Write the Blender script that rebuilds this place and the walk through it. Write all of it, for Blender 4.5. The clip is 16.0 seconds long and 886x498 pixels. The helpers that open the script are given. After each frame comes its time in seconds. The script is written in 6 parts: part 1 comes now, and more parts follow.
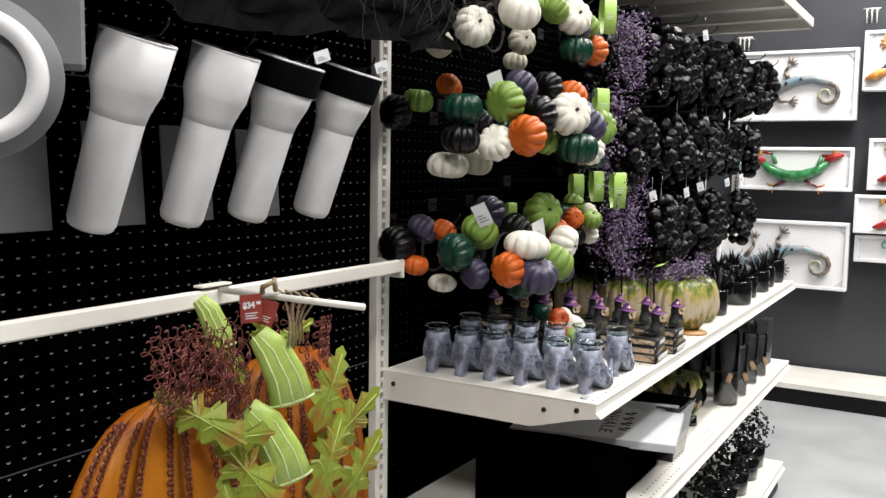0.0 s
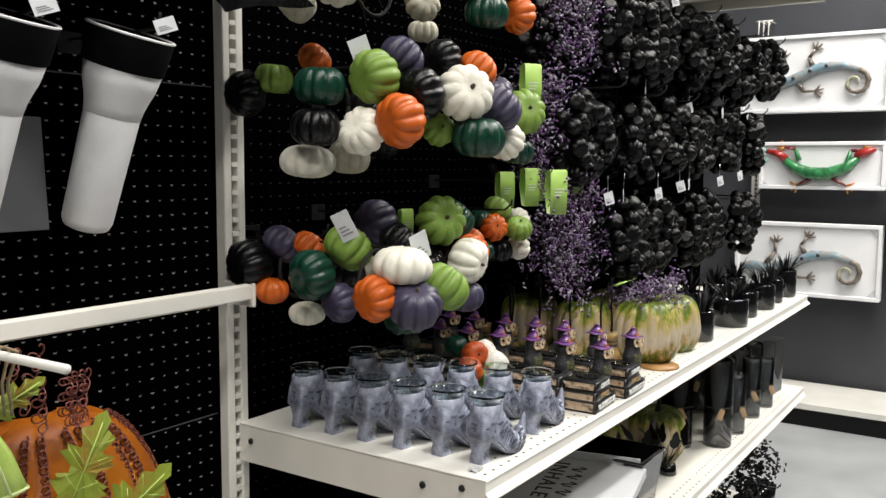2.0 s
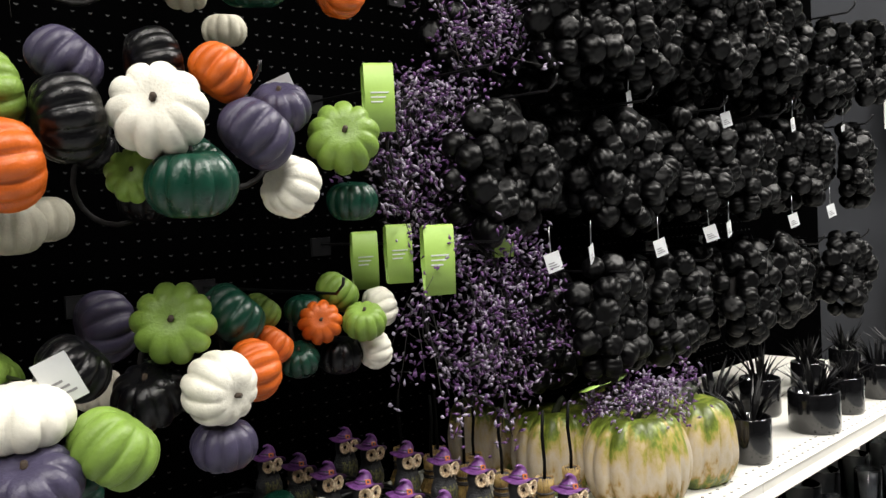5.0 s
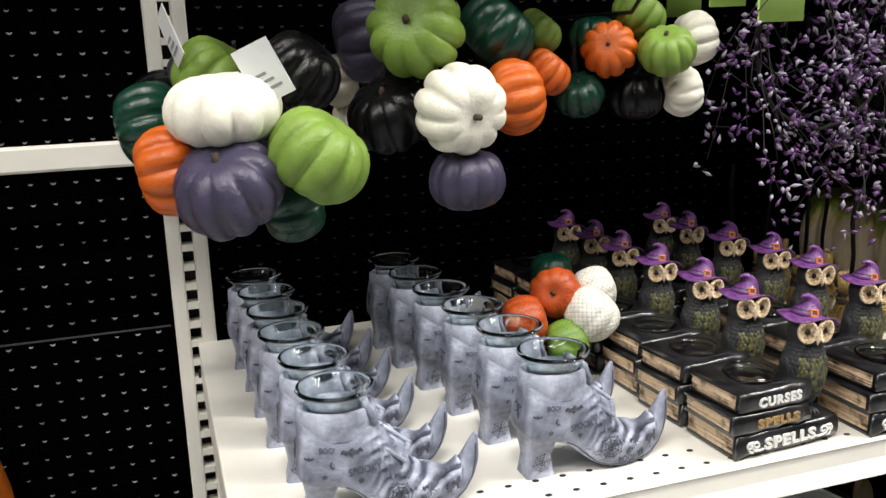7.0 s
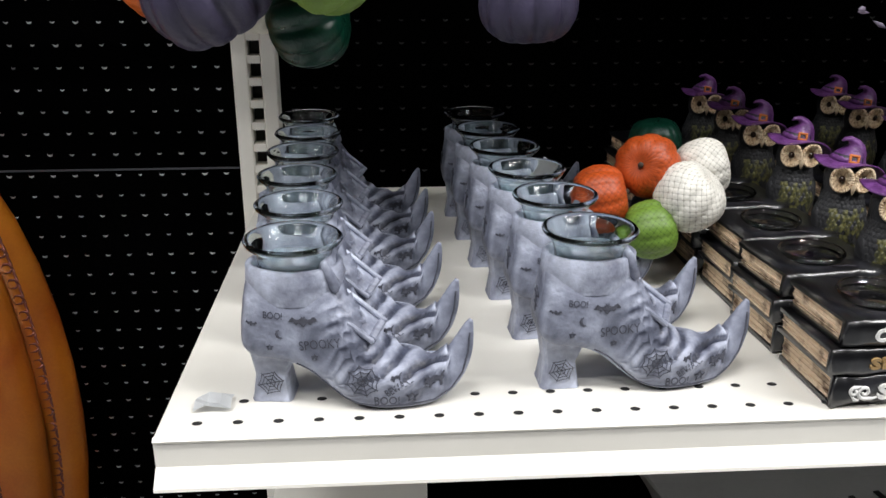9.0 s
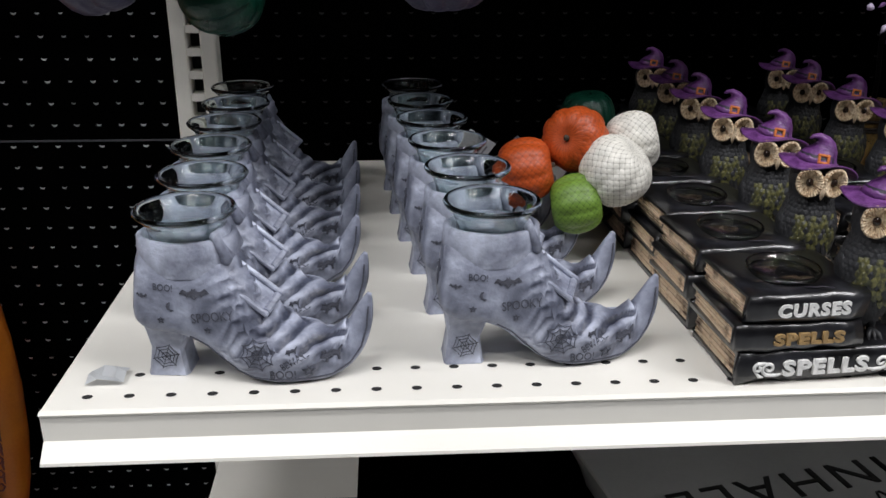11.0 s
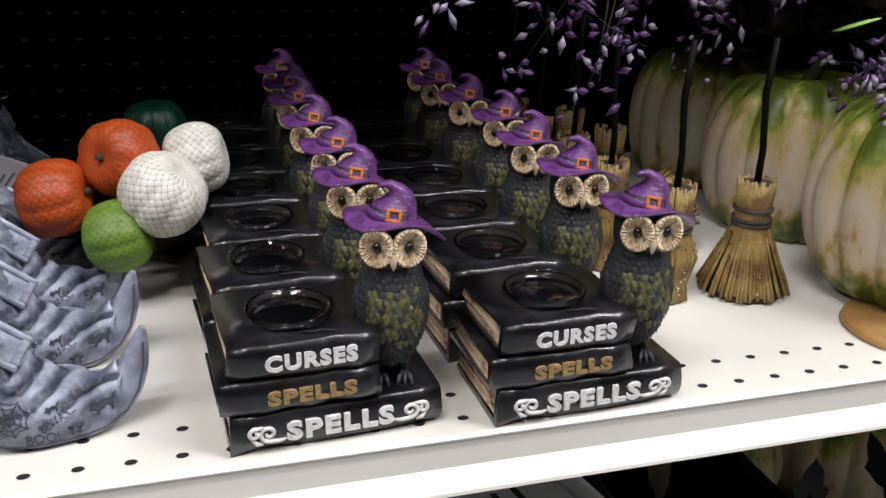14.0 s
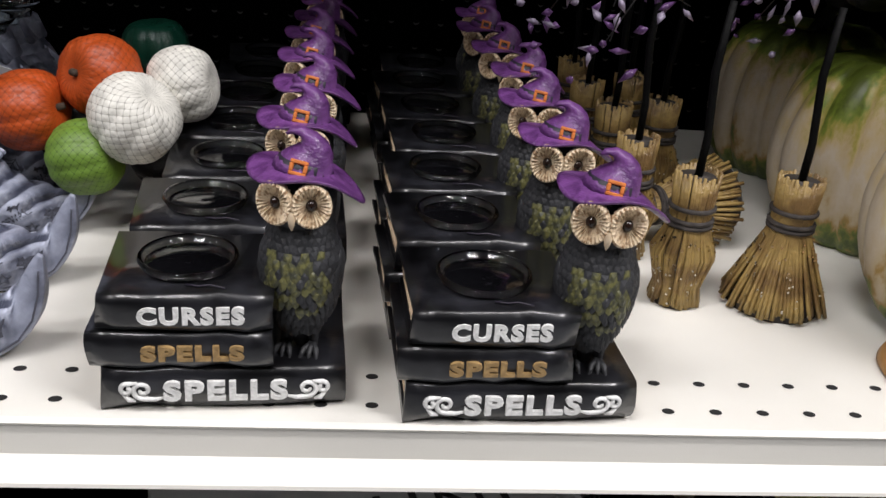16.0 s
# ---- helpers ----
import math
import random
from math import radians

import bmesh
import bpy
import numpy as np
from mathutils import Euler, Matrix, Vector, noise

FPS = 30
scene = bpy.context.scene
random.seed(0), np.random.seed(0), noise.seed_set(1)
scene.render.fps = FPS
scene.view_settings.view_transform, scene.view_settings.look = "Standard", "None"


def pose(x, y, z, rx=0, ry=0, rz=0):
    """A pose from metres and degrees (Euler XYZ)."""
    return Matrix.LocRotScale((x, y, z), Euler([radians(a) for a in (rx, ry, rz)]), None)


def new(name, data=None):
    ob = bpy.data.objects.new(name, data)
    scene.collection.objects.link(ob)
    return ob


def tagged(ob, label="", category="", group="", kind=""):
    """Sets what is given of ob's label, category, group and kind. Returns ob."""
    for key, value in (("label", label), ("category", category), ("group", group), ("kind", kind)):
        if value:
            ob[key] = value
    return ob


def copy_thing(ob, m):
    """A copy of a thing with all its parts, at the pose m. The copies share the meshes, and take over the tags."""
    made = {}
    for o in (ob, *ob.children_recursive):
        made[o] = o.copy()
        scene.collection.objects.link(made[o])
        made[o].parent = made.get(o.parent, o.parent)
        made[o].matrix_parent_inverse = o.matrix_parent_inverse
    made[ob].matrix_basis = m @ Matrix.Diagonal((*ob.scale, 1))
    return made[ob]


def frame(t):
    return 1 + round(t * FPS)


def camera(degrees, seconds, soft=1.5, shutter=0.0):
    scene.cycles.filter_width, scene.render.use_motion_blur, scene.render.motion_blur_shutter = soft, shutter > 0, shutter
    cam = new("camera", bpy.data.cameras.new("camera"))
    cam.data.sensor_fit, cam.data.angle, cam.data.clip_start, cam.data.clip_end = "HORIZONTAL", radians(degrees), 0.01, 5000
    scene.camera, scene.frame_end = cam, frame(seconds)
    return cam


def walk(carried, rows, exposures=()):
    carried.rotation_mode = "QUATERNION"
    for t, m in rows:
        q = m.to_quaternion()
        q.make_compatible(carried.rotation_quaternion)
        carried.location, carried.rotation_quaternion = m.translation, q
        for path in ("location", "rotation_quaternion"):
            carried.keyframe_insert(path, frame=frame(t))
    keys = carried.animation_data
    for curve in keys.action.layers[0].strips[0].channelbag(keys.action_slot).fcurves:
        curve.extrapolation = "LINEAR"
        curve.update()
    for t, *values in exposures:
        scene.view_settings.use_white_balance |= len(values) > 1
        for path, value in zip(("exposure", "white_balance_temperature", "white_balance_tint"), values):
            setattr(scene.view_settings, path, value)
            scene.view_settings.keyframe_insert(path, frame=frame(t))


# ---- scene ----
cam = camera(53.7, 16.0)
METRES, EYE, TILT, LEAN, TURN = 2.5, 1.44, 0.0, 0.0, 30.9
ROWS = [
    (0.0, 0.0, 0.0, 0.0, 0.09, -5.68, -0.89),
    (0.5, 0.0286, 0.0517, -0.0014, -4.32, -5.32, -0.2),
    (1.0, 0.0768, 0.0962, -0.0003, -0.28, -4.5, 0.91),
    (1.5, 0.1119, 0.1373, -0.003, 3.06, -4.57, 0.16),
    (2.0, 0.1274, 0.1877, -0.0039, 2.8, -5.57, -0.34),
    (2.5, 0.1364, 0.2524, -0.0004, 0.45, -4.44, -0.37),
    (3.0, 0.1614, 0.3045, -0.0014, -0.48, -4.22, 0.38),
    (3.5, 0.2121, 0.3576, 0.0013, 4.07, -4.17, 1.02),
    (6.0, 0.3367, 0.5261, -0.0171, 24.63, -3.87, 1.14),
    (6.5, 0.342, 0.5432, -0.0355, 34.73, -8.68, 1.01),
    (7.0, 0.3248, 0.5811, -0.0522, 40.7, -13.1, 1.85),
    (7.5, 0.3086, 0.6208, -0.063, 42.38, -16.12, 1.62),
    (8.0, 0.3151, 0.6438, -0.07, 47.41, -18.33, 0.04),
    (8.5, 0.3196, 0.6579, -0.0784, 54.8, -19.61, -0.1),
    (11.0, 0.332, 0.6875, -0.0841, 55.33, -21.68, -0.39),
    (11.5, 0.3478, 0.7133, -0.0836, 50.58, -20.94, -1.2),
    (12.0, 0.3583, 0.731, -0.0828, 45.44, -20.13, -1.8),
    (12.5, 0.3632, 0.7365, -0.0813, 42.2, -19.61, -1.43),
    (13.0, 0.3643, 0.7418, -0.0844, 42.76, -19.79, -0.01),
    (13.5, 0.3613, 0.7543, -0.0846, 42.38, -20.44, -0.42),
    (14.0, 0.3513, 0.7772, -0.0917, 43.57, -21.08, -1.11),
    (14.5, 0.3445, 0.7988, -0.0984, 45.37, -23.18, -1.39),
    (15.0, 0.3453, 0.8087, -0.1008, 47.96, -24.15, -2.82),
    (15.5, 0.3506, 0.8175, -0.1013, 52.65, -25.19, -4.17),
    (16.0, 0.3618, 0.8272, -0.0966, 55.0, -24.53, -4.25),
]
walk(cam, [(t, pose(0, 0, EYE, TILT, LEAN, TURN) @ pose(METRES * x, METRES * y, METRES * z, 90 + pitch, roll, yaw)) for t, x, y, z, yaw, pitch, roll in ROWS],
     exposures=[(0.0, -0.02, 6550, 12), (0.6, -0.14, 6600, 10), (2.0, -0.19, 6650, 10), (3.5, -0.10, 6650, 10), (6.0, 0.06, 6750, 10), (7.5, 0.02, 6650, 10), (8.5, -0.16, 6450, 11), (11.0, -0.70, 6250, 13), (12.0, -0.69, 6300, 14), (12.5, -0.58, 6300, 15), (14.0, -0.55, 6350, 15), (16.0, -0.57, 6350, 15)])

# ---- light ----
world = bpy.data.worlds.new("store_world")
scene.world = world
world.use_nodes = True
world.node_tree.nodes["Background"].inputs[0].default_value = (0.9, 0.95, 1.0, 1)
world.node_tree.nodes["Background"].inputs[1].default_value = 0.05
LAMP_W = 60.0
CEIL = 4.2
LAMPS = [(x, y) for x in (0.30, 1.35) for y in (-1.2, 1.25, 4.85)] + [(-0.55, 4.85), (0.9, 4.85), (0.35, 3.4)]
for lx, ly in LAMPS:
    lamp = bpy.data.lights.new("ceiling_lamp", "AREA")
    lamp.shape, lamp.size, lamp.size_y = "RECTANGLE", 0.30, 1.15
    lamp.energy, lamp.color = LAMP_W, (1.0, 0.985, 0.95)
    new("ceiling_lamp", lamp).matrix_world = pose(lx, ly, CEIL - 0.075)


# ---- materials ----
def mat(name, color, rough=0.5, metal=0.0, var=0.15, scale=30.0, bump=0.1, fine=300.0, color2=None, coat=0.0, spec=0.5, emit=0.0, detail=4.0, lo=0.35, hi=0.65, space="Object"):
    """A surface with stains at one scale and grain at another."""
    m = bpy.data.materials.new(name)
    m.use_nodes = True
    nt = m.node_tree
    n, l = nt.nodes, nt.links
    b = n["Principled BSDF"]
    tc = n.new("ShaderNodeTexCoord")
    na = n.new("ShaderNodeTexNoise")
    na.inputs["Scale"].default_value, na.inputs["Detail"].default_value = scale, detail
    nb = n.new("ShaderNodeTexNoise")
    nb.inputs["Scale"].default_value, nb.inputs["Detail"].default_value = fine, 3.0
    l.new(tc.outputs[space], na.inputs["Vector"])
    l.new(tc.outputs[space], nb.inputs["Vector"])
    ramp = n.new("ShaderNodeValToRGB")
    c2 = color2 or tuple(max(0.0, c * (1 - 2 * var)) for c in color)
    ramp.color_ramp.elements[0].position, ramp.color_ramp.elements[0].color = lo, (*c2, 1)
    ramp.color_ramp.elements[1].position, ramp.color_ramp.elements[1].color = hi, (*color, 1)
    l.new(na.outputs["Fac"], ramp.inputs["Fac"])
    mix = n.new("ShaderNodeMixRGB")
    mix.blend_type, mix.inputs[0].default_value = "OVERLAY", min(1.0, var)
    l.new(ramp.outputs["Color"], mix.inputs[1])
    l.new(nb.outputs["Fac"], mix.inputs[2])
    l.new(mix.outputs["Color"], b.inputs["Base Color"])
    rr = n.new("ShaderNodeMapRange")
    rr.inputs["To Min"].default_value, rr.inputs["To Max"].default_value = max(0.02, rough - 0.1), min(1, rough + 0.1)
    l.new(na.outputs["Fac"], rr.inputs["Value"])
    l.new(rr.outputs["Result"], b.inputs["Roughness"])
    b.inputs["Metallic"].default_value = metal
    b.inputs["Specular IOR Level"].default_value = spec
    b.inputs["Coat Weight"].default_value = coat
    if bump:
        bp = n.new("ShaderNodeBump")
        bp.inputs["Strength"].default_value, bp.inputs["Distance"].default_value = bump, 0.002
        l.new(nb.outputs["Fac"], bp.inputs["Height"])
        l.new(bp.outputs["Normal"], b.inputs["Normal"])
    if emit:
        b.inputs["Emission Color"].default_value, b.inputs["Emission Strength"].default_value = (*color, 1), emit
    return m


def glass_mat(name, color, rough=0.02):
    m = bpy.data.materials.new(name)
    m.use_nodes = True
    b = m.node_tree.nodes["Principled BSDF"]
    b.inputs["Base Color"].default_value = (*color, 1)
    b.inputs["Roughness"].default_value = rough
    b.inputs["Transmission Weight"].default_value = 1.0
    b.inputs["IOR"].default_value = 1.45
    return m


M = {}
M["steel_white"] = mat("cream_powder_coat", (0.80, 0.78, 0.72), 0.38, var=0.05, scale=6, bump=0.03, fine=900)
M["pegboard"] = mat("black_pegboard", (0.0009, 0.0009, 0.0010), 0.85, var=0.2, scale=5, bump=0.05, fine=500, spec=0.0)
# pale grey stands for the light caught on the hole rims
M["peg_rim"] = mat("lit_hole_rim", (0.42, 0.425, 0.43), 0.5, var=0.25, scale=40, bump=0)
# same rims darkened, the wreaths' shade put into the colour
M["peg_rim_shaded"] = mat("shaded_hole_rim", (0.026, 0.027, 0.029), 0.5, var=0.25, scale=40, bump=0)
M["hole"] = mat("dark_hole", (0.012, 0.012, 0.012), 0.9, var=0.1, bump=0)
M["slate"] = mat("slate_grey_panel", (0.050, 0.053, 0.062), 0.6, var=0.12, scale=2, bump=0.04, fine=400)
M["floor"] = mat("sealed_concrete", (0.40, 0.41, 0.42), 0.35, var=0.10, scale=3, bump=0.05, fine=160, detail=8)
M["ceiling"] = mat("dark_ceiling", (0.08, 0.08, 0.085), 0.8, var=0.1, scale=3)
M["wall"] = mat("grey_store_wall", (0.10, 0.10, 0.105), 0.7, var=0.1, scale=2)
M["diffuser"] = mat("lamp_diffuser", (1, 0.98, 0.95), 0.4, var=0, bump=0, emit=2.0)
M["kick"] = mat("black_kick_plate", (0.006, 0.006, 0.0065), 0.5, var=0.2, scale=8, spec=0.25)
M["wire"] = mat("black_wire", (0.02, 0.02, 0.022), 0.35, metal=0.6, var=0.1, bump=0)
M["chrome"] = mat("zinc_wire", (0.55, 0.56, 0.58), 0.3, metal=1.0, var=0.1, bump=0)
PAINT = {"white": ((0.86, 0.83, 0.72), 0.55, 0.3), "lime": ((0.185, 0.30, 0.050), 0.46, 0.4), "green": ((0.0035, 0.040, 0.024), 0.30, 0.45), "orange": ((0.60, 0.115, 0.012), 0.40, 0.4),
         "purple": ((0.050, 0.043, 0.082), 0.40, 0.4), "black": ((0.0022, 0.0022, 0.0032), 0.30, 0.32), "cream": ((0.56, 0.53, 0.43), 0.6, 0.3)}
for k, (c, r, sp) in PAINT.items():
    M[k] = mat(k + "_painted_foam", c, r, var=0.09, scale=2.2, bump=0.30, fine=16, spec=sp, detail=6)


# ---- mesh helpers ----
def mesh_of(bm, material, smooth=True, name="mesh"):
    me = bpy.data.meshes.new(name)
    bmesh.ops.recalc_face_normals(bm, faces=bm.faces)
    bm.to_mesh(me)
    bm.free()
    for p in me.polygons:
        p.use_smooth = smooth
    if material:
        me.materials.append(material)
    return me


def raw(name, verts, faces, material, smooth=False):
    me = bpy.data.meshes.new(name)
    me.from_pydata(verts, [], faces)
    for p in me.polygons:
        p.use_smooth = smooth
    me.materials.append(material)
    return me


def part(name, bm, material, parent=None, label="", m=None, smooth=True):
    """Links a bmesh, or a ready mesh, as one object under a thing or a part."""
    me = mesh_of(bm, material, smooth, name) if isinstance(bm, bmesh.types.BMesh) else bm
    ob = new(name, me)
    if parent is not None:
        ob.parent = parent
    if m is not None:
        ob.matrix_basis = m
    return tagged(ob, label)


def thing(name, label, category, group="", m=None, kind=""):
    ob = new(name)
    ob.empty_display_size = 0.05
    if m is not None:
        ob.matrix_basis = m
    return tagged(ob, label, category, group, kind)


def add_box(bm, x0, x1, y0, y1, z0, z1, bevel=0.0, seg=1):
    r = bmesh.ops.create_cube(bm, size=1.0)
    vs = r["verts"]
    bmesh.ops.transform(bm, matrix=Matrix.Translation(((x0 + x1) / 2, (y0 + y1) / 2, (z0 + z1) / 2)) @ Matrix.Diagonal((x1 - x0, y1 - y0, z1 - z0, 1)), verts=vs)
    if bevel:
        es = list({e for v in vs for e in v.link_edges})
        bmesh.ops.bevel(bm, geom=es, offset=bevel, segments=seg, affect="EDGES", clamp_overlap=True)
    return bm


def box(x0, x1, y0, y1, z0, z1, bevel=0.0, seg=1):
    return add_box(bmesh.new(), x0, x1, y0, y1, z0, z1, bevel, seg)


def add_lathe(bm, profile, seg=24, m=None, ribs=0, rib=0.0, caps=False):
    """Turns a list of (radius, height) about z; ribs lobes of relative depth rib."""
    rings = []
    for r, z in profile:
        ring = []
        for i in range(seg):
            a = 2 * math.pi * i / seg
            k = 1 - rib * (1 - abs(math.sin(ribs * a / 2)) ** 0.62) if ribs else 1
            v = Vector((r * k * math.cos(a), r * k * math.sin(a), z))
            ring.append(bm.verts.new(m @ v if m else v))
        rings.append(ring)
    for a, b in zip(rings, rings[1:]):
        for i in range(seg):
            bm.faces.new((a[i], a[(i + 1) % seg], b[(i + 1) % seg], b[i]))
    if caps:
        bm.faces.new(rings[0][::-1])
        bm.faces.new(rings[-1])
    return bm


def lathe(profile, seg=24, **kw):
    return add_lathe(bmesh.new(), profile, seg, **kw)


def add_tube(bm, pts, radii, seg=6):
    """A tube along points; radii one number or one a point."""
    pts = [Vector(p) for p in pts]
    if not isinstance(radii, (list, tuple)):
        radii = [radii] * len(pts)
    rings = []
    up = None
    for i, p in enumerate(pts):
        d = (pts[min(i + 1, len(pts) - 1)] - pts[max(i - 1, 0)]).normalized()
        if up is None:
            up = d.orthogonal().normalized()
        up = (up - d * up.dot(d)).normalized()
        side = d.cross(up)
        rings.append([bm.verts.new(p + radii[i] * (math.cos(2 * math.pi * k / seg) * up + math.sin(2 * math.pi * k / seg) * side)) for k in range(seg)])
    for a, b in zip(rings, rings[1:]):
        for k in range(seg):
            bm.faces.new((a[k], a[(k + 1) % seg], b[(k + 1) % seg], b[k]))
    bm.faces.new(rings[0][::-1])
    bm.faces.new(rings[-1])
    return bm


def tube(pts, radii, seg=6):
    return add_tube(bmesh.new(), pts, radii, seg)


def add_poly(bm, pts, depth, m=None):
    """An outline in x, y made into a plate of that depth in z."""
    lo = [bm.verts.new((m @ Vector((x, y, 0))) if m else (x, y, 0)) for x, y in pts]
    hi = [bm.verts.new((m @ Vector((x, y, depth))) if m else (x, y, depth)) for x, y in pts]
    n = len(pts)
    bm.faces.new(lo[::-1])
    bm.faces.new(hi)
    for i in range(n):
        bm.faces.new((lo[i], lo[(i + 1) % n], hi[(i + 1) % n], hi[i]))
    return bm


# ---- plan ----
SHELF = EYE - 0.496          # top of the main shelf
LOW = EYE - 0.850            # top of the lower shelf
DECK = EYE - 1.310           # top of the base deck
TOPZ = EYE + 0.625           # top canopy shelf
FRONT, BACK = -0.623, -1.175  # shelf front and back
Y0, Y1, Y2 = 1.690, 2.865, 4.055  # uprights of the main gondola
WALL_Y = 6.14

# ---- structure ----
ground = part("floor", box(-6, 8, -6, 9, -0.2, 0), M["floor"], smooth=False)
tagged(ground, "pale grey sealed concrete store floor", "floor", kind="structure")
tagged(part("ceiling", box(-6, 8, -6, 9, CEIL, CEIL + 0.2), M["ceiling"], smooth=False), "dark grey store ceiling", "ceiling", kind="structure")
for nm, b in (("wall_south", (-6, 8, -6.2, -6, 0, CEIL)), ("wall_east", (8, 8.2, -6, 9, 0, CEIL)), ("wall_north", (-6, 8, 9, 9.2, 0, CEIL)), ("wall_west", (-6.2, -6, -6, 9, 0, CEIL))):
    tagged(part(nm, box(*b), M["wall"], smooth=False), "plain grey painted store wall", "wall", kind="structure")
for lx, ly in LAMPS:
    fx = thing("ceiling_light", "long white ceiling light with a frosted diffuser", "ceiling light", "ceiling lights", pose(lx, ly, CEIL))
    part("frame", box(-0.18, 0.18, -0.6, 0.6, -0.06, 0), M["steel_white"], fx, smooth=False)
    part("diffuser", box(-0.155, 0.155, -0.58, 0.58, -0.07, -0.062), M["diffuser"], fx, smooth=False)


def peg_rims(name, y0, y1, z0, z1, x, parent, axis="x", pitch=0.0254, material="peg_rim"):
    """The lower rims of a pegboard's holes, light on them painted as pale crescents."""
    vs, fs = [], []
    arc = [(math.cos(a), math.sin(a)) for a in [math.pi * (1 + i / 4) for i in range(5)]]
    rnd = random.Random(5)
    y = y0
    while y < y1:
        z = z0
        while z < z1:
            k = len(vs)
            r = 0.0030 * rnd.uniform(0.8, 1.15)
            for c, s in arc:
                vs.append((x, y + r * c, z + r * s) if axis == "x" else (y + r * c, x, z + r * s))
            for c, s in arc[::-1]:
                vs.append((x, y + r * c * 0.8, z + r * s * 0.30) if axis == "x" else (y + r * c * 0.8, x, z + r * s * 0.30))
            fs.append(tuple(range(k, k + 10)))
            z += pitch
        y += pitch
    ob = part(name, raw(name, vs, fs, M[material]), None, parent)
    ob["kind"] = "stuff"
    return ob


back = thing("wall_pegboard", "black perforated pegboard gondola back", "wall", kind="structure")
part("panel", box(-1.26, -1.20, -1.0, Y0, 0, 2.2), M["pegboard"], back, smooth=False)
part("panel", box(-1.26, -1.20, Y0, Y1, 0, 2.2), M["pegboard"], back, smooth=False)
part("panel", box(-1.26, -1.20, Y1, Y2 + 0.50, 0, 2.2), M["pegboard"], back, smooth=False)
part("seam_strip", box(-1.20, -1.1985, -1.0, Y0 - 0.03, SHELF + 0.02, SHELF + 0.022), M["slate"], back, smooth=False)
part("seam_strip", box(-1.20, -1.1985, -1.0, Y0 - 0.03, SHELF + 0.62, SHELF + 0.622), M["slate"], back, smooth=False)
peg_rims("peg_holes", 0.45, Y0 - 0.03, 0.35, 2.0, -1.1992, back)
# bays behind the wreaths take the rim colour with shade in it
peg_rims("peg_holes", Y0 + 0.04, Y1 - 0.03, 0.35, 2.0, -1.1992, back, material="peg_rim_shaded")
peg_rims("peg_holes", Y1 + 0.04, Y2 - 0.03, 0.35, 2.0, -1.1992, back, material="peg_rim_shaded")


def upright(m, top=2.2, label="cream slotted steel upright of the shelving"):
    t = thing("shelf_upright", label, "upright", "shelf uprights", m)
    bm = bmesh.new()
    add_box(bm, -0.025, -0.007, -0.024, 0, 0, top, 0.002)
    add_box(bm, 0.007, 0.025, -0.024, 0, 0, top, 0.002)
    n = int(top / 0.0254)
    for i in range(n):
        add_box(bm, -0.0072, 0.0072, -0.024, -0.004, i * 0.0254, i * 0.0254 + 0.0085)
    part("post", bm, M["steel_white"], t, smooth=False)
    part("slot_channel", box(-0.0068, 0.0068, -0.003, -0.0012, 0, top), M["hole"], t, "dark slots", smooth=False)
    return t


up1 = upright(pose(-1.198, Y0, 0, 0, 0, 90))


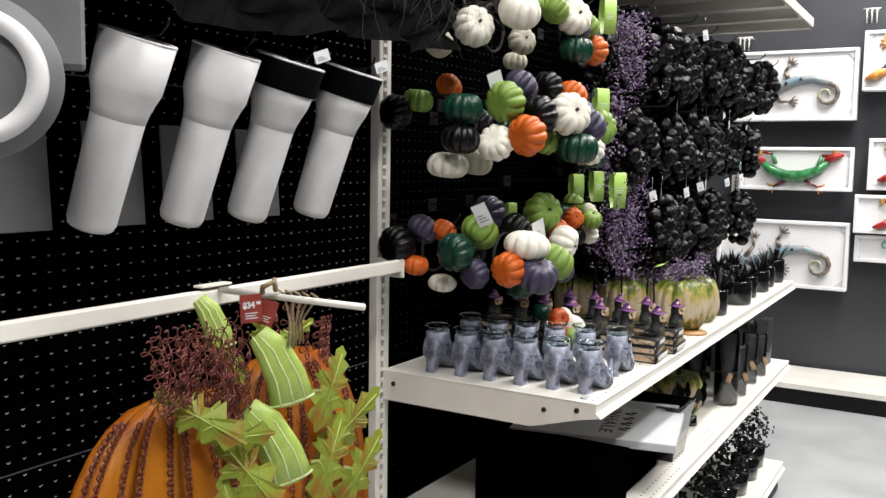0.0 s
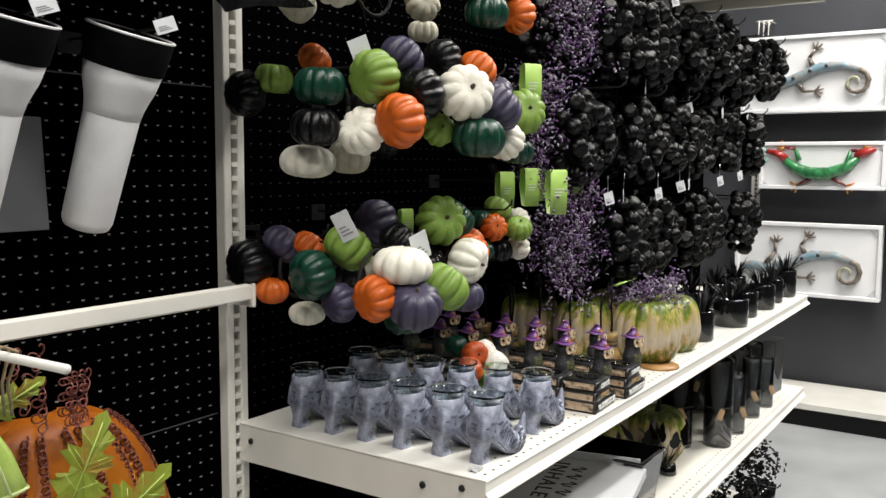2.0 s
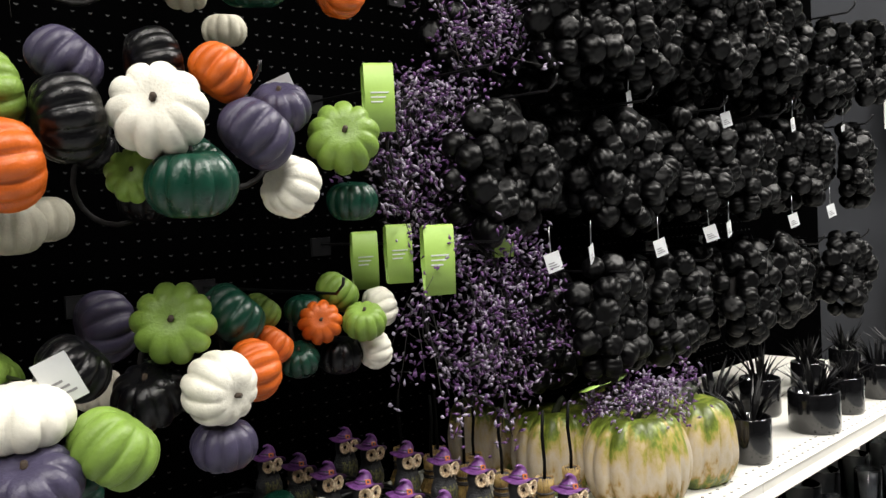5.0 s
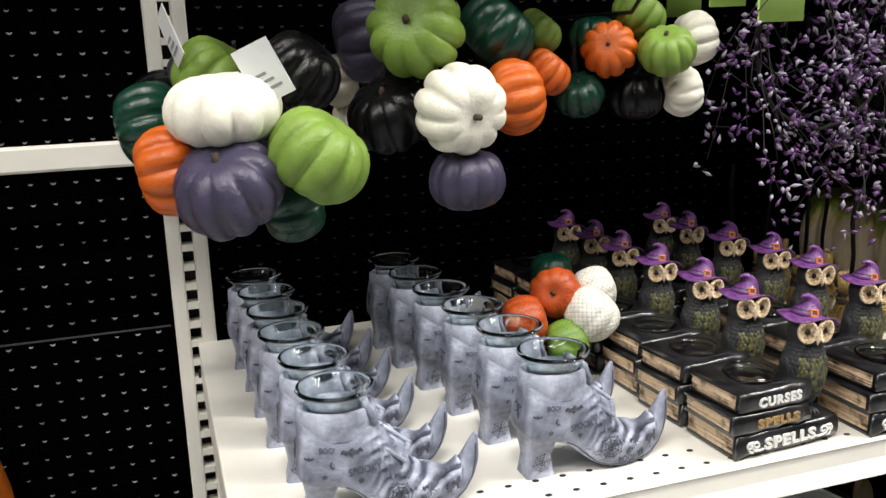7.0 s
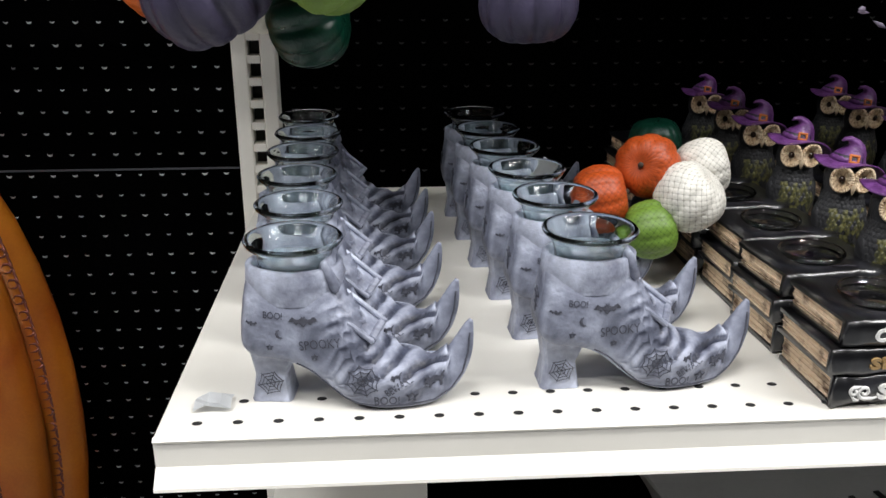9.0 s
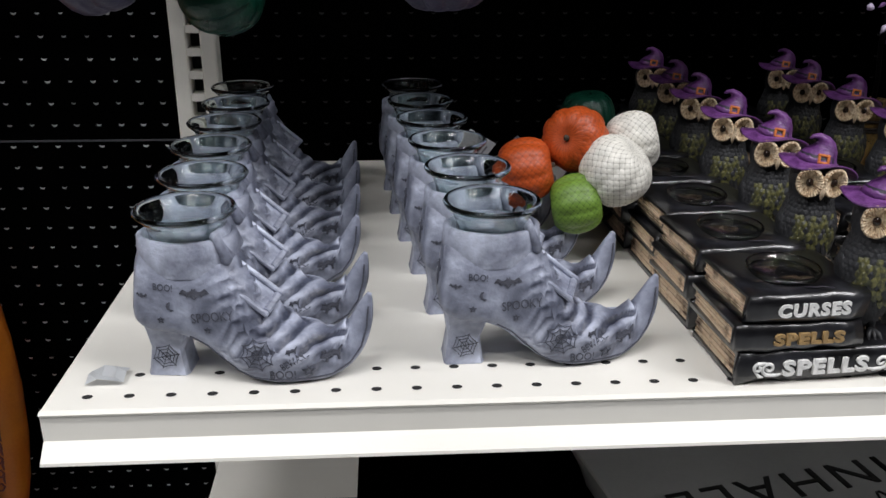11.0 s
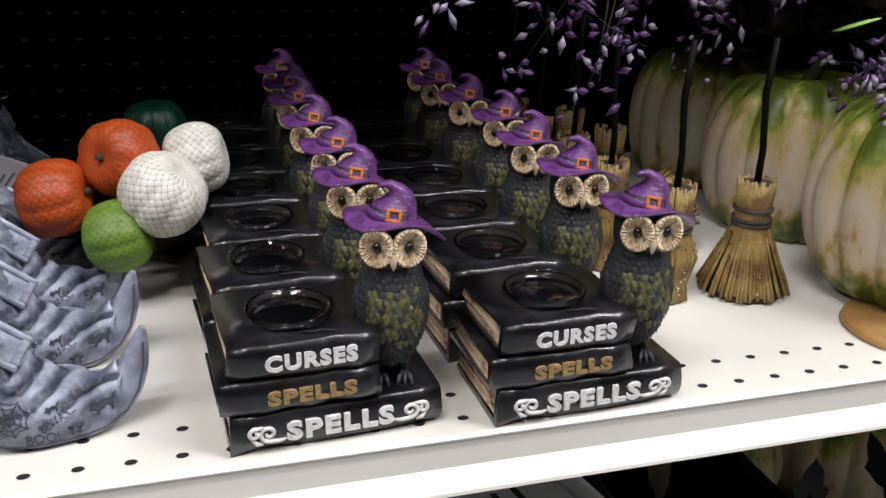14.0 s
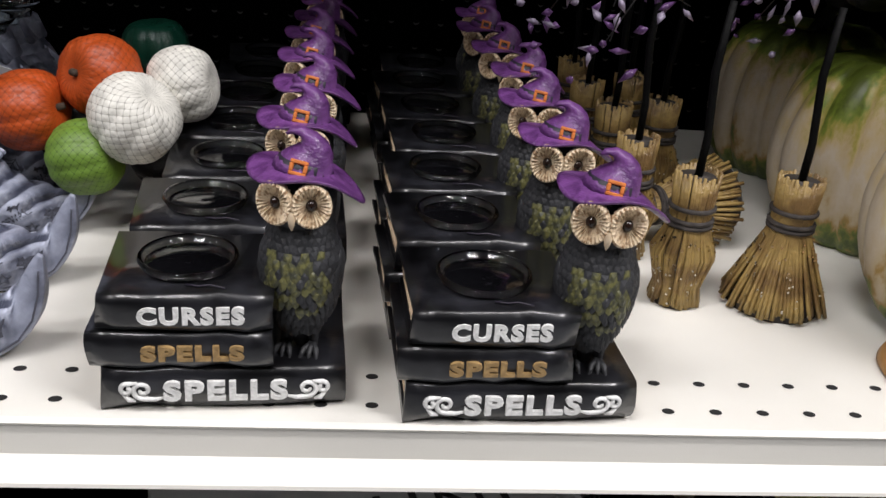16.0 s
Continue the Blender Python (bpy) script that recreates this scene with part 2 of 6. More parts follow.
def shelf(name, y0, y1, z, x0=BACK, x1=FRONT, holes=True, label="cream steel gondola shelf with rows of small holes"):
    t = thing(name, label, "shelf", "gondola shelves")
    bm = bmesh.new()
    add_box(bm, x0, x1 - 0.0125, y0 + 0.001, y1 - 0.001, z - 0.0035, z + 0.0002, 0.001)
    part("shelf_plate", bm, M["steel_white"], t, smooth=False)
    bm = bmesh.new()
    prof = [(-0.030, -0.004), (-0.013, 0.0), (-0.0105, -0.0015), (-0.0125, -0.004), (-0.0125, -0.0205), (-0.010, -0.0225), (-0.002, -0.0295), (-0.0015, -0.0315), (-0.004, -0.0325), (-0.012, -0.0265), (-0.0165, -0.0235), (-0.0165, -0.006), (-0.03, -0.007)]
    add_poly(bm, [(x1 + dx, z + dz) for dx, dz in prof], y1 - y0 - 0.002, Matrix(((1, 0, 0, 0), (0, 0, 1, y0 + 0.001), (0, 1, 0, 0), (0, 0, 0, 1))))
    part("front_lip", bm, M["steel_white"], t, smooth=False)
    for yy, sgn in ((y0, 1), (y1, -1)):
        bm = bmesh.new()
        pts = [(x0, z - 0.072), (x1 - 0.16, z - 0.072), (x1 - 0.05, z - 0.040), (x1 - 0.006, z - 0.031), (x1 - 0.016, z - 0.022), (x1 - 0.016, z - 0.004), (x0, z - 0.004)]
        add_poly(bm, pts, 0.003, Matrix(((1, 0, 0, 0), (0, 0, sgn, yy + sgn * 0.0015), (0, 1, 0, 0), (0, 0, 0, 1))))
        br = part("bracket", bm, M["steel_white"], t, smooth=False)
        for bx, bz in ((-0.055, -0.020), (-0.13, -0.030), (-0.52, -0.030)):
            part("bolt", lathe([(0.0005, 0.003), (0.005, 0.003), (0.006, 0.0), (0.0005, 0.0)], 10, m=Matrix.Translation((x1 + bx, yy, z + bz)) @ pose(0, 0, 0, 90 * sgn, 0, 0)), M["hole"], br, "dark bolt")
    if holes:
        vs, fs = [], []
        for row, (hx, st) in enumerate(((x1 - 0.028, 1), (x1 - 0.054, 1))):
            y = y0 + 0.025
            while y < y1 - 0.02:
                k = len(vs)
                vs += [(hx + 0.0026 * math.cos(a), y + 0.0034 * math.sin(a), z + 0.0004) for a in [2 * math.pi * i / 10 for i in range(10)]]
                fs.append(tuple(range(k, k + 10)))
                y += 0.0254 * st
        hs = part("perforation", raw("perforation", vs, fs, M["hole"]), None, t)
        hs["kind"] = "stuff"
    return t


shelf("shelf", Y0, Y1, SHELF)
shelf("shelf", Y1, Y2, SHELF)
shelf("shelf", Y0, Y1, LOW)
shelf("shelf", Y1, Y2, LOW)
for a, b in ((-1.0, Y0), (Y0, Y1), (Y1, Y2)):
    t = shelf("base_deck", a, b, DECK, holes=False, label="cream steel base deck of the gondola")
    part("kick_plate", box(BACK, FRONT - 0.03, a, b, 0.0, DECK - 0.042), M["kick"], t, smooth=False)

# canopy shelf over the second bay, ribs under it
t = thing("canopy_shelf", "cream steel top shelf with ribs underneath", "shelf", "gondola shelves")
part("shelf_plate", box(BACK, FRONT + 0.01, Y1, Y2, TOPZ, TOPZ + 0.004), M["steel_white"], t, smooth=False)
part("front_lip", box(FRONT + 0.006, FRONT + 0.012, Y1, Y2, TOPZ - 0.03, TOPZ + 0.006), M["steel_white"], t, smooth=False)
for i in range(5):
    yy = Y1 + 0.01 + i * (Y2 - Y1 - 0.025) / 4
    part("rib", box(BACK, FRONT, yy, yy + 0.006, TOPZ - 0.035, TOPZ), M["steel_white"], t, smooth=False)
    part("rib_flange", box(BACK, FRONT, yy - 0.012, yy + 0.018, TOPZ - 0.038, TOPZ - 0.035), M["steel_white"], t, smooth=False)

# cross rail in the first bay
t = thing("cross_rail", "cream steel cross rail hooked on the upright", "rail")
part("rail_bar", box(-1.116, -1.100, -0.5, Y0 - 0.032, EYE - 0.2530, EYE - 0.2240, 0.003), M["steel_white"], t, smooth=False)
part("end_bracket", box(-1.175, -1.098, Y0 - 0.032, Y0 - 0.024, EYE - 0.266, EYE - 0.223, 0.002), M["steel_white"], t, smooth=False)

# ---- end gondola ----
back = thing("wall_end", "slate grey gondola back panels", "wall", kind="structure")
part("panel", box(-2.6, -0.232, WALL_Y, WALL_Y + 0.06, 0, 3.2), M["slate"], back, smooth=False)
part("panel", box(-0.232, 2.0, WALL_Y, WALL_Y + 0.06, 0, 3.2), M["slate"], back, smooth=False)
copy_thing(up1, pose(-0.232, WALL_Y - 0.002, 0.0, 0, 0, 0))
copy_thing(up1, pose(-1.36, WALL_Y - 0.002, 0.0, 0, 0, 0))
t = thing("base_deck", "cream steel base deck of the end gondola", "shelf")
part("shelf_plate", box(-2.6, 2.0, WALL_Y - 0.56, WALL_Y - 0.03, DECK - 0.004, DECK), M["steel_white"], t, smooth=False)
part("front_lip", box(-2.6, 2.0, WALL_Y - 0.565, WALL_Y - 0.558, DECK - 0.03, DECK + 0.001), M["steel_white"], t, smooth=False)
part("kick_plate", box(-2.6, 2.0, WALL_Y - 0.54, WALL_Y - 0.03, 0, DECK - 0.005), M["kick"], t, smooth=False)


# ---- wreaths ----
M["twig"] = mat("dark_twig", (0.007, 0.005, 0.005), 0.8, var=0.3, scale=60, bump=0.3)
M["stem"] = mat("brown_stem", (0.07, 0.045, 0.028), 0.7, var=0.3, scale=80, bump=0.4)
M["black_gloss"] = mat("black_satin_foam", (0.0007, 0.0007, 0.0010), 0.40, var=0.2, scale=3, bump=0.1, fine=9, spec=0.22)
M["berry"] = mat("purple_berry", (0.15, 0.065, 0.20), 0.32, var=0.25, scale=200, bump=0)
M["berry_pale"] = mat("pale_lilac_berry", (0.40, 0.34, 0.46), 0.4, var=0.25, scale=200, bump=0)
M["tag_lime"] = mat("lime_card", (0.36, 0.56, 0.12), 0.45, var=0.06, scale=20, bump=0)
M["tag_white"] = mat("white_price_card", (0.72, 0.74, 0.76), 0.5, var=0.05, scale=20, bump=0)
M["ink_grey"] = mat("grey_print", (0.25, 0.25, 0.27), 0.6, var=0.05, bump=0)

PUMP = {}


def pumpkin_mesh(color, seg=80, rings=14, ribs=10, depth=0.15, flat=0.74, bulge=0.72):
    """A ribbed pumpkin of radius 1 about z, sunk at its poles."""
    key = (color, seg, ribs, flat, bulge)
    if key not in PUMP:
        prof = []
        for i in range(rings + 1):
            a = -math.pi / 2 + math.pi * i / rings
            r = math.cos(a) ** bulge if 0 < i < rings else 0.03
            z = flat * math.sin(a) * (1 - 0.22 * (1 - min(1, r)) ** 2)
            prof.append((max(r, 0.03), z))
        bm = lathe(prof, seg, ribs=ribs, rib=depth, caps=True)
        for v in bm.verts:  # hand-made unevenness
            v.co *= 1 + 0.05 * noise.noise(v.co * 1.3 + Vector((len(color), flat * 9, 0)))
        PUMP[key] = mesh_of(bm, M[color], True, "pumpkin")
    return PUMP[key]


STEM = mesh_of(tube([(0, 0, 0.5), (0.02, 0, 0.72), (0.07, 0.02, 0.88)], [0.16, 0.10, 0.085], 6), M["stem"], True, "stem")
AXES = {"f": (0.75, -0.55, 0.25), "v": (0.12, -0.05, 1), "h": (0.15, 1, 0.2), "d": (0.3, 0.6, 0.75), "e": (0.4, -0.35, 0.8), "s": (0.9, 0.15, -0.2), "n": (-0.1, 0.95, -0.35)}


def aim(place, axis, r, spin=0.0):
    q = Vector(axis).to_track_quat("Z", "Y").to_matrix().to_4x4()
    return Matrix.Translation(place) @ q @ pose(0, 0, 0, 0, 0, spin) @ Matrix.Diagonal((r, r, r, 1))


def price_tag(m, parent, w=0.032, h=0.045):
    tg = part("price_tag", box(-0.0004, 0.0004, -w / 2, w / 2, -h, 0), M["tag_white"], parent, "white price tag", m, smooth=False)
    bm = bmesh.new()
    for k in range(3):
        add_box(bm, 0.0006, 0.0009, -w * 0.35, w * (0.05 + 0.12 * k), -h * (0.55 + 0.13 * k), -h * (0.50 + 0.13 * k))
    part("print", bm, M["ink_grey"], tg, smooth=False)
    return tg


def pumpkin_wreath(label, pumps, tags=(), ring=None, hook=True):
    """Painted pumpkins wired on a twig ring that hangs from a peg hook."""
    xs = [p[0] for p in pumps]
    cx, cy, cz = sum(xs) / len(xs) - 0.025, sum(p[1] for p in pumps) / len(pumps), EYE + sum(p[2] for p in pumps) / len(pumps)
    t = thing("pumpkin_wreath", label, "wreath", "pumpkin wreaths", pose(cx, cy, cz))
    rr = ring or 0.055
    pts = [(0, rr * math.cos(a), rr * math.sin(a)) for a in [2 * math.pi * i / 20 for i in range(21)]]
    part("twig_ring", tube(pts, 0.0035, 6), M["twig"], t)
    rnd = random.Random(len(pumps))
    for x, y, z, r, c, ax in pumps:
        m = aim((x - cx, y - cy, EYE + z - cz), AXES[ax], r * 1.06, rnd.uniform(0, 40))
        flat = 0.62 if ax == "v" and c == "white" else 0.78
        pk = part("pumpkin", pumpkin_mesh(c, flat=flat), None, t, "%s painted pumpkin" % {"lime": "lime green", "green": "dark green"}.get(c, c), m)
        if ax in "fse":
            part("stem", STEM, None, pk, m=Matrix.Diagonal((0.8, 0.8, 0.85, 1)))
    for x, y, z, turn in tags:
        price_tag(pose(x - cx, y - cy, EYE + z - cz, 24, 12, turn), t, 0.034, 0.050)
    if hook:
        peg_hook(cx + 0.05, cy, cz + rr + 0.005)
    return t


def peg_hook(x, y, z, group="peg hooks"):
    t = thing("peg_hook", "thin black wire peg hook on the pegboard", "hook", group, pose(-1.199, y, z))
    part("wire", tube([(0, 0, 0), (x + 1.199, 0, 0), (x + 1.214, 0, 0.012), (x + 1.216, 0, 0.022)], 0.0022, 6), M["wire"], t)
    part("backplate", box(-0.001, 0.004, -0.02, 0.02, -0.02, 0.012), M["wire"], t, smooth=False)
    return t


LOWER_FRONT = [
    (-0.818, 1.722, -0.177, 0.048, "white", "v"), (-0.791, 1.719, -0.240, 0.044, "purple", "e"), (-0.784, 1.795, -0.218, 0.043, "lime", "d"),
    (-0.839, 1.675, -0.228, 0.037, "orange", "h"), (-0.937, 1.727, -0.155, 0.042, "lime", "d"), (-0.934, 1.700, -0.247, 0.033, "purple", "h"),
    (-0.88, 1.80, -0.150, 0.038, "black", "d"), (-0.86, 1.78, -0.268, 0.038, "green", "h"),
]
LOWER_REAR = [
    (-0.963, 1.663, -0.198, 0.042, "green", "h"), (-1.086, 1.721, -0.156, 0.036, "purple", "d"), (-1.130, 1.680, -0.194, 0.045, "black", "h"),
    (-1.04, 1.74, -0.160, 0.030, "orange", "d"), (-1.085, 1.691, -0.238, 0.029, "orange", "v"), (-1.033, 1.725, -0.279, 0.031, "white", "v"),
    (-1.0, 1.79, -0.21, 0.038, "black", "e"), (-1.03, 1.866, -0.165, 0.028, "cream", "h"), (-1.05, 1.894, -0.207, 0.032, "cream", "v"),
]
LOWER_MID = [
    (-0.867, 1.909, -0.115, 0.045, "lime", "f"), (-0.825, 1.937, -0.189, 0.042, "white", "s"), (-0.90, 2.005, -0.118, 0.040, "green", "d"),
    (-0.839, 1.947, -0.257, 0.036, "purple", "v"), (-0.862, 2.007, -0.182, 0.036, "orange", "h"), (-1.004, 1.891, -0.123, 0.043, "purple", "h"),
    (-0.89, 1.885, -0.195, 0.040, "black", "e"),
]
LOWER_SMALL = [
    (-0.878, 2.121, -0.140, 0.028, "orange", "f"), (-0.895, 2.165, -0.105, 0.029, "lime", "d"), (-0.846, 2.169, -0.143, 0.028, "lime", "e"),
    (-0.88, 2.225, -0.132, 0.028, "white", "h"), (-0.863, 2.199, -0.186, 0.026, "white", "h"), (-0.910, 2.120, -0.126, 0.026, "green", "v"),
    (-0.890, 2.093, -0.186, 0.025, "green", "e"), (-0.890, 2.160, -0.190, 0.030, "black", "v"), (-0.89, 2.055, -0.160, 0.025, "orange", "d"), (-0.92, 2.06, -0.12, 0.025, "lime", "d"),
]
UPPER_LEFT = [
    (-0.883, 1.731, 0.133, 0.044, "lime", "h"), (-0.895, 1.714, 0.043, 0.040, "white", "n"), (-0.826, 1.726, 0.060, 0.043, "orange", "h"),
    (-0.965, 1.688, 0.119, 0.042, "green", "v"), (-1.050, 1.77, 0.175, 0.030, "orange", "d"), (-1.103, 1.721, 0.140, 0.034, "lime", "v"),
    (-0.957, 1.667, 0.050, 0.040, "black", "v"), (-1.013, 1.709, -0.007, 0.046, "white", "v"), (-1.145, 1.690, 0.112, 0.040, "black", "h"),
    (-0.887, 1.814, 0.173, 0.039, "purple", "d"), (-0.830, 1.79, 0.106, 0.044, "black", "h"), (-0.98, 1.78, 0.00, 0.036, "cream", "v"),
]
UPPER_MID = [
    (-0.788, 1.864, 0.112, 0.048, "white", "f"), (-0.821, 1.959, 0.163, 0.035, "orange", "d"), (-0.786, 1.978, 0.092, 0.042, "purple", "d"),
    (-0.777, 1.891, 0.037, 0.045, "green", "v"), (-0.803, 2.034, 0.033, 0.036, "white", "n"), (-0.814, 2.124, 0.093, 0.044, "lime", "f"),
    (-0.845, 2.158, 0.016, 0.032, "green", "v"), (-0.84, 1.86, 0.050, 0.029, "lime", "f"), (-0.860, 1.90, 0.175, 0.038, "black", "h"),
    (-0.84, 2.05, 0.13, 0.036, "purple", "e"),
]
TOP_MID = [
    (-0.84, 2.021, 0.277, 0.040, "green", "v"), (-0.85, 2.16, 0.292, 0.037, "orange", "h"), (-0.84, 1.998, 0.350, 0.042, "white", "f"),
    (-0.86, 2.07, 0.335, 0.032, "purple", "d"), (-0.86, 1.93, 0.36, 0.034, "lime", "d"), (-0.86, 2.13, 0.35, 0.032, "lime", "d"),
]
TOP_LEFT = [
    (-1.060, 1.735, 0.272, 0.036, "cream", "d"), (-0.965, 1.731, 0.300, 0.044, "white", "f"), (-0.880, 1.785, 0.335, 0.045, "white", "e"),
    (-0.985, 2.015, 0.305, 0.034, "cream", "f"), (-1.050, 2.110, 0.268, 0.030, "cream", "v"), (-0.90, 1.88, 0.375, 0.036, "lime", "f"), (-0.93, 1.83, 0.365, 0.034, "purple", "d"),
]
LOWER_BACK = [
    (-1.02, 1.83, 0.01, 0.034, "cream", "v"), (-1.04, 1.90, 0.10, 0.036, "black", "d"), (-1.04, 2.06, 0.08, 0.036, "green", "d"), (-1.06, 1.98, 0.03, 0.034, "black", "v"),
]
MIXED = "wreath of lime, orange, white, purple and black painted pumpkins"
pumpkin_wreath(MIXED, LOWER_FRONT, tags=[(-0.92, 1.68, -0.092, -75), (-0.805, 1.745, -0.125, -20)])
pumpkin_wreath("wreath of green, purple, orange and black painted pumpkins", LOWER_REAR)
pumpkin_wreath("wreath with a lime and a white pumpkin facing out", LOWER_MID)
pumpkin_wreath("small wreath of little orange, lime and white pumpkins", LOWER_SMALL, ring=0.04)
pumpkin_wreath(MIXED, UPPER_LEFT, tags=[(-0.90, 1.705, 0.195, -35)])
pumpkin_wreath("wreath with a large white pumpkin among dark ones", UPPER_MID, tags=[(-0.86, 2.06, 0.17, -30)])
pumpkin_wreath("wreath of dark green, orange, white and lime pumpkins", TOP_MID)
pumpkin_wreath("wreath of cream and white scalloped gourds", TOP_LEFT)
pumpkin_wreath("wreath of dark and cream pumpkins hung near the pegboard", LOWER_BACK)


def black_wreath():
    t = thing("black_pumpkin_wreath", "full wreath of small satin black pumpkins", "wreath", "black wreaths", pose(0, 0, 0))
    pts = [(0, 0.058 * math.cos(a), 0.058 * math.sin(a)) for a in [2 * math.pi * i / 16 for i in range(17)]]
    part("twig_ring", tube(pts, 0.012, 6), M["twig"], t)
    rnd = random.Random(3)
    me = pumpkin_mesh("black_gloss", seg=48, rings=10, ribs=8, depth=0.11, flat=0.86)
    for i in range(36):
        a = 2 * math.pi * (i % 12) / 12 + 0.26 * (i // 12) + rnd.uniform(-0.10, 0.10)
        lift = (-0.75, 0.1, 0.95)[i // 12] + rnd.uniform(-0.25, 0.25)  # inside, front and outside of the ring
        rad, out = 0.058 + 0.036 * math.sin(lift * 1.35) + rnd.uniform(-0.006, 0.008), 0.034 * math.cos(lift * 1.35)
        ax = (rnd.uniform(0.2, 1), rnd.uniform(-1, 1), rnd.uniform(-1, 1))
        part("pumpkin", me, None, t, m=aim((out + rnd.uniform(-0.006, 0.006), rad * math.cos(a), rad * math.sin(a)), ax, rnd.uniform(0.0195, 0.0275)))
    return t


proto = black_wreath()
first = True
rnd = random.Random(8)
for row, (z, x, ys) in enumerate(((0.315, -0.79, (2.58, 2.82, 3.06, 3.30, 3.56, 3.82)), (0.068, -0.82, (2.46, 2.72, 2.98, 3.24, 3.50, 3.74)), (-0.215, -0.83, (2.66, 2.92, 3.18, 3.44, 3.72)))):
    for y in ys:
        for deep in (0, 1, 2):
            m = pose(x - 0.10 * deep + rnd.uniform(-0.02, 0.02), y + rnd.uniform(-0.03, 0.03), EYE + z + rnd.uniform(-0.018, 0.018), 360 * rnd.random(), 0, rnd.uniform(-20, 8))
            if first:
                proto.matrix_basis = m
                first = False
            else:
                copy_thing(proto, m)
        peg_hook(x + 0.07, y, EYE + z + 0.098)
for x, y, z, turn in ((-0.79, 2.50, -0.075, -30), (-0.80, 2.62, -0.07, 20), (-0.77, 2.78, -0.07, -20), (-0.78, 2.98, -0.055, -40), (-0.78, 3.06, -0.05, 10), (-0.78, 3.36, -0.045, -25), (-0.77, 3.55, -0.03, -20), (-0.70, 2.66, 0.40, -20), (-0.80, 2.75, 0.19, 15), (-0.80, 3.1, 0.17, -20), (-0.79, 3.4, 0.17, 5), (-0.79, 3.7, 0.165, 0)):
    t = thing("price_label", "small white price label hung from a wire hook", "label", "price labels", pose(x, y, EYE + z, 8, 0, turn))
    price_tag(pose(0, 0, 0, 8, 0, 0), t, 0.026, 0.030)
    part("string", tube([(0, 0, 0), (0.002, 0.003, 0.04)], 0.0008, 5), M["chrome"], t)


def berry_wreath(m, seed, r=0.12, sprays=46, droop=0.0, name="berry_wreath", label="twiggy wreath of purple and lilac berries"):
    rnd = random.Random(seed)
    t = thing(name, label, "wreath", "berry wreaths", m)
    tw, b1, b2 = bmesh.new(), ([], []), ([], [])
    add_tube(tw, [(0, r * 0.6 * math.cos(a), r * 0.6 * math.sin(a)) for a in [2 * math.pi * i / 16 for i in range(17)]], 0.0025, 5)
    for i in range(sprays):
        a = 2 * math.pi * (i + rnd.random()) / sprays
        way = 1 if rnd.random() < 0.7 else -1
        sweep, end, out = rnd.uniform(0.5, 1.3), rnd.uniform(0.68, 1.08) if i % 3 else rnd.uniform(0.05, 0.5), rnd.uniform(-0.25, 0.55)
        pts = []
        for k in range(6):
            an, rad = a + way * sweep * k / 5, r * (0.58 + (end - 0.58) * (k / 5) ** 1.3)
            pts.append(Vector((rnd.uniform(-0.006, 0.006) + out * r * (k / 5) ** 1.5, rad * math.cos(an) + rnd.uniform(-0.004, 0.004), rad * math.sin(an) - droop * r * (k / 5) ** 2 + rnd.uniform(-0.004, 0.004))))
        add_tube(tw, pts, [0.0009, 0.0008, 0.0007, 0.0006, 0.0006, 0.0005], 4)
        for k in range(15):
            q = pts[rnd.choice((2, 3, 4, 5, 5))] + Vector((rnd.gauss(0, 0.011), rnd.gauss(0, 0.011), rnd.gauss(0, 0.011)))
            dirn = Vector((rnd.gauss(0, 1), rnd.gauss(0, 1), rnd.gauss(0, 1))).normalized()
            o1 = dirn.orthogonal().normalized()
            o2 = dirn.cross(o1)
            ln, wd = rnd.uniform(0.0042, 0.0075), rnd.uniform(0.0017, 0.0031)
            vs, fs = b2 if rnd.random() < 0.44 else b1
            j = len(vs)
            vs += [tuple(q - dirn * ln)] + [tuple(q + dirn * ln * 0.2 + wd * (math.cos(c) * o1 + math.sin(c) * o2)) for c in [2 * math.pi * u / 5 for u in range(5)]] + [tuple(q + dirn * ln)]
            fs += [(j, j + 1 + u, j + 1 + (u + 1) % 5) for u in range(5)] + [(j + 6, j + 1 + (u + 1) % 5, j + 1 + u) for u in range(5)]
    part("twig_work", tw, M["twig"], t)["kind"] = "stuff"
    for nm, (vs, fs), mt in (("purple_berry_mass", b1, M["berry"]), ("pale_berry_mass", b2, M["berry_pale"])):
        part(nm, raw(nm, vs, fs, mt, True), None, t)["kind"] = "stuff"
    return t


def band_tag(m, w=0.05, h=0.085, d=0.018):
    """A lime card folded over the twigs."""
    t = thing("lime_tag", "lime green folded card tag on a berry wreath", "tag", "lime tags", m)
    pts = [(0.0, -h), (0.004, -h * 0.5), (0.002, 0), (-0.003, 0.004), (-d, 0.0), (-d - 0.004, -h * 0.45), (-d * 0.6, -h * 0.98)]
    bm = bmesh.new()
    for s in (0, 1):
        for x, z in pts:
            bm.verts.new((x, -w / 2 + s * w, z))
    bm.verts.ensure_lookup_table()
    n = len(pts)
    for i in range(n):
        bm.faces.new((bm.verts[i], bm.verts[(i + 1) % n], bm.verts[n + (i + 1) % n], bm.verts[n + i]))
    part("card", bm, M["tag_lime"], t)
    bm = bmesh.new()
    for k in range(3):
        add_box(bm, 0.0035, 0.0045, -w * 0.3, w * (0.3 - 0.1 * k), -h * (0.42 + 0.07 * k), -h * (0.40 + 0.07 * k))
    part("print", bm, M["tag_white"], t, "pale print", smooth=False)
    return t


berry_wreath(pose(-0.85, 2.41, EYE + 0.325), 1, 0.125, 64, 0.15)
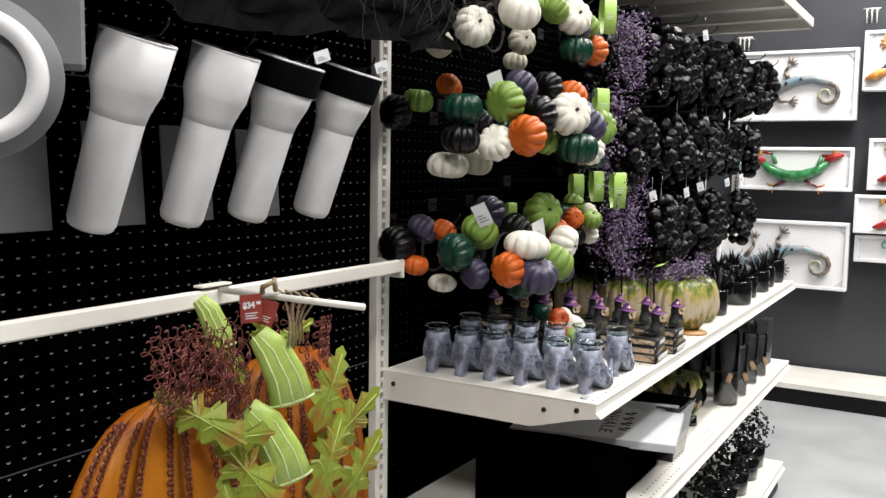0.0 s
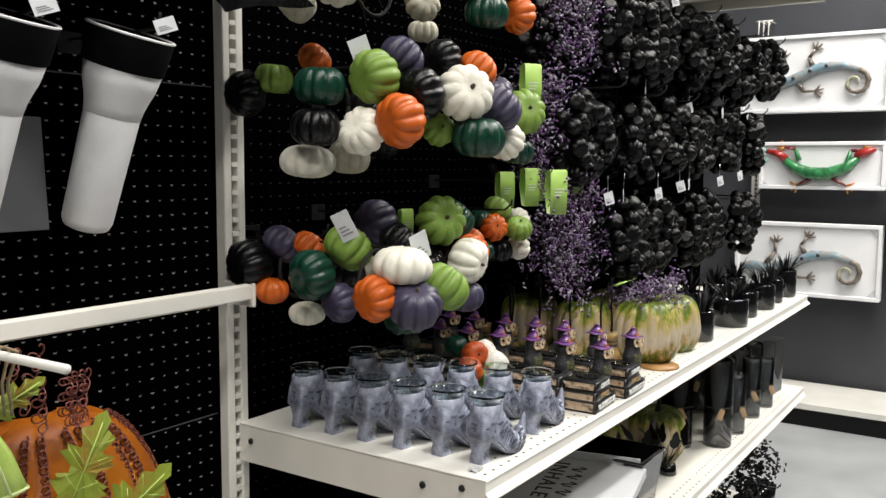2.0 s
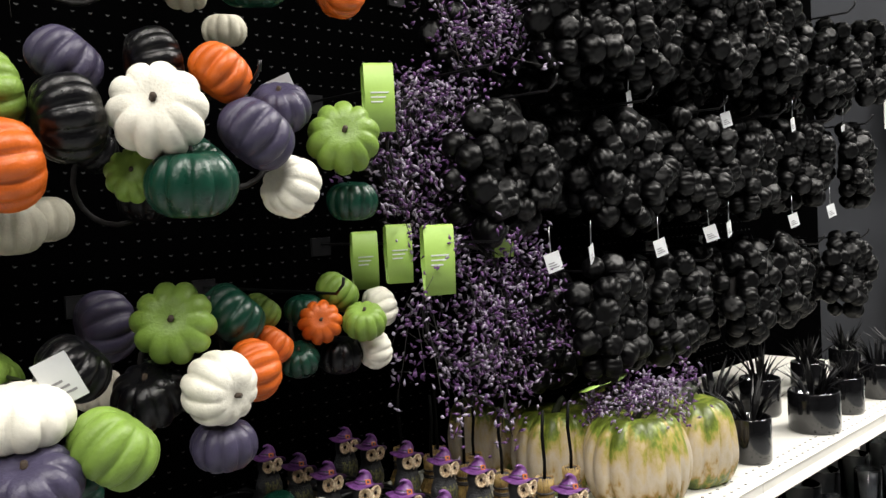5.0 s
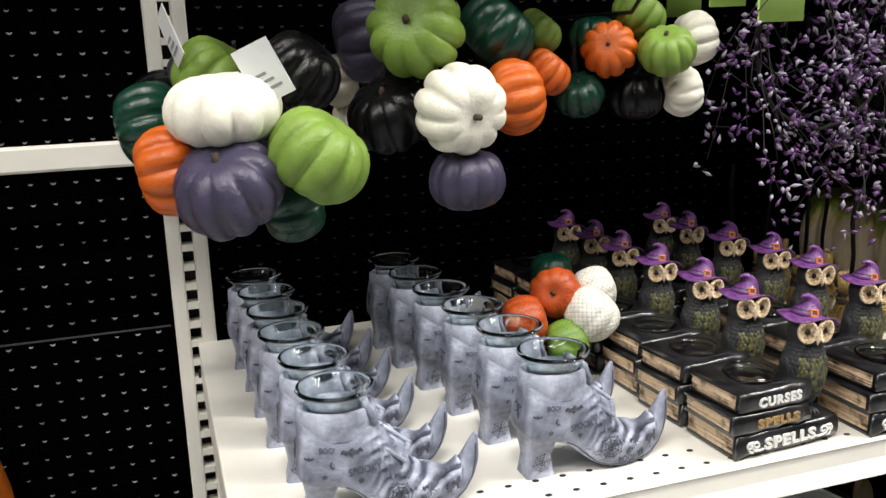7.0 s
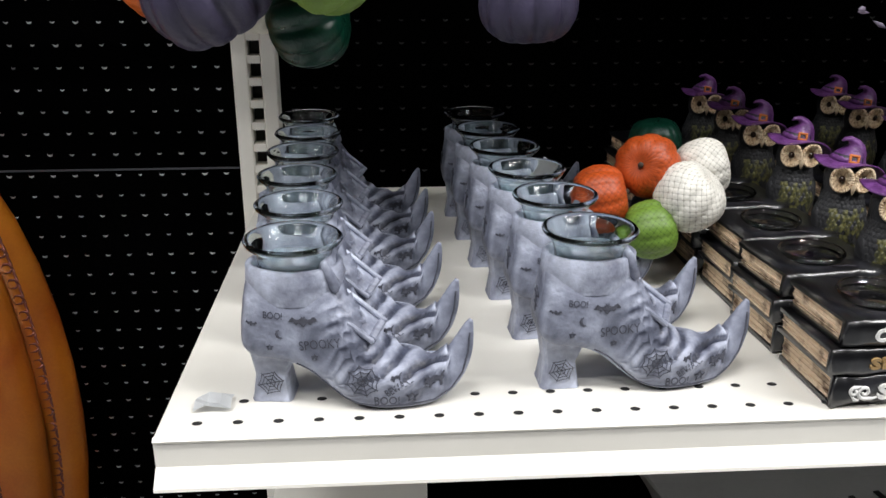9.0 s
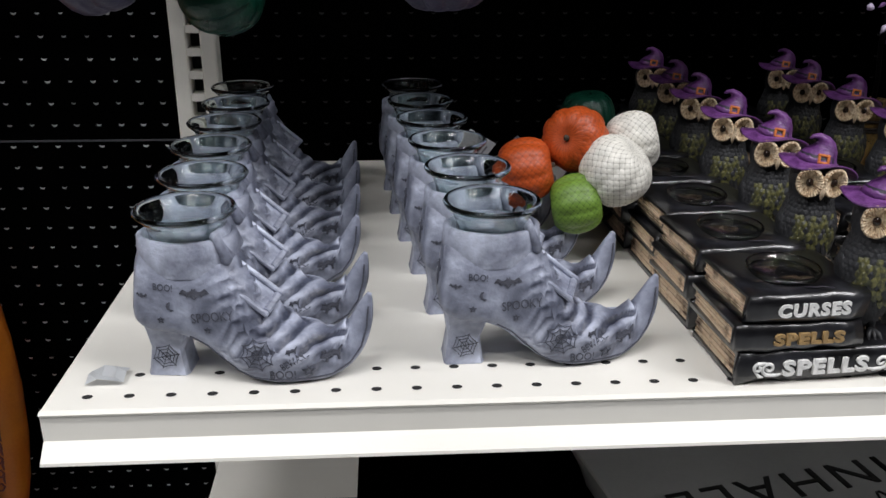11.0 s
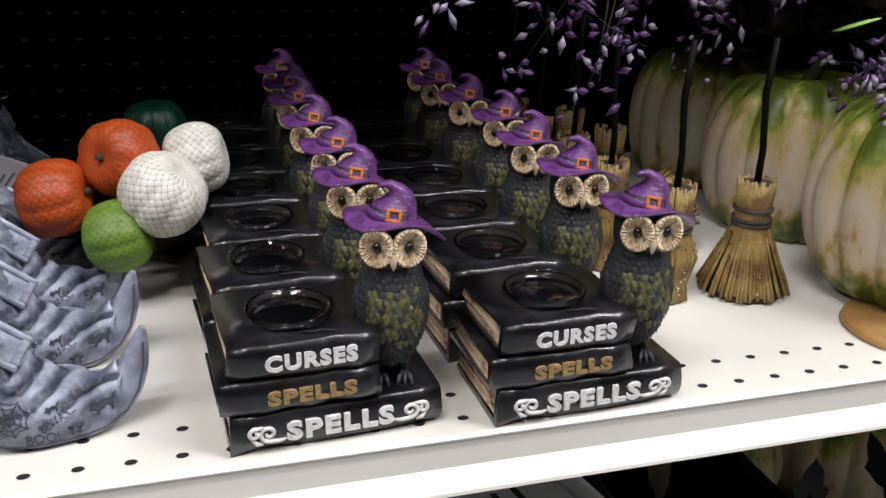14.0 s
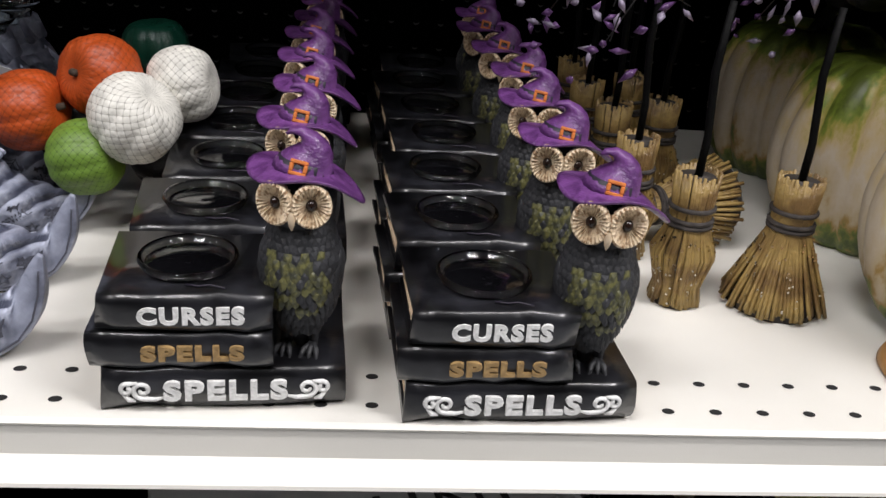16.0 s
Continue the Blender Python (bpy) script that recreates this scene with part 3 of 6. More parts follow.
berry_wreath(pose(-0.88, 2.33, EYE + 0.09), 2, 0.125, 60, 0.2)
berry_wreath(pose(-0.85, 2.37, EYE - 0.145), 3, 0.15, 60, 0.25)
berry_wreath(pose(-0.90, 2.53, EYE - 0.155), 4, 0.145, 54, 0.22)
berry_wreath(pose(-0.95, 2.36, EYE + 0.10), 5, 0.12, 50, 0.2)
for x, y, z, s in ((-0.81, 2.278, -0.025, 0.95), (-0.86, 2.250, -0.022, 0.8), (-0.91, 2.230, -0.03, 0.8), (-0.90, 2.36, -0.025, 0.7), (-0.85, 2.46, -0.01, 0.7), (-0.84, 2.21, 0.195, 0.9), (-0.84, 2.24, 0.43, 0.9), (-0.9, 2.05, 0.45, 0.9), (-0.956, 1.925, -0.10, 0.55)):
    band_tag(pose(x, y, EYE + z, 0, 0, -30), 0.045 * s, 0.098 * s)
for y in (2.37,):
    for z in (0.43, 0.20, -0.05):
        peg_hook(-0.78, y, EYE + z)


# ---- writing ----
def text_mesh(text, height, width, depth, material, bold=0.0, slant=0.0, spread=1.0):
    """Letters of that cap height squeezed to that width, as a mesh in x, y with depth in z, centred in x."""
    cu = bpy.data.curves.new("letters", "FONT")
    cu.body, cu.size, cu.extrude, cu.offset, cu.shear = text, height * 1.4, depth / 2, bold, slant
    cu.resolution_u = 3
    cu.space_character = spread
    tmp = bpy.data.objects.new("letters", cu)
    me = bpy.data.meshes.new_from_object(tmp)
    bpy.data.objects.remove(tmp)
    xs = [v.co.x for v in me.vertices]
    ys = [v.co.y for v in me.vertices]
    k, ky = width / (max(xs) - min(xs)), height / (max(ys) - min(ys))
    for v in me.vertices:
        v.co = ((v.co.x - (max(xs) + min(xs)) / 2) * k, (v.co.y - min(ys)) * ky, v.co.z)
    me.materials.clear()
    me.materials.append(material)
    return me


FACE_X = Matrix(((0, 0, 1, 0), (1, 0, 0, 0), (0, 1, 0, 0), (0, 0, 0, 1)))  # a drawing in x, y stood up to face +x


# ---- pointed boots with glass cups ----
def boot_material():
    """Darker in the hollows, pale dry-brushed ridges."""
    m = mat("blue_grey_resin", (0.35, 0.375, 0.455), 0.46, var=0.2, scale=34, bump=0.45, fine=260, color2=(0.125, 0.135, 0.178), detail=9, lo=0.36, hi=0.64)
    nt = m.node_tree
    n, l = nt.nodes, nt.links
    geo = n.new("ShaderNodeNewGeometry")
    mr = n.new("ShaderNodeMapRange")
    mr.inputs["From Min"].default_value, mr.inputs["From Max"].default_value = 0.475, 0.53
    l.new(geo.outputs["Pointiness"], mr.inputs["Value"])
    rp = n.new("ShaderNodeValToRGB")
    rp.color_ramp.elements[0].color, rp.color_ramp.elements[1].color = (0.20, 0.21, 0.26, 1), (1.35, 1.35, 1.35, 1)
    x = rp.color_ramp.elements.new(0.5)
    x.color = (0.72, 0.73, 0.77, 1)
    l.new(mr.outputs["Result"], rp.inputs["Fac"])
    b = n["Principled BSDF"]
    old = b.inputs["Base Color"].links[0].from_socket
    tc = n.new("ShaderNodeTexCoord")
    wr = n.new("ShaderNodeTexNoise")
    wr.inputs["Scale"].default_value, wr.inputs["Detail"].default_value, wr.inputs["Distortion"].default_value = 30.0, 5.0, 0.8
    mp = n.new("ShaderNodeMapping")
    mp.inputs["Scale"].default_value, mp.inputs["Rotation"].default_value = (1.0, 1.0, 1.2), (0.5, 0, 0)
    l.new(tc.outputs["Object"], mp.inputs[0])
    l.new(mp.outputs[0], wr.inputs["Vector"])
    wb = n.new("ShaderNodeBump")
    wb.inputs["Strength"].default_value, wb.inputs["Distance"].default_value = 0.30, 0.004
    l.new(wr.outputs["Fac"], wb.inputs["Height"])
    fine_bump = b.inputs["Normal"].links[0].from_node
    l.new(wb.outputs["Normal"], fine_bump.inputs["Normal"])
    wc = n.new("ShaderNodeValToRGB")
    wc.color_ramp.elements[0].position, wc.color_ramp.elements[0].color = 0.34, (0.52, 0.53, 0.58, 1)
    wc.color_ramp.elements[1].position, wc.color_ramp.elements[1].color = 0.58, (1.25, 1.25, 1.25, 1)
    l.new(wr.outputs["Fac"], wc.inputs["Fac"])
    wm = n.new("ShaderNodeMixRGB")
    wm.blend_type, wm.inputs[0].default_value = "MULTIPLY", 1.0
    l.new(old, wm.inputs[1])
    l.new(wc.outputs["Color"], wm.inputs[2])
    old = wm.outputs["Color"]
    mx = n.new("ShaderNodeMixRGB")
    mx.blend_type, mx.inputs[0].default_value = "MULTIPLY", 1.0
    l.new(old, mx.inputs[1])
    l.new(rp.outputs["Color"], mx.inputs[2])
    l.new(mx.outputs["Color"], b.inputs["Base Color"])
    return m


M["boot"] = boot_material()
M["boot_line"] = mat("dark_engraving", (0.085, 0.090, 0.120), 0.8, var=0.2, scale=90, bump=0)
M["glass_clear"] = glass_mat("clear_glass", (0.93, 0.96, 0.95))
M["glass"] = glass_mat("green_tinted_glass", (0.80, 0.87, 0.86))
ST = [(3, 52, 8, 86, 11), (5, 41, 14, 90, 19), (14, 35, 28, 91, 23), (30, 33, 46, 91, 24), (44, 27, 62, 88, 23), (56, 17, 74, 72, 22.5), (67, 8, 85, 52, 23), (78, 2.5, 94, 39, 24),
      (92, 0, 106, 31, 24), (110, 0, 117, 28, 21), (125, 1, 125, 28, 16.5), (137, 7, 131, 31, 11.5), (146, 18, 136, 36, 8), (151, 32, 141, 44, 5.5), (152, 45, 146, 52, 3.2), (151.5, 54, 149, 55.5, 1)]


def loft(bm, stations, n=20, power=0.8):
    rings = []
    for bu, bz, tu, tz, w in stations:
        b, t = Vector((0, bu, bz)) / 1000, Vector((0, tu, tz)) / 1000
        c, h = (b + t) / 2, (t - b) / 2
        ring = []
        for i in range(n):
            a = 2 * math.pi * i / n
            ca, sa = math.cos(a), math.sin(a)
            pz, px = (power, power * 1.05) if sa >= 0 else (0.32, 0.28)
            ring.append(bm.verts.new(c + h * math.copysign(abs(sa) ** pz, sa) + Vector((w / 1000, 0, 0)) * math.copysign(abs(ca) ** px, ca)))
        rings.append(ring)
    for a, b in zip(rings, rings[1:]):
        for i in range(n):
            bm.faces.new((a[i], a[(i + 1) % n], b[(i + 1) % n], b[i]))
    bm.faces.new(rings[0][::-1])
    bm.faces.new(rings[-1])
    return bm


def finer(st, k=3):
    """More stations by a smooth curve through the given ones."""
    a = np.array(st, float)
    out = []
    for i in range(len(a) - 1):
        p0, p1, p2, p3 = a[max(i - 1, 0)], a[i], a[i + 1], a[min(i + 2, len(a) - 1)]
        for j in range(k):
            u = j / k
            out.append(0.5 * (2 * p1 + (p2 - p0) * u + (2 * p0 - 5 * p1 + 4 * p2 - p3) * u * u + (3 * p1 - p0 - 3 * p2 + p3) * u ** 3))
    out.append(a[-1])
    return [tuple(r) for r in out]


def boot_body():
    bm = loft(bmesh.new(), finer(ST, 5), 48, 0.88)
    for v in bm.verts:
        u, z = v.co.y * 1000, v.co.z * 1000
        # soft creases over the instep and the sole's welt
        if 55 < u < 135 and z > 9:
            wave = 1.3 * noise.noise(v.co * 34) + 0.5 * noise.noise(v.co * 90)
            k = 0.0026 * (1.8 * abs(math.sin((z * 0.85 - u * 0.24) * 0.40 + wave)) ** 0.7 - 1.0) * min(1, (z - 9) / 9) * min(1, (u - 55) / 12)
            v.co += Vector((math.copysign(k * 0.8, v.co.x), 0, k))
    # hollow for the glass cup
    gone = [f for f in bm.faces if f.calc_center_median().z > 0.066 and (f.calc_center_median().x / 0.0195) ** 2 + ((f.calc_center_median().y - 0.038) / 0.0245) ** 2 < 1]
    bmesh.ops.delete(bm, geom=gone, context="FACES")
    # collar round the cup
    ring_pts = [(0.0305, 0.072), (0.0315, 0.084), (0.0310, 0.094), (0.0285, 0.0955), (0.0265, 0.093), (0.0262, 0.078)]
    mcol = Matrix.Translation((0, 0.038, 0)) @ Matrix.Diagonal((0.78, 1.0, 1, 1))
    add_lathe(bm, ring_pts, 28, mcol)
    bmesh.ops.remove_doubles(bm, verts=bm.verts, dist=0.00002)
    return bm


def bvh_of(me):
    from mathutils.bvhtree import BVHTree
    return BVHTree.FromPolygons([v.co for v in me.vertices], [tuple(p.vertices) for p in me.polygons])


def engrave(bm, tree, lines, w=0.0006, lift=0.00035, side=1):
    """Thin strokes laid on the boot's side along lists of (u, z) in mm."""
    for ln in lines:
        dense = []
        for (a0, b0), (a1, b1) in zip(ln, ln[1:]):
            n = max(1, int(math.hypot(a1 - a0, b1 - b0) / 2.0))
            dense += [(a0 + (a1 - a0) * i / n, b0 + (b1 - b0) * i / n) for i in range(n)]
        dense.append(ln[-1])
        pts = []
        for u, z in dense:
            hit, nor, _, _ = tree.ray_cast(Vector((0.2 * side, u / 1000, z / 1000)), Vector((-side, 0, 0)))
            if hit is None:
                break
            pts.append(hit + Vector((side * lift, 0, 0)))
        if len(pts) > 1:
            add_tube(bm, pts, w, 4)
    return bm


def web(u, z, r, n=8):
    out = [[(u, z), (u + r * math.cos(2 * math.pi * i / n + 0.2), z + r * math.sin(2 * math.pi * i / n + 0.2))] for i in range(n)]
    for k in (0.35, 0.65, 0.92):
        ring = []
        for i in range(2 * n + 1):
            rr = r * k * (1.0 if i % 2 == 0 else 0.82)
            ring.append((u + rr * math.cos(math.pi * i / n + 0.2), z + rr * math.sin(math.pi * i / n + 0.2)))
        out.append(ring)
    return out


def star(u, z, r):
    return [[(u + r * (1 if i % 2 == 0 else 0.42) * math.sin(math.pi * i / 5), z + r * (1 if i % 2 == 0 else 0.42) * math.cos(math.pi * i / 5)) for i in range(11)]]


def solid(outline, u, z, s, step=0.5):
    """A filled silhouette as close strokes."""
    lines = []
    ys = [p[1] for p in outline]
    y = min(ys) + 0.02
    n = len(outline)
    while y < max(ys):
        xs = []
        for i in range(n):
            (x0, y0), (x1, y1) = outline[i], outline[(i + 1) % n]
            if (y0 <= y) != (y1 <= y):
                xs.append(x0 + (y - y0) / (y1 - y0) * (x1 - x0))
        xs.sort()
        for a, b in zip(xs[::2], xs[1::2]):
            if b - a > 0.05:
                lines.append([(u + s * a, z + s * y), (u + s * b, z + s * y)])
        y += step / s
    return lines


BAT = [(-1, 0.1), (-0.75, 0.45), (-0.45, 0.25), (-0.15, 0.3), (-0.12, 0.5), (0, 0.38), (0.12, 0.5), (0.15, 0.3), (0.45, 0.25), (0.75, 0.45), (1, 0.1), (0.7, 0.1), (0.5, -0.15), (0.3, 0.0), (0, -0.35), (-0.3, 0.0), (-0.5, -0.15), (-0.7, 0.1)]
CAT = [(-1, -0.2), (-0.8, 0.2), (-0.9, 0.5), (-0.65, 0.35), (-0.5, 0.5), (-0.4, 0.2), (0, 0.45), (0.5, 0.3), (0.85, 0.8), (0.95, 0.7), (0.7, 0.1), (0.75, -0.6), (0.55, -0.6), (0.5, -0.15), (0.1, -0.05), (-0.2, -0.2), (-0.3, -0.65), (-0.5, -0.6), (-0.45, -0.25)]
MOON = [(0.3, 1), (-0.3, 0.75), (-0.55, 0.1), (-0.3, -0.6), (0.35, -0.85), (0.9, -0.6), (0.3, -0.5), (0.0, -0.1), (0.0, 0.5)]


def wrap_text(text, u, z, h, w, tree, tilt=0.0):
    """Letters laid on the boot's side."""
    me = text_mesh(text, h, w, 0.0006, M["boot_line"])
    c, s = math.cos(tilt), math.sin(tilt)
    for v in me.vertices:
        a, b = v.co.x, v.co.y
        uu, zz = u / 1000 + a * c - b * s, z / 1000 + a * s + b * c
        hit, _, _, _ = tree.ray_cast(Vector((0.2, uu, zz)), Vector((-1, 0, 0)))
        v.co = Vector(((hit.x if hit else 0.02) + 0.0003 + v.co.z * 0.4, uu, zz))
    return me


def make_boot():
    t = thing("witch_boot", "blue-grey resin witch boot candle holder with curled toe", "candle holder", "witch boots on the shelf")
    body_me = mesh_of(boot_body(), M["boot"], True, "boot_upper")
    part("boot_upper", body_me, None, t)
    tree = bvh_of(body_me)
    heel = bmesh.new()
    rings = []
    for z, u0, u1, w in ((0, 7, 34, 13), (4, 8, 33, 12.5), (18, 10, 31, 11), (32, 8, 36, 13.5), (44, 6, 44, 18)):
        rings.append([heel.verts.new((sx * w / 1000, uu / 1000, z / 1000)) for sx, uu in ((-1, u0 + 2), (-0.75, u0), (0.75, u0), (1, u0 + 2), (1, u1 - 2), (0.75, u1), (-0.75, u1), (-1, u1 - 2))])
    for a, b in zip(rings, rings[1:]):
        for i in range(8):
            heel.faces.new((a[i], a[(i + 1) % 8], b[(i + 1) % 8], b[i]))
    heel.faces.new(rings[0][::-1])
    heel.faces.new(rings[-1])
    part("heel", heel, M["boot"], t, smooth=False)
    # sole welt
    welt = bmesh.new()
    for s in (1, -1):
        engrave(welt, tree, [[(40, 33), (50, 27), (58, 19), (70, 8.5), (79, 5), (92, 4), (112, 4), (127, 5), (138, 11), (145, 21), (148.5, 34), (149.5, 47)]], 0.0007, 0.0001, s)
    part("sole_welt", welt, M["boot_line"], t, "dark welt line of the sole")
    # buckle and strap over the instep
    bk = bmesh.new()
    add_box(bk, -0.0175, 0.0175, -0.013, 0.013, 0.0, 0.004, 0.001)
    strap = part("strap", bk, M["boot"], t, m=Matrix.Translation((0.0072, 0.0755, 0.0590)) @ Vector((0.55, 0.50, 0.67)).to_track_quat("Z", "X").to_matrix().to_4x4() @ pose(0, 0, 0, 0, 0, 33) @ Matrix.Diagonal((1.0, 0.64, 0.8, 1)))
    fr = bmesh.new()
    for x0, x1, y0, y1 in ((-0.019, 0.019, -0.017, -0.012), (-0.019, 0.019, 0.012, 0.017), (-0.019, -0.014, -0.012, 0.012), (0.014, 0.019, -0.012, 0.012)):
        add_box(fr, x0, x1, y0, y1, 0.003, 0.0075, 0.0012)
    add_lathe(fr, [(0.006, 0.004), (0.0075, 0.0052), (0.006, 0.006), (0.0045, 0.0052)], 14)
    part("buckle", fr, M["boot"], strap, "square moulded buckle", smooth=False)
    # tongue
    tg = box(-0.018, 0.018, -0.003, 0.003, 0, 0.022, 0.002)
    part("tongue", tg, M["boot"], t, m=Matrix.Translation((0, 0.0665, 0.079)) @ pose(0, 0, 0, 22, 0, 0))
    # engraved decorations
    lines = bmesh.new()
    engrave(lines, tree, web(82, 22, 11.5), 0.00034)
    engrave(lines, tree, star(113, 10, 4.0), 0.0005)
    engrave(lines, tree, star(52, 38, 2.2) + star(24, 45, 2.2), 0.0004)
    engrave(lines, tree, solid(BAT, 46, 62, 9), 0.0003)
    engrave(lines, tree, solid(CAT, 127, 19, 7), 0.0003)
    engrave(lines, tree, solid(CAT, 103, 24, 3.5), 0.0003)
    engrave(lines, tree, solid(MOON, 30, 54, 3.5), 0.0003)
    engrave(lines, tree, solid(BAT, 13, 60, 4), 0.0003)
    part("engraving", lines, M["boot_line"], t, "engraved web, bat, cat, moon and stars")["kind"] = "stuff"
    hw = bmesh.new()
    for ln in web(20.5, 14, 9, 6):
        pts = [(0.0128 + 0.0006, max(10.5, min(30.5, u)) / 1000, max(2, min(26, z)) / 1000) for u, z in ln]
        if len(pts) > 1:
            add_tube(hw, pts, 0.0003, 4)
    part("heel_web", hw, M["boot_line"], t, "engraved spider web")["kind"] = "stuff"
    for txt, u, z, h, w, tilt in (("BOO!", 97, 5.0, 0.0060, 0.016, 0.0), ("SPOOKY", 56, 44, 0.0065, 0.026, 0.1), ("BEWARE", 106, 16, 0.0050, 0.019, 0.55), ("BOO!", 27, 64.5, 0.0045, 0.012, -0.05)):
        part("lettering", wrap_text(txt, u, z, h, w, tree, tilt), None, t, "engraved word")
    rc = bmesh.new()
    for dz in (0.066, 0.058):
        add_tube(rc, [(-0.006, 0.0048, dz), (0.0, 0.0038, dz + 0.002), (0.006, 0.0048, dz - 0.001)], 0.0009, 5)
    add_tube(rc, [(-0.002, 0.0052, 0.070), (0.001, 0.0038, 0.062), (0.003, 0.0036, 0.054)], 0.0009, 5)
    part("back_mark", rc, M["boot_line"], t, "dark engraved mark at the back")
    cup = lathe([(0.0015, 0.052), (0.015, 0.052), (0.0175, 0.055), (0.0180, 0.075), (0.0225, 0.088), (0.0230, 0.096), (0.0255, 0.103), (0.0305, 0.1075), (0.0315, 0.1095), (0.0300, 0.1112), (0.0278, 0.1098), (0.0240, 0.105), (0.0213, 0.097), (0.0208, 0.088), (0.0163, 0.076), (0.0158, 0.057), (0.0015, 0.0555)], 36)
    part("glass_cup", cup, M["glass"], t, "clear greenish glass candle cup", m=Matrix.Translation((0, 0.038, 0)))
    return t


boot = make_boot()
rnd = random.Random(12)
first = True
for oy, n, x0 in ((1.740, 6, -0.690), (1.932, 6, -0.692)):
    for i in range(n):
        m = pose(x0 - 0.0755 * i, oy + rnd.uniform(-0.003, 0.003) - (0.004 * i if oy < 1.8 else 0.0085 * i), SHELF + 0.0005, 0, 0, rnd.uniform(-2.5, 2.5) + (-6.0 if oy < 1.8 else 2.0))
        if first:
            boot.matrix_basis, first = m, False
        else:
            copy_thing(boot, m)

# ---- owl on spell books ----
M["book"] = mat("black_glazed_resin", (0.017, 0.0175, 0.022), 0.34, var=0.3, scale=34, bump=0.45, fine=70, coat=0.5, color2=(0.003, 0.003, 0.004), lo=0.40, hi=0.66)
M["pages"] = mat("gilded_pages", (0.74, 0.57, 0.40), 0.5, var=0.3, scale=70, bump=0.5, fine=300, color2=(0.15, 0.09, 0.055), lo=0.34, hi=0.50)
M["letter_white"] = mat("white_raised_paint", (0.86, 0.86, 0.84), 0.6, var=0.12, scale=250, bump=0.4, fine=700)
M["letter_gold"] = mat("gold_raised_paint", (0.42, 0.27, 0.11), 0.45, var=0.2, scale=250, bump=0.4, fine=700)
M["owl"] = mat("charcoal_feather_resin", (0.032, 0.033, 0.037), 0.58, var=0.25, scale=60, bump=0.5, fine=260)
M["owl_gold"] = mat("gold_brushed_feather", (0.135, 0.130, 0.044), 0.42, var=0.3, scale=320, bump=0.3, color2=(0.050, 0.052, 0.032), lo=0.42, hi=0.62)
M["owl_eye"] = mat("tan_eye_disc", (0.80, 0.66, 0.47), 0.5, var=0.25, scale=420, bump=0.3, color2=(0.34, 0.21, 0.11), lo=0.38, hi=0.56)
M["pupil"] = mat("dark_glass_eye", (0.02, 0.010, 0.007), 0.1, var=0.1, bump=0)
M["well"] = mat("black_gloss_hollow_shade", (0.004, 0.004, 0.005), 0.10, var=0.1, bump=0, coat=0.5)
M["beak"] = mat("pale_beak", (0.70, 0.55, 0.38), 0.45, var=0.1, bump=0)
M["hat"] = mat("purple_hat_paint", (0.185, 0.062, 0.245), 0.40, var=0.25, scale=90, bump=0.5, fine=320, coat=0.2, color2=(0.075, 0.020, 0.105))
M["hat_band"] = mat("dark_hat_band", (0.020, 0.016, 0.030), 0.5, var=0.2, bump=0.1)
M["buckle"] = mat("orange_buckle", (0.66, 0.20, 0.045), 0.4, var=0.12, scale=200, bump=0.1)


def wobble(bm, amp, scale):
    for v in bm.verts:
        n = noise.noise_vector(v.co * scale)
        v.co += n * amp
    return bm


def book(t, y0, y1, z0, z1, x_front, x_back, name="book"):
    """A closed book: rounded spine to the front, covers proud of ragged pages on the side."""
    bm = bmesh.new()
    n = 6
    prof = []
    h = z1 - z0
    for i in range(n + 1):
        a = -math.pi / 2 + math.pi * i / n
        prof.append((x_front - 0.004 + 0.004 * math.cos(a), (z0 + z1) / 2 + h / 2 * math.sin(a)))
    prof += [(x_back, z1), (x_back, z1 - 0.003), (x_front - 0.008, z1 - 0.003), (x_front - 0.008, z0 + 0.003), (x_back, z0 + 0.003), (x_back, z0)]
    cuts = 7
    rings = [[bm.verts.new((x, y0 + (y1 - y0) * k / cuts, z)) for x, z in prof] for k in range(cuts + 1)]
    m = len(prof)
    for a, b in zip(rings, rings[1:]):
        for i in range(m):
            bm.faces.new((a[i], a[(i + 1) % m], b[(i + 1) % m], b[i]))
    bm.faces.new(rings[0][::-1])
    bm.faces.new(rings[-1])
    wobble(bm, 0.0026, 55)
    cover = part(name, bm, M["book"], t, "black resin book")
    k = 7
    side = []
    for i in range(k + 1):
        z = z0 + 0.0028 + (h - 0.0056) * i / k
        side += [(0.0012, z)] if i in (0, k) else [(0.0012 + 0.0009 * (i % 2), z - 0.0002), (0.0034, z), (0.0012 + 0.0006 * (i % 3), z + 0.0002)]
    outline = [(y0 + d, z) for d, z in side] + [(y1 - d, z) for d, z in side[::-1]]
    pg = add_poly(bmesh.new(), outline, x_front - 0.007 - x_back - 0.001, Matrix.Translation((x_back + 0.001, 0, 0)) @ FACE_X)
    part("page_block", wobble(pg, 0.0022, 80), M["pages"], cover, "ragged gilt page edges", smooth=False)
    return cover


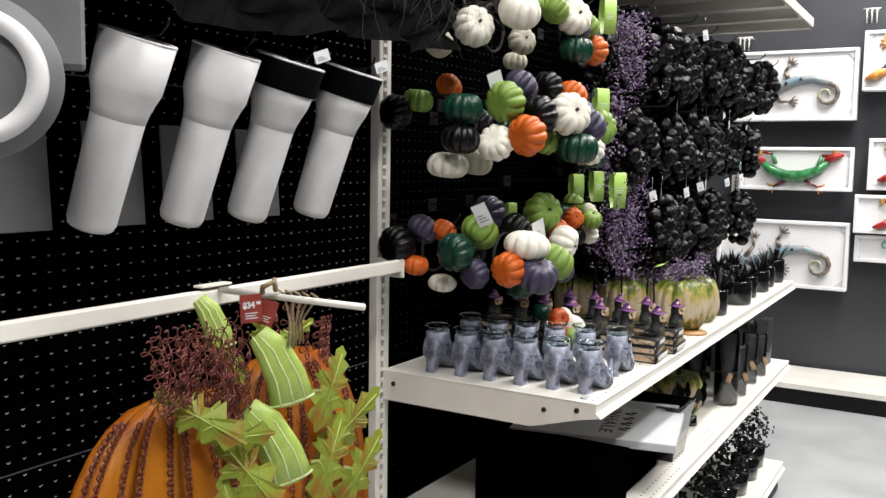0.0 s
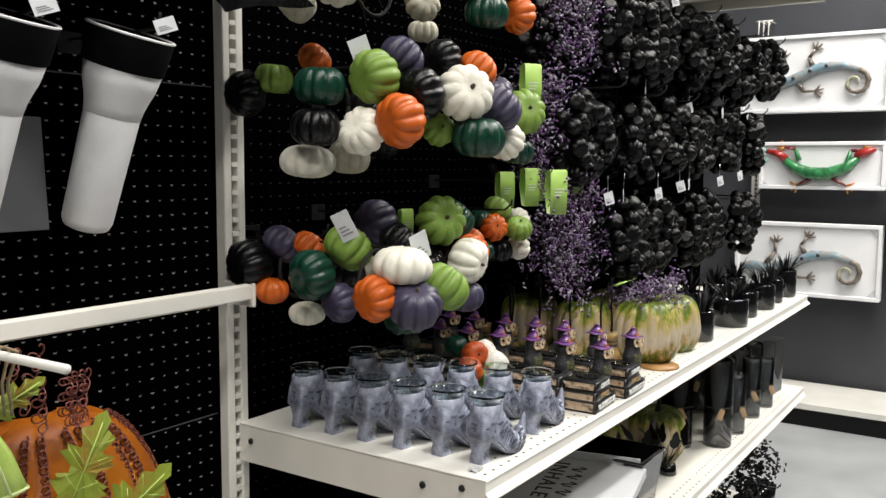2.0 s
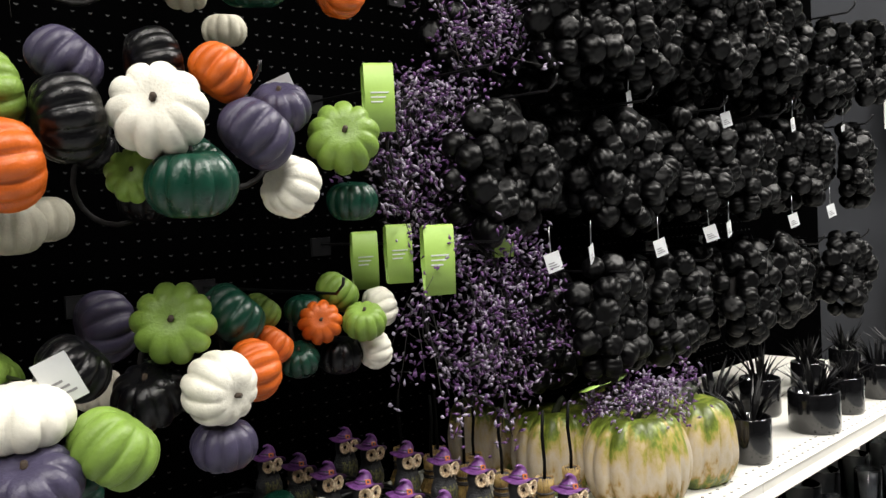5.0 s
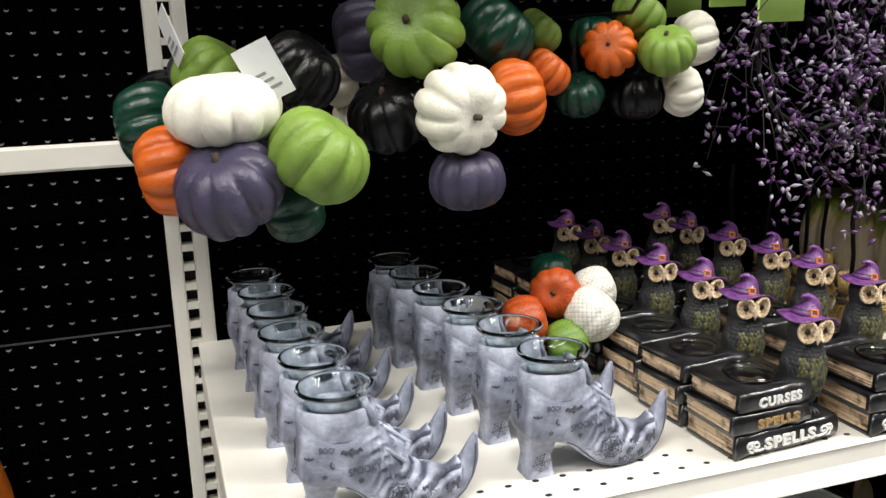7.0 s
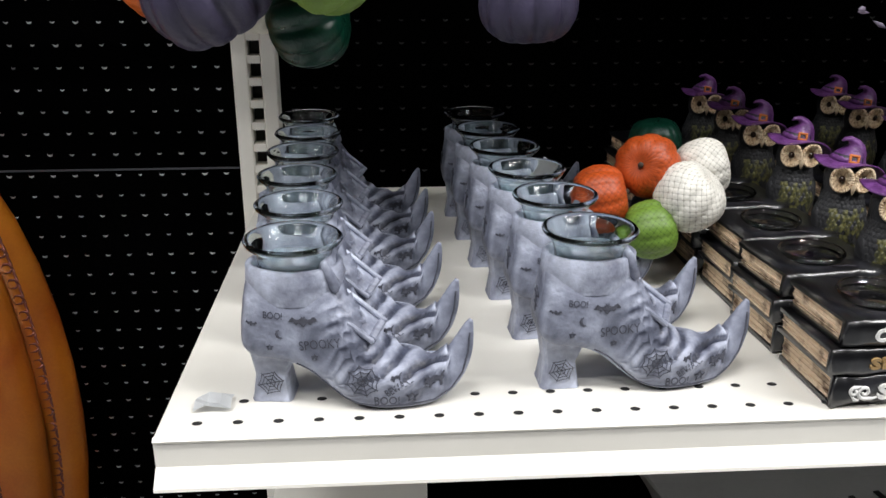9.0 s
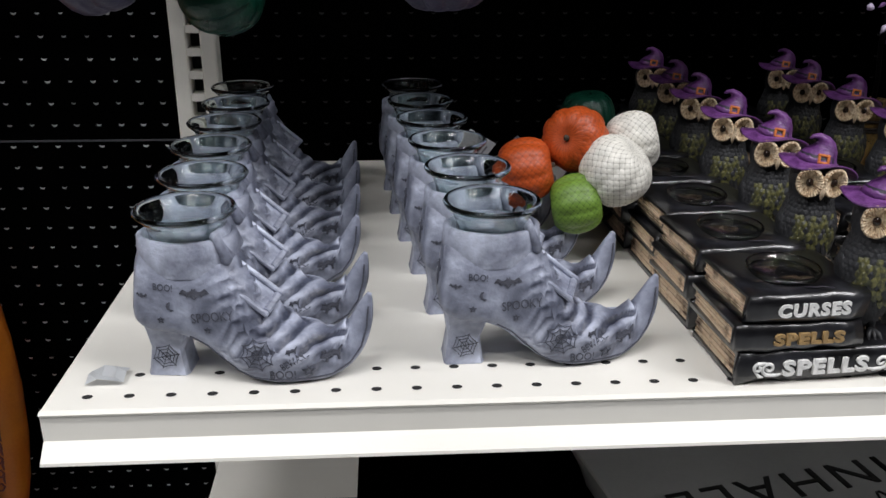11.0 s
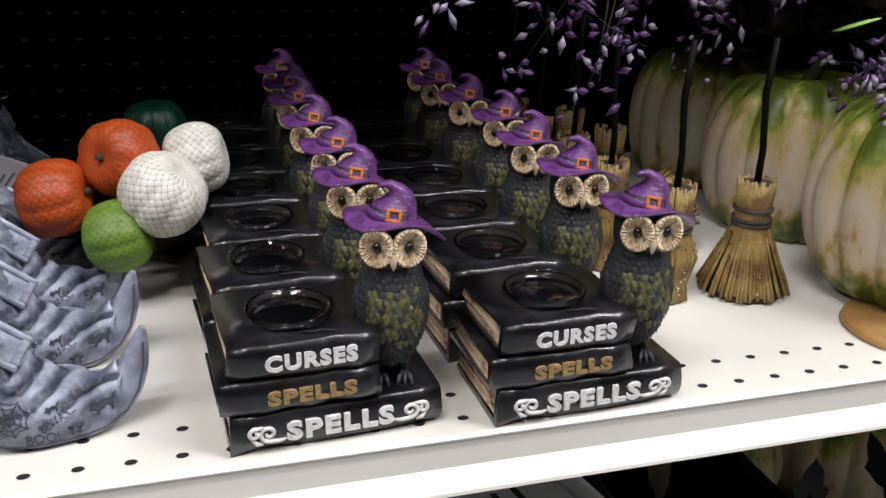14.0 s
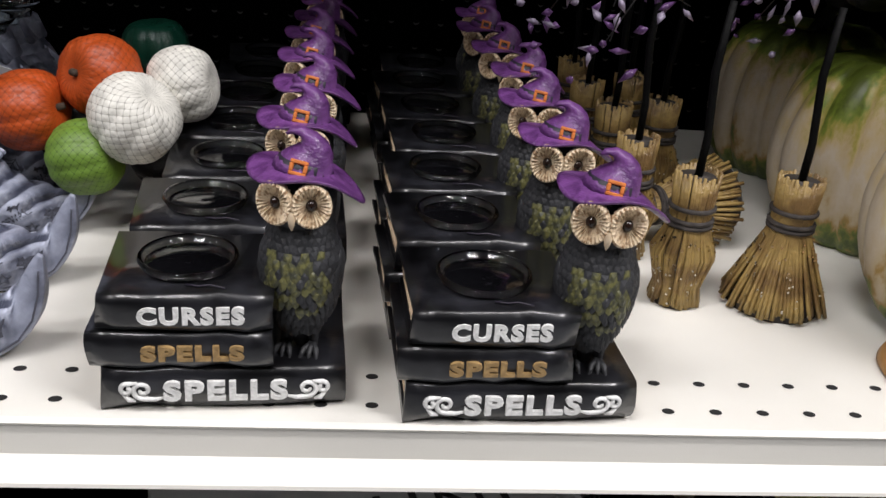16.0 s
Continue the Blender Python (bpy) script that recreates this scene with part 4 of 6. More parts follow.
def scroll(y, z, s, flip=1):
    """A thick painted flourish of two coils and a tail."""
    bm = bmesh.new()
    pts = [(0, y + flip * s * 1.5, z - s * 0.45), (0, y + flip * s * 1.05, z - s * 0.55)]
    for i in range(18):
        a = -1.5 - 0.47 * i
        k = 0.50 - 0.023 * i
        pts.append((0, y + flip * (0.45 * s + s * k * math.cos(a) * 1.1), z + s * k * math.sin(a)))
    add_tube(bm, pts, [0.0006, 0.0011] + [0.0013 - 0.00002 * i for i in range(18)], 6)
    pts = [(0, y + flip * s * 0.2, z + s * 0.42)]
    for i in range(14):
        a = 1.2 + 0.5 * i
        k = 0.36 - 0.02 * i
        pts.append((0, y + flip * (-0.35 * s + s * k * math.cos(a)), z + s * 0.05 + s * k * math.sin(a)))
    add_tube(bm, pts, [0.0007] + [0.0012] * 14, 6)
    add_tube(bm, [(0, y - flip * s * 0.5, z - s * 0.25), (0, y - flip * s * 0.25, z - s * 0.55), (0, y + flip * s * 0.1, z - s * 0.62)], [0.0008, 0.0013, 0.0007], 6)
    return bm


def make_owl(t, m):
    owl = bmesh.new()
    prof = [(0.0030, 0.0), (0.0055, 0.005), (0.0095, 0.013), (0.0158, 0.022), (0.0202, 0.033), (0.0218, 0.043), (0.0212, 0.052), (0.0180, 0.060), (0.0165, 0.066), (0.0185, 0.074), (0.0185, 0.082), (0.015, 0.090), (0.008, 0.094), (0.001, 0.095)]
    add_lathe(owl, prof, 22, Matrix.Diagonal((0.92, 1.0, 1, 1)))
    body = part("owl_body", owl, M["owl"], t, "charcoal owl body", m)
    # overlapping feathers on the breast and back
    for nm, mt in (("breast_plumage", M["owl_gold"]), ("body_plumage", M["owl"])):
        jit, scatter = random.Random(14), random.Random(15)
        fb = bmesh.new()
        for row in range(15):
            z = 0.0150 + row * 0.0036
            r = np.interp(z, [p[1] for p in prof], [p[0] for p in prof])
            n = 30
            for k in range(n):
                a = 2 * math.pi * (k + 0.5 * (row % 2) + jit.uniform(-0.12, 0.12)) / n
                side = abs((a + math.pi) % (2 * math.pi) - math.pi)
                gold = 4 <= row <= 11 and side < 1.0 - 0.07 * abs(row - 7.5) and scatter.random() < 0.80
                c = Vector((0.92 * (r + 0.0001) * math.cos(a), (r + 0.0001) * math.sin(a), z + jit.uniform(-0.0006, 0.0006)))
                o = Vector((math.cos(a), math.sin(a), 0))
                d = Vector((-math.sin(a), math.cos(a), 0))
                w, ln, up = 0.0029 * jit.uniform(0.85, 1.15), 0.0064 * jit.uniform(0.85, 1.2), jit.uniform(0.8, 1.2)
                if gold != (mt is M["owl_gold"]):
                    continue
                rim = [(0.7, 0.30, 0.0), (-0.7, 0.30, 0.0), (-1.0, -0.25, 0.0006), (-0.55, -0.60, 0.0010), (0, -0.78, 0.0013), (0.55, -0.60, 0.0010), (1.0, -0.25, 0.0006)]
                vs = [fb.verts.new(c + d * w * u + Vector((0, 0, ln * q)) + o * e * up) for u, q, e in rim] + [fb.verts.new(c + o * 0.0015 * up - Vector((0, 0, 0.0008)))]
                for i in range(7):
                    fb.faces.new((vs[7], vs[i], vs[(i + 1) % 7]))
        part(nm, fb, mt, body, "feathers brushed with green gold" if mt is M["owl_gold"] else "", smooth=False)["kind"] = "stuff"
    for s in (-1, 1):
        wing = bmesh.new()
        add_lathe(wing, [(0.0005, -0.020), (0.004, -0.014), (0.007, -0.002), (0.007, 0.010), (0.003, 0.017), (0.0005, 0.018)], 10, Matrix.Translation((-0.002, s * 0.0190, 0.036)) @ pose(0, 0, 0, s * -7, 8, 0) @ Matrix.Diagonal((1.5, 0.5, 1, 1)))
        part("wing", wing, M["owl"], body)
        foot = bmesh.new()
        for dy in (-0.0035, 0, 0.0035):
            add_tube(foot, [(0.003, s * 0.0075, 0.003), (0.010, s * 0.0075 + dy, 0.002), (0.0145, s * 0.0075 + dy * 1.4, -0.001)], [0.0022, 0.0019, 0.0008], 6)
        add_tube(foot, [(0.0, s * 0.0075, 0.014), (0.003, s * 0.0075, 0.001)], [0.004, 0.003], 7)
        part("foot", foot, M["owl"], body)
        eye = bmesh.new()
        n = 56
        prev = None
        for rr, xx in ((0.0022, 0.0005), (0.0045, 0.0008), (0.0095, 0.0032), (0.0108, 0.0022), (0.0104, -0.001)):
            ring = []
            for i in range(n):
                a = 2 * math.pi * i / n
                k = (0.0009 if i % 2 else -0.0004) * (rr > 0.003) * (rr < 0.0107)
                ring.append(eye.verts.new((xx + k, rr * math.cos(a), rr * math.sin(a))))
            if prev:
                for i in range(n):
                    eye.faces.new((prev[i], prev[(i + 1) % n], ring[(i + 1) % n], ring[i]))
            prev = ring
        disc = part("eye_disc", eye, M["owl_eye"], body, "round tan eye disc with ridged rays", Matrix.Translation((0.0168, s * 0.0092, 0.0805)) @ pose(0, 0, 0, 0, 4, s * 15) @ Matrix.Diagonal((1, 0.96, 1.0, 1)), smooth=False)
        part("pupil", lathe([(0.0004, 0.003), (0.0018, 0.0026), (0.003, 0.001), (0.0032, -0.0005)], 14, m=pose(0, 0, 0, 0, 90, 0)), M["pupil"], disc, "glossy dark pupil")
    part("beak", lathe([(0.0003, -0.006), (0.0016, -0.003), (0.0022, 0.0005), (0.0006, 0.004)], 8, m=Matrix.Translation((0.0215, 0, 0.0745)) @ pose(0, 0, 0, 0, 12, 0)), M["beak"], body, "pale tan beak")
    # hat
    tilt = Matrix.Translation((-0.002, 0, 0.0895)) @ pose(0, 0, 0, -9, -4, 0)
    brim = bmesh.new()
    n = 32
    prev = None
    for rr, dz in ((0.013, 0.0024), (0.020, 0.0010), (0.0265, 0.0), (0.0285, -0.0004), (0.0275, -0.0016), (0.018, -0.0012), (0.013, 0.0)):
        ring = []
        for i in range(n):
            a = 2 * math.pi * i / n
            k = max(0, (rr - 0.013)) / 0.0155
            wave = 0.0030 * math.sin(2 * a + 0.7) * k + 0.0018 * math.sin(3 * a) * k - 0.003 * k * max(0, math.sin(a)) ** 2
            ring.append(brim.verts.new((rr * 0.86 * math.cos(a), rr * (1.08 + 0.10 * math.sin(a)) * math.sin(a), dz + wave)))
        if prev:
            for i in range(n):
                brim.faces.new((prev[i], prev[(i + 1) % n], ring[(i + 1) % n], ring[i]))
        prev = ring
    hat = part("hat_brim", brim, M["hat"], t, "wavy purple witch hat brim", m @ tilt @ Matrix.Diagonal((1.0, 1.04, 1, 1)))
    cone = bmesh.new()
    add_tube(cone, [(0, 0, 0.0), (0, 0.0005, 0.005), (0, 0.002, 0.0105), (0, 0.0035, 0.0165), (0.001, 0.0030, 0.0215), (0.002, 0.0005, 0.0255), (0.0025, -0.0035, 0.0278), (0.003, -0.0072, 0.0268), (0.0035, -0.0098, 0.0238)], [0.0150, 0.0136, 0.0114, 0.0088, 0.0066, 0.0048, 0.0034, 0.0022, 0.0008], 16)
    part("hat_crown", cone, M["hat"], hat, "crooked pointed purple crown", Matrix.Diagonal((1.06, 1.08, 0.68, 1)))
    part("hat_band", lathe([(0.0146, 0.0012), (0.0147, 0.0020), (0.0132, 0.0062), (0.0125, 0.0066)], 20), M["hat_band"], hat, "dark band")
    bk = bmesh.new()
    for y0, y1, z0, z1 in ((-0.0045, 0.0045, -0.0036, -0.0018), (-0.0045, 0.0045, 0.0018, 0.0036), (-0.0045, -0.0025, -0.0018, 0.0018), (0.0025, 0.0045, -0.0018, 0.0018)):
        add_box(bk, 0, 0.0016, y0, y1, z0, z1, 0.0004)
    part("hat_buckle", bk, M["buckle"], hat, "square orange buckle", pose(0.0130, 0.0, 0.0046, 0, -20, 0), smooth=False)


def make_owl_books():
    t = thing("owl_candle_holder", "black spell book candle holder, owl in purple witch hat", "candle holder", "owl book candle holders")
    # origin: front bottom corner of the lowest book
    b1 = book(t, 0.0, 0.115, 0.0, 0.0215, 0.0, -0.072)
    b2 = book(t, -0.005, 0.079, 0.0220, 0.0400, 0.001, -0.070)
    b3 = book(t, 0.000, 0.080, 0.0405, 0.0600, 0.001, -0.069)
    for txt, y, z, h, w, mt, par in (("SPELLS", 0.0575, 0.0058, 0.0105, 0.058, "letter_white", b1), ("SPELLS", 0.043, 0.0270, 0.0078, 0.047, "letter_gold", b2), ("CURSES", 0.043, 0.0457, 0.0088, 0.048, "letter_white", b3)):
        part("title", text_mesh(txt, h, w, 0.0020, M[mt], 0.0006, 0.0, 1.16), None, par, "raised painted title", Matrix.Translation((0.0012, y, z)) @ FACE_X, smooth=False)
    for sy, fl in ((0.0150, 1), (0.1000, -1)):
        part("scroll_ornament", scroll(sy, 0.0115, 0.0090, fl), M["letter_white"], b1, "white painted scroll", Matrix.Translation((0.001, 0, 0)))
    cup = lathe([(0.0015, -0.004), (0.0190, -0.004), (0.0210, 0.0), (0.0232, 0.0016), (0.0242, 0.0030), (0.0232, 0.0044), (0.0212, 0.0034), (0.0190, -0.001), (0.0015, -0.0018)], 32)
    part("glass_cup", cup, M["glass_clear"], t, "clear glass tealight cup", pose(-0.034, 0.0385, 0.0605))
    # flat black disc painted as the dark of a hollow under the glass
    part("hollow_shade_disc", lathe([(0.0010, 0), (0.0212, 0), (0.0225, 0.0006), (0.0210, 0.0010), (0.0010, 0.0004)], 28), M["well"], t, m=pose(-0.034, 0.0385, 0.0597))
    cr = bmesh.new()
    add_tube(cr, [(-0.009, 0.040, 0.0605), (-0.006, 0.046, 0.0612), (-0.0085, 0.051, 0.0606), (-0.005, 0.058, 0.0606)], 0.0006, 4)
    part("crack", cr, M["hat_band"], b3, "raised crack")
    make_owl(t, pose(-0.024, 0.0925, 0.0215, 0, 0, -13) @ Matrix.Diagonal((0.96, 0.89, 0.98, 1)))
    return t


owl = make_owl_books()
first = True
rnd = random.Random(21)
for oy, x0, pitch, n, turn in ((2.121, -0.641, 0.0785, 7, 4.0), (2.264, -0.635, 0.0780, 7, 2.5)):
    for i in range(n):
        m = pose(x0 - pitch * i + rnd.uniform(-0.002, 0.002) * (i > 0), oy - 0.0018 * i + rnd.uniform(-0.004, 0.003) * (i > 0), SHELF + 0.0008, 0, 0, turn + rnd.uniform(-2.5, 2.5) * (i > 0)) @ Matrix.Diagonal((1, 1, 1.04 if first else 1.0, 1))
        if first:
            owl.matrix_basis, first = m, False
        else:
            copy_thing(owl, m)


# ---- netted pumpkin bunch behind the boots ----
def bumpy(color, base, strength):
    """Paint over a diamond net pressed into the surface."""
    m = mat(base, color, 0.5, var=0.12, scale=2.5, bump=0.0, fine=20)
    nt = m.node_tree
    n, l = nt.nodes, nt.links
    tc = n.new("ShaderNodeTexCoord")
    sp = n.new("ShaderNodeSeparateXYZ")
    l.new(tc.outputs["Object"], sp.inputs[0])

    def op(kind, a, b=None):
        k = n.new("ShaderNodeMath")
        k.operation = kind
        for i, v in enumerate((a, b)):
            if isinstance(v, (int, float)):
                k.inputs[i].default_value = v
            elif v is not None:
                l.new(v, k.inputs[i])
        return k.outputs[0]

    turn = op("MULTIPLY", op("ARCTAN2", sp.outputs["Y"], sp.outputs["X"]), 13.0)
    rise = op("MULTIPLY", op("ARCSINE", op("MULTIPLY", sp.outputs["Z"], 1.05)), 14.0)
    net = op("MULTIPLY", op("ABSOLUTE", op("SINE", op("ADD", turn, rise))), op("ABSOLUTE", op("SINE", op("SUBTRACT", turn, rise))))
    net = op("POWER", net, 0.35)
    rp = n.new("ShaderNodeValToRGB")
    rp.color_ramp.elements[0].position, rp.color_ramp.elements[0].color = 0.30, (0.40, 0.39, 0.36, 1)
    rp.color_ramp.elements[1].position, rp.color_ramp.elements[1].color = 0.52, (1, 1, 1, 1)
    l.new(net, rp.inputs["Fac"])
    b = n["Principled BSDF"]
    mx = n.new("ShaderNodeMixRGB")
    mx.blend_type, mx.inputs[0].default_value = "MULTIPLY", 0.85
    l.new(b.inputs["Base Color"].links[0].from_socket, mx.inputs[1])
    l.new(rp.outputs["Color"], mx.inputs[2])
    l.new(mx.outputs["Color"], b.inputs["Base Color"])
    bp = n.new("ShaderNodeBump")
    bp.inputs["Strength"].default_value, bp.inputs["Distance"].default_value = strength * 0.5, 0.05
    l.new(net, bp.inputs["Height"])
    l.new(bp.outputs["Normal"], n["Principled BSDF"].inputs["Normal"])
    return m


M["net_orange"] = bumpy((0.50, 0.075, 0.008), "orange_netted_paint", 0.16)
M["net_white"] = bumpy((0.84, 0.82, 0.75), "white_netted_paint", 0.22)
M["net_lime"] = bumpy((0.15, 0.27, 0.035), "green_netted_paint", 0.09)
t = thing("pumpkin_bunch", "bunch of orange, white and green netted pumpkins", "decoration", "", pose(-0.875, 2.065, SHELF))
for x, y, z, r, c, ax in ((-0.87, 2.018, 0.077, 0.031, "net_orange", "h"), (-0.885, 2.062, 0.099, 0.032, "net_orange", "f"), (-0.855, 2.090, 0.080, 0.034, "net_white", "d"), (-0.895, 2.114, 0.094, 0.030, "net_white", "h"),
                          (-0.85, 2.058, 0.053, 0.029, "net_lime", "h"), (-0.945, 2.085, 0.106, 0.028, "green", "v"), (-0.94, 2.02, 0.045, 0.034, "black", "v"), (-0.935, 2.09, 0.034, 0.034, "black", "h")):
    pk = part("pumpkin", pumpkin_mesh(c, flat=0.90, depth=0.06), None, t, "painted pumpkin", aim((x + 0.875, y - 2.065, z), AXES[ax], r * 0.89))
    if c == "net_orange":
        part("stem", STEM, None, pk)
price_tag(pose(-0.02, -0.10, 0.095, 60, 25, 40), t, 0.028, 0.05)

# ---- brooms ----
M["straw"] = mat("gold_brown_straw", (0.36, 0.245, 0.080), 0.42, var=0.3, scale=60, bump=0.5, color2=(0.17, 0.10, 0.036), lo=0.38, hi=0.60)
M["twine"] = mat("dark_twine", (0.06, 0.05, 0.045), 0.8, var=0.3, scale=200, bump=0.4)
M["glitter"] = mat("silver_glitter", (0.8, 0.75, 0.65), 0.15, metal=1.0, var=0.1, bump=0)
M["black_stick"] = mat("black_stick", (0.002, 0.002, 0.002), 0.6, var=0.2, scale=80, bump=0.3, spec=0.12)


def make_broom(flare=1.0, seed=0):
    rnd = random.Random(seed)
    t = thing("small_broom", "little gold straw broom with a black stick handle", "broom", "small brooms")
    bm, core = bmesh.new(), lathe([(0.001, 0), (0.029 * flare, 0), (0.026 * flare, 0.012), (0.017, 0.035), (0.0105, 0.055), (0.0115, 0.086), (0.001, 0.086)], 14)
    # core coloured dark to give the shade in the gaps between straws
    part("core", core, M["twine"], t, "broom core darkened as the shade between straws")
    for i in range(96):
        a = 2 * math.pi * i / 96 * 2.0 + rnd.uniform(-0.06, 0.06)
        k = rnd.uniform(0.88, 1.10)
        rr = [0.0315 * flare * k, 0.0275 * flare * k, 0.0185 * k, 0.0118, 0.0122, 0.0135]
        zs = [0.001 + rnd.uniform(0, 0.005), 0.014, 0.036, 0.055, 0.068, 0.087 + rnd.uniform(-0.003, 0.003)]
        add_tube(bm, [(r * math.cos(a + 0.10 * (1 - z / 0.09)), r * math.sin(a + 0.10 * (1 - z / 0.09)), z) for r, z in zip(rr, zs)], [0.0013, 0.0014, 0.0013, 0.0010, 0.0010, 0.0010], 5)
    part("straw", bm, M["straw"], t, "bound golden straw")["kind"] = "stuff"
    for z in (0.0555, 0.0585, 0.0665):
        part("tie", lathe([(0.0130, z - 0.0016), (0.0148, z - 0.001), (0.0150, z + 0.001), (0.0130, z + 0.0016)], 18), M["twine"], t, "dark twine tie")
    part("handle", tube([(0, 0, 0.08), (0.001, 0.0, 0.11), (-0.001, -0.003, 0.15), (0.001, -0.002, 0.19)], [0.0027, 0.0025, 0.0026, 0.0022], 8), M["black_stick"], t, "thin black handle")
    gl = bmesh.new()
    for i in range(130):
        a, z = rnd.uniform(0, 6.28), rnd.uniform(0.004, 0.050)
        r = np.interp(z, [0, 0.014, 0.036, 0.055], [0.034 * flare, 0.030 * flare, 0.0205, 0.0135])
        add_box(gl, r * math.cos(a) - 0.0006, r * math.cos(a) + 0.0006, r * math.sin(a) - 0.0006, r * math.sin(a) + 0.0006, z - 0.0006, z + 0.0006)
    part("glitter", gl, M["glitter"], t, "silver glitter specks", smooth=False)["kind"] = "stuff"
    return t


b1, b2 = make_broom(1.0, 1), make_broom(0.48, 2)
b1.matrix_basis, b2.matrix_basis = pose(-0.776, 2.509, SHELF), pose(-0.776, 2.443, SHELF, 0, 0, 40)
for src, x, y, a in ((b2, -0.845, 2.425, 10), (b2, -0.93, 2.43, 80), (b2, -1.00, 2.425, 140), (b2, -0.95, 2.475, 200), (b2, -1.03, 2.47, 260), (b2, -1.08, 2.43, 20)):
    copy_thing(src, pose(x, y, SHELF, 0, 0, a))
copy_thing(b1, pose(-0.885, 2.505, SHELF + 0.031, 0, 90, -70))

# ---- ceramic pumpkins ----
def glaze():
    m = bpy.data.materials.new("green_cream_glaze")
    m.use_nodes = True
    nt = m.node_tree
    n, l = nt.nodes, nt.links
    b = n["Principled BSDF"]
    tc = n.new("ShaderNodeTexCoord")
    sep = n.new("ShaderNodeSeparateXYZ")
    l.new(tc.outputs["Object"], sep.inputs[0])
    no = n.new("ShaderNodeTexNoise")
    no.inputs["Scale"].default_value, no.inputs["Detail"].default_value, no.inputs["Roughness"].default_value = 2.6, 9.0, 0.6
    mp = n.new("ShaderNodeMapping")
    mp.inputs["Scale"].default_value = (1.3, 1.3, 0.62)
    l.new(tc.outputs["Object"], mp.inputs[0])
    l.new(mp.outputs[0], no.inputs["Vector"])
    ma = n.new("ShaderNodeMath")
    ma.operation = "MULTIPLY_ADD"
    ma.inputs[1].default_value, ma.inputs[2].default_value = 2.2, -1.12
    l.new(no.outputs["Fac"], ma.inputs[0])
    ad = n.new("ShaderNodeMath")
    l.new(sep.outputs["Z"], ad.inputs[0])
    l.new(ma.outputs[0], ad.inputs[1])
    mr = n.new("ShaderNodeMapRange")
    mr.inputs["From Min"].default_value, mr.inputs["From Max"].default_value = -0.85, 0.85
    l.new(ad.outputs[0], mr.inputs["Value"])
    rp = n.new("ShaderNodeValToRGB")
    e = rp.color_ramp.elements
    e[0].position, e[0].color = 0.05, (0.055, 0.085, 0.010, 1)
    e[1].position, e[1].color = 1.0, (0.075, 0.100, 0.012, 1)
    for p, c in ((0.13, (0.13, 0.165, 0.020)), (0.20, (0.34, 0.21, 0.060)), (0.28, (0.46, 0.37, 0.23)), (0.50, (0.53, 0.46, 0.36)), (0.70, (0.50, 0.39, 0.21)), (0.79, (0.38, 0.32, 0.08)), (0.88, (0.17, 0.23, 0.03))):
        x = e.new(p)
        x.color = (*c, 1)
    l.new(mr.outputs["Result"], rp.inputs["Fac"])
    l.new(rp.outputs["Color"], b.inputs["Base Color"])
    b.inputs["Roughness"].default_value = 0.42
    b.inputs["Coat Weight"].default_value = 0.05
    bp = n.new("ShaderNodeBump")
    bp.inputs["Strength"].default_value, bp.inputs["Distance"].default_value = 0.15, 0.02
    l.new(no.outputs["Fac"], bp.inputs["Height"])
    l.new(bp.outputs["Normal"], b.inputs["Normal"])
    return m


M["glaze"] = glaze()
M["wood"] = mat("honey_wood", (0.42, 0.23, 0.08), 0.45, var=0.2, scale=14, bump=0.15, fine=120, color2=(0.28, 0.14, 0.045))
M["dark_stem"] = mat("dark_green_stem", (0.02, 0.028, 0.010), 0.6, var=0.3, scale=60, bump=0.3)
CER = pumpkin_mesh("glaze", seg=128, rings=18, ribs=16, depth=0.085, flat=0.97, bulge=0.50)
CSTEM = mesh_of(tube([(0, 0, 0.62), (0.03, 0, 0.85), (0.12, 0.02, 1.05), (0.2, 0.05, 1.12)], [0.15, 0.09, 0.075, 0.085], 8), M["dark_stem"], True, "stem")


def ceramic_pumpkin(x, y, z, r, spin, disc=False, label="cream ceramic pumpkin with green glaze at top and base"):
    t = thing("ceramic_pumpkin", label, "pumpkin", "ceramic pumpkins", pose(x, y, z, 0, 0, spin))
    lift = 0.008 if disc else 0.0
    pk = part("shell", CER, None, t, m=Matrix.Translation((0, 0, lift + 0.80 * r)) @ Matrix.Diagonal((r, r, r * 0.98, 1)))
    part("stem", CSTEM, None, pk, "dark curved stem")
    if disc:
        part("wood_base", lathe([(0.001, 0), (0.047, 0), (0.049, 0.002), (0.047, 0.0068), (0.001, 0.0072)], 40), M["wood"], t, "round honey wood base disc", m=pose(0.050, -0.042, 0))
    return t


ceramic_pumpkin(-0.735, 2.630, SHELF, 0.086, 0, True)
ceramic_pumpkin(-0.905, 2.640, SHELF, 0.083, 20)
ceramic_pumpkin(-1.068, 2.645, SHELF, 0.081, 65)
ceramic_pumpkin(-0.742, 2.806, SHELF, 0.085, 50)
ceramic_pumpkin(-0.912, 2.812, SHELF, 0.083, 80)
ceramic_pumpkin(-0.940, 2.800, LOW, 0.085, 30, label="dark green and cream ceramic pumpkin on the lower shelf")
ceramic_pumpkin(-0.820, 2.965, LOW, 0.085, 70, label="dark green and cream ceramic pumpkin on the lower shelf")
ceramic_pumpkin(-1.030, 2.900, LOW, 0.085, 10, label="dark green and cream ceramic pumpkin on the lower shelf")
ceramic_pumpkin(-0.960, 2.630, LOW, 0.082, 40, label="dark green and cream ceramic pumpkin on the lower shelf")
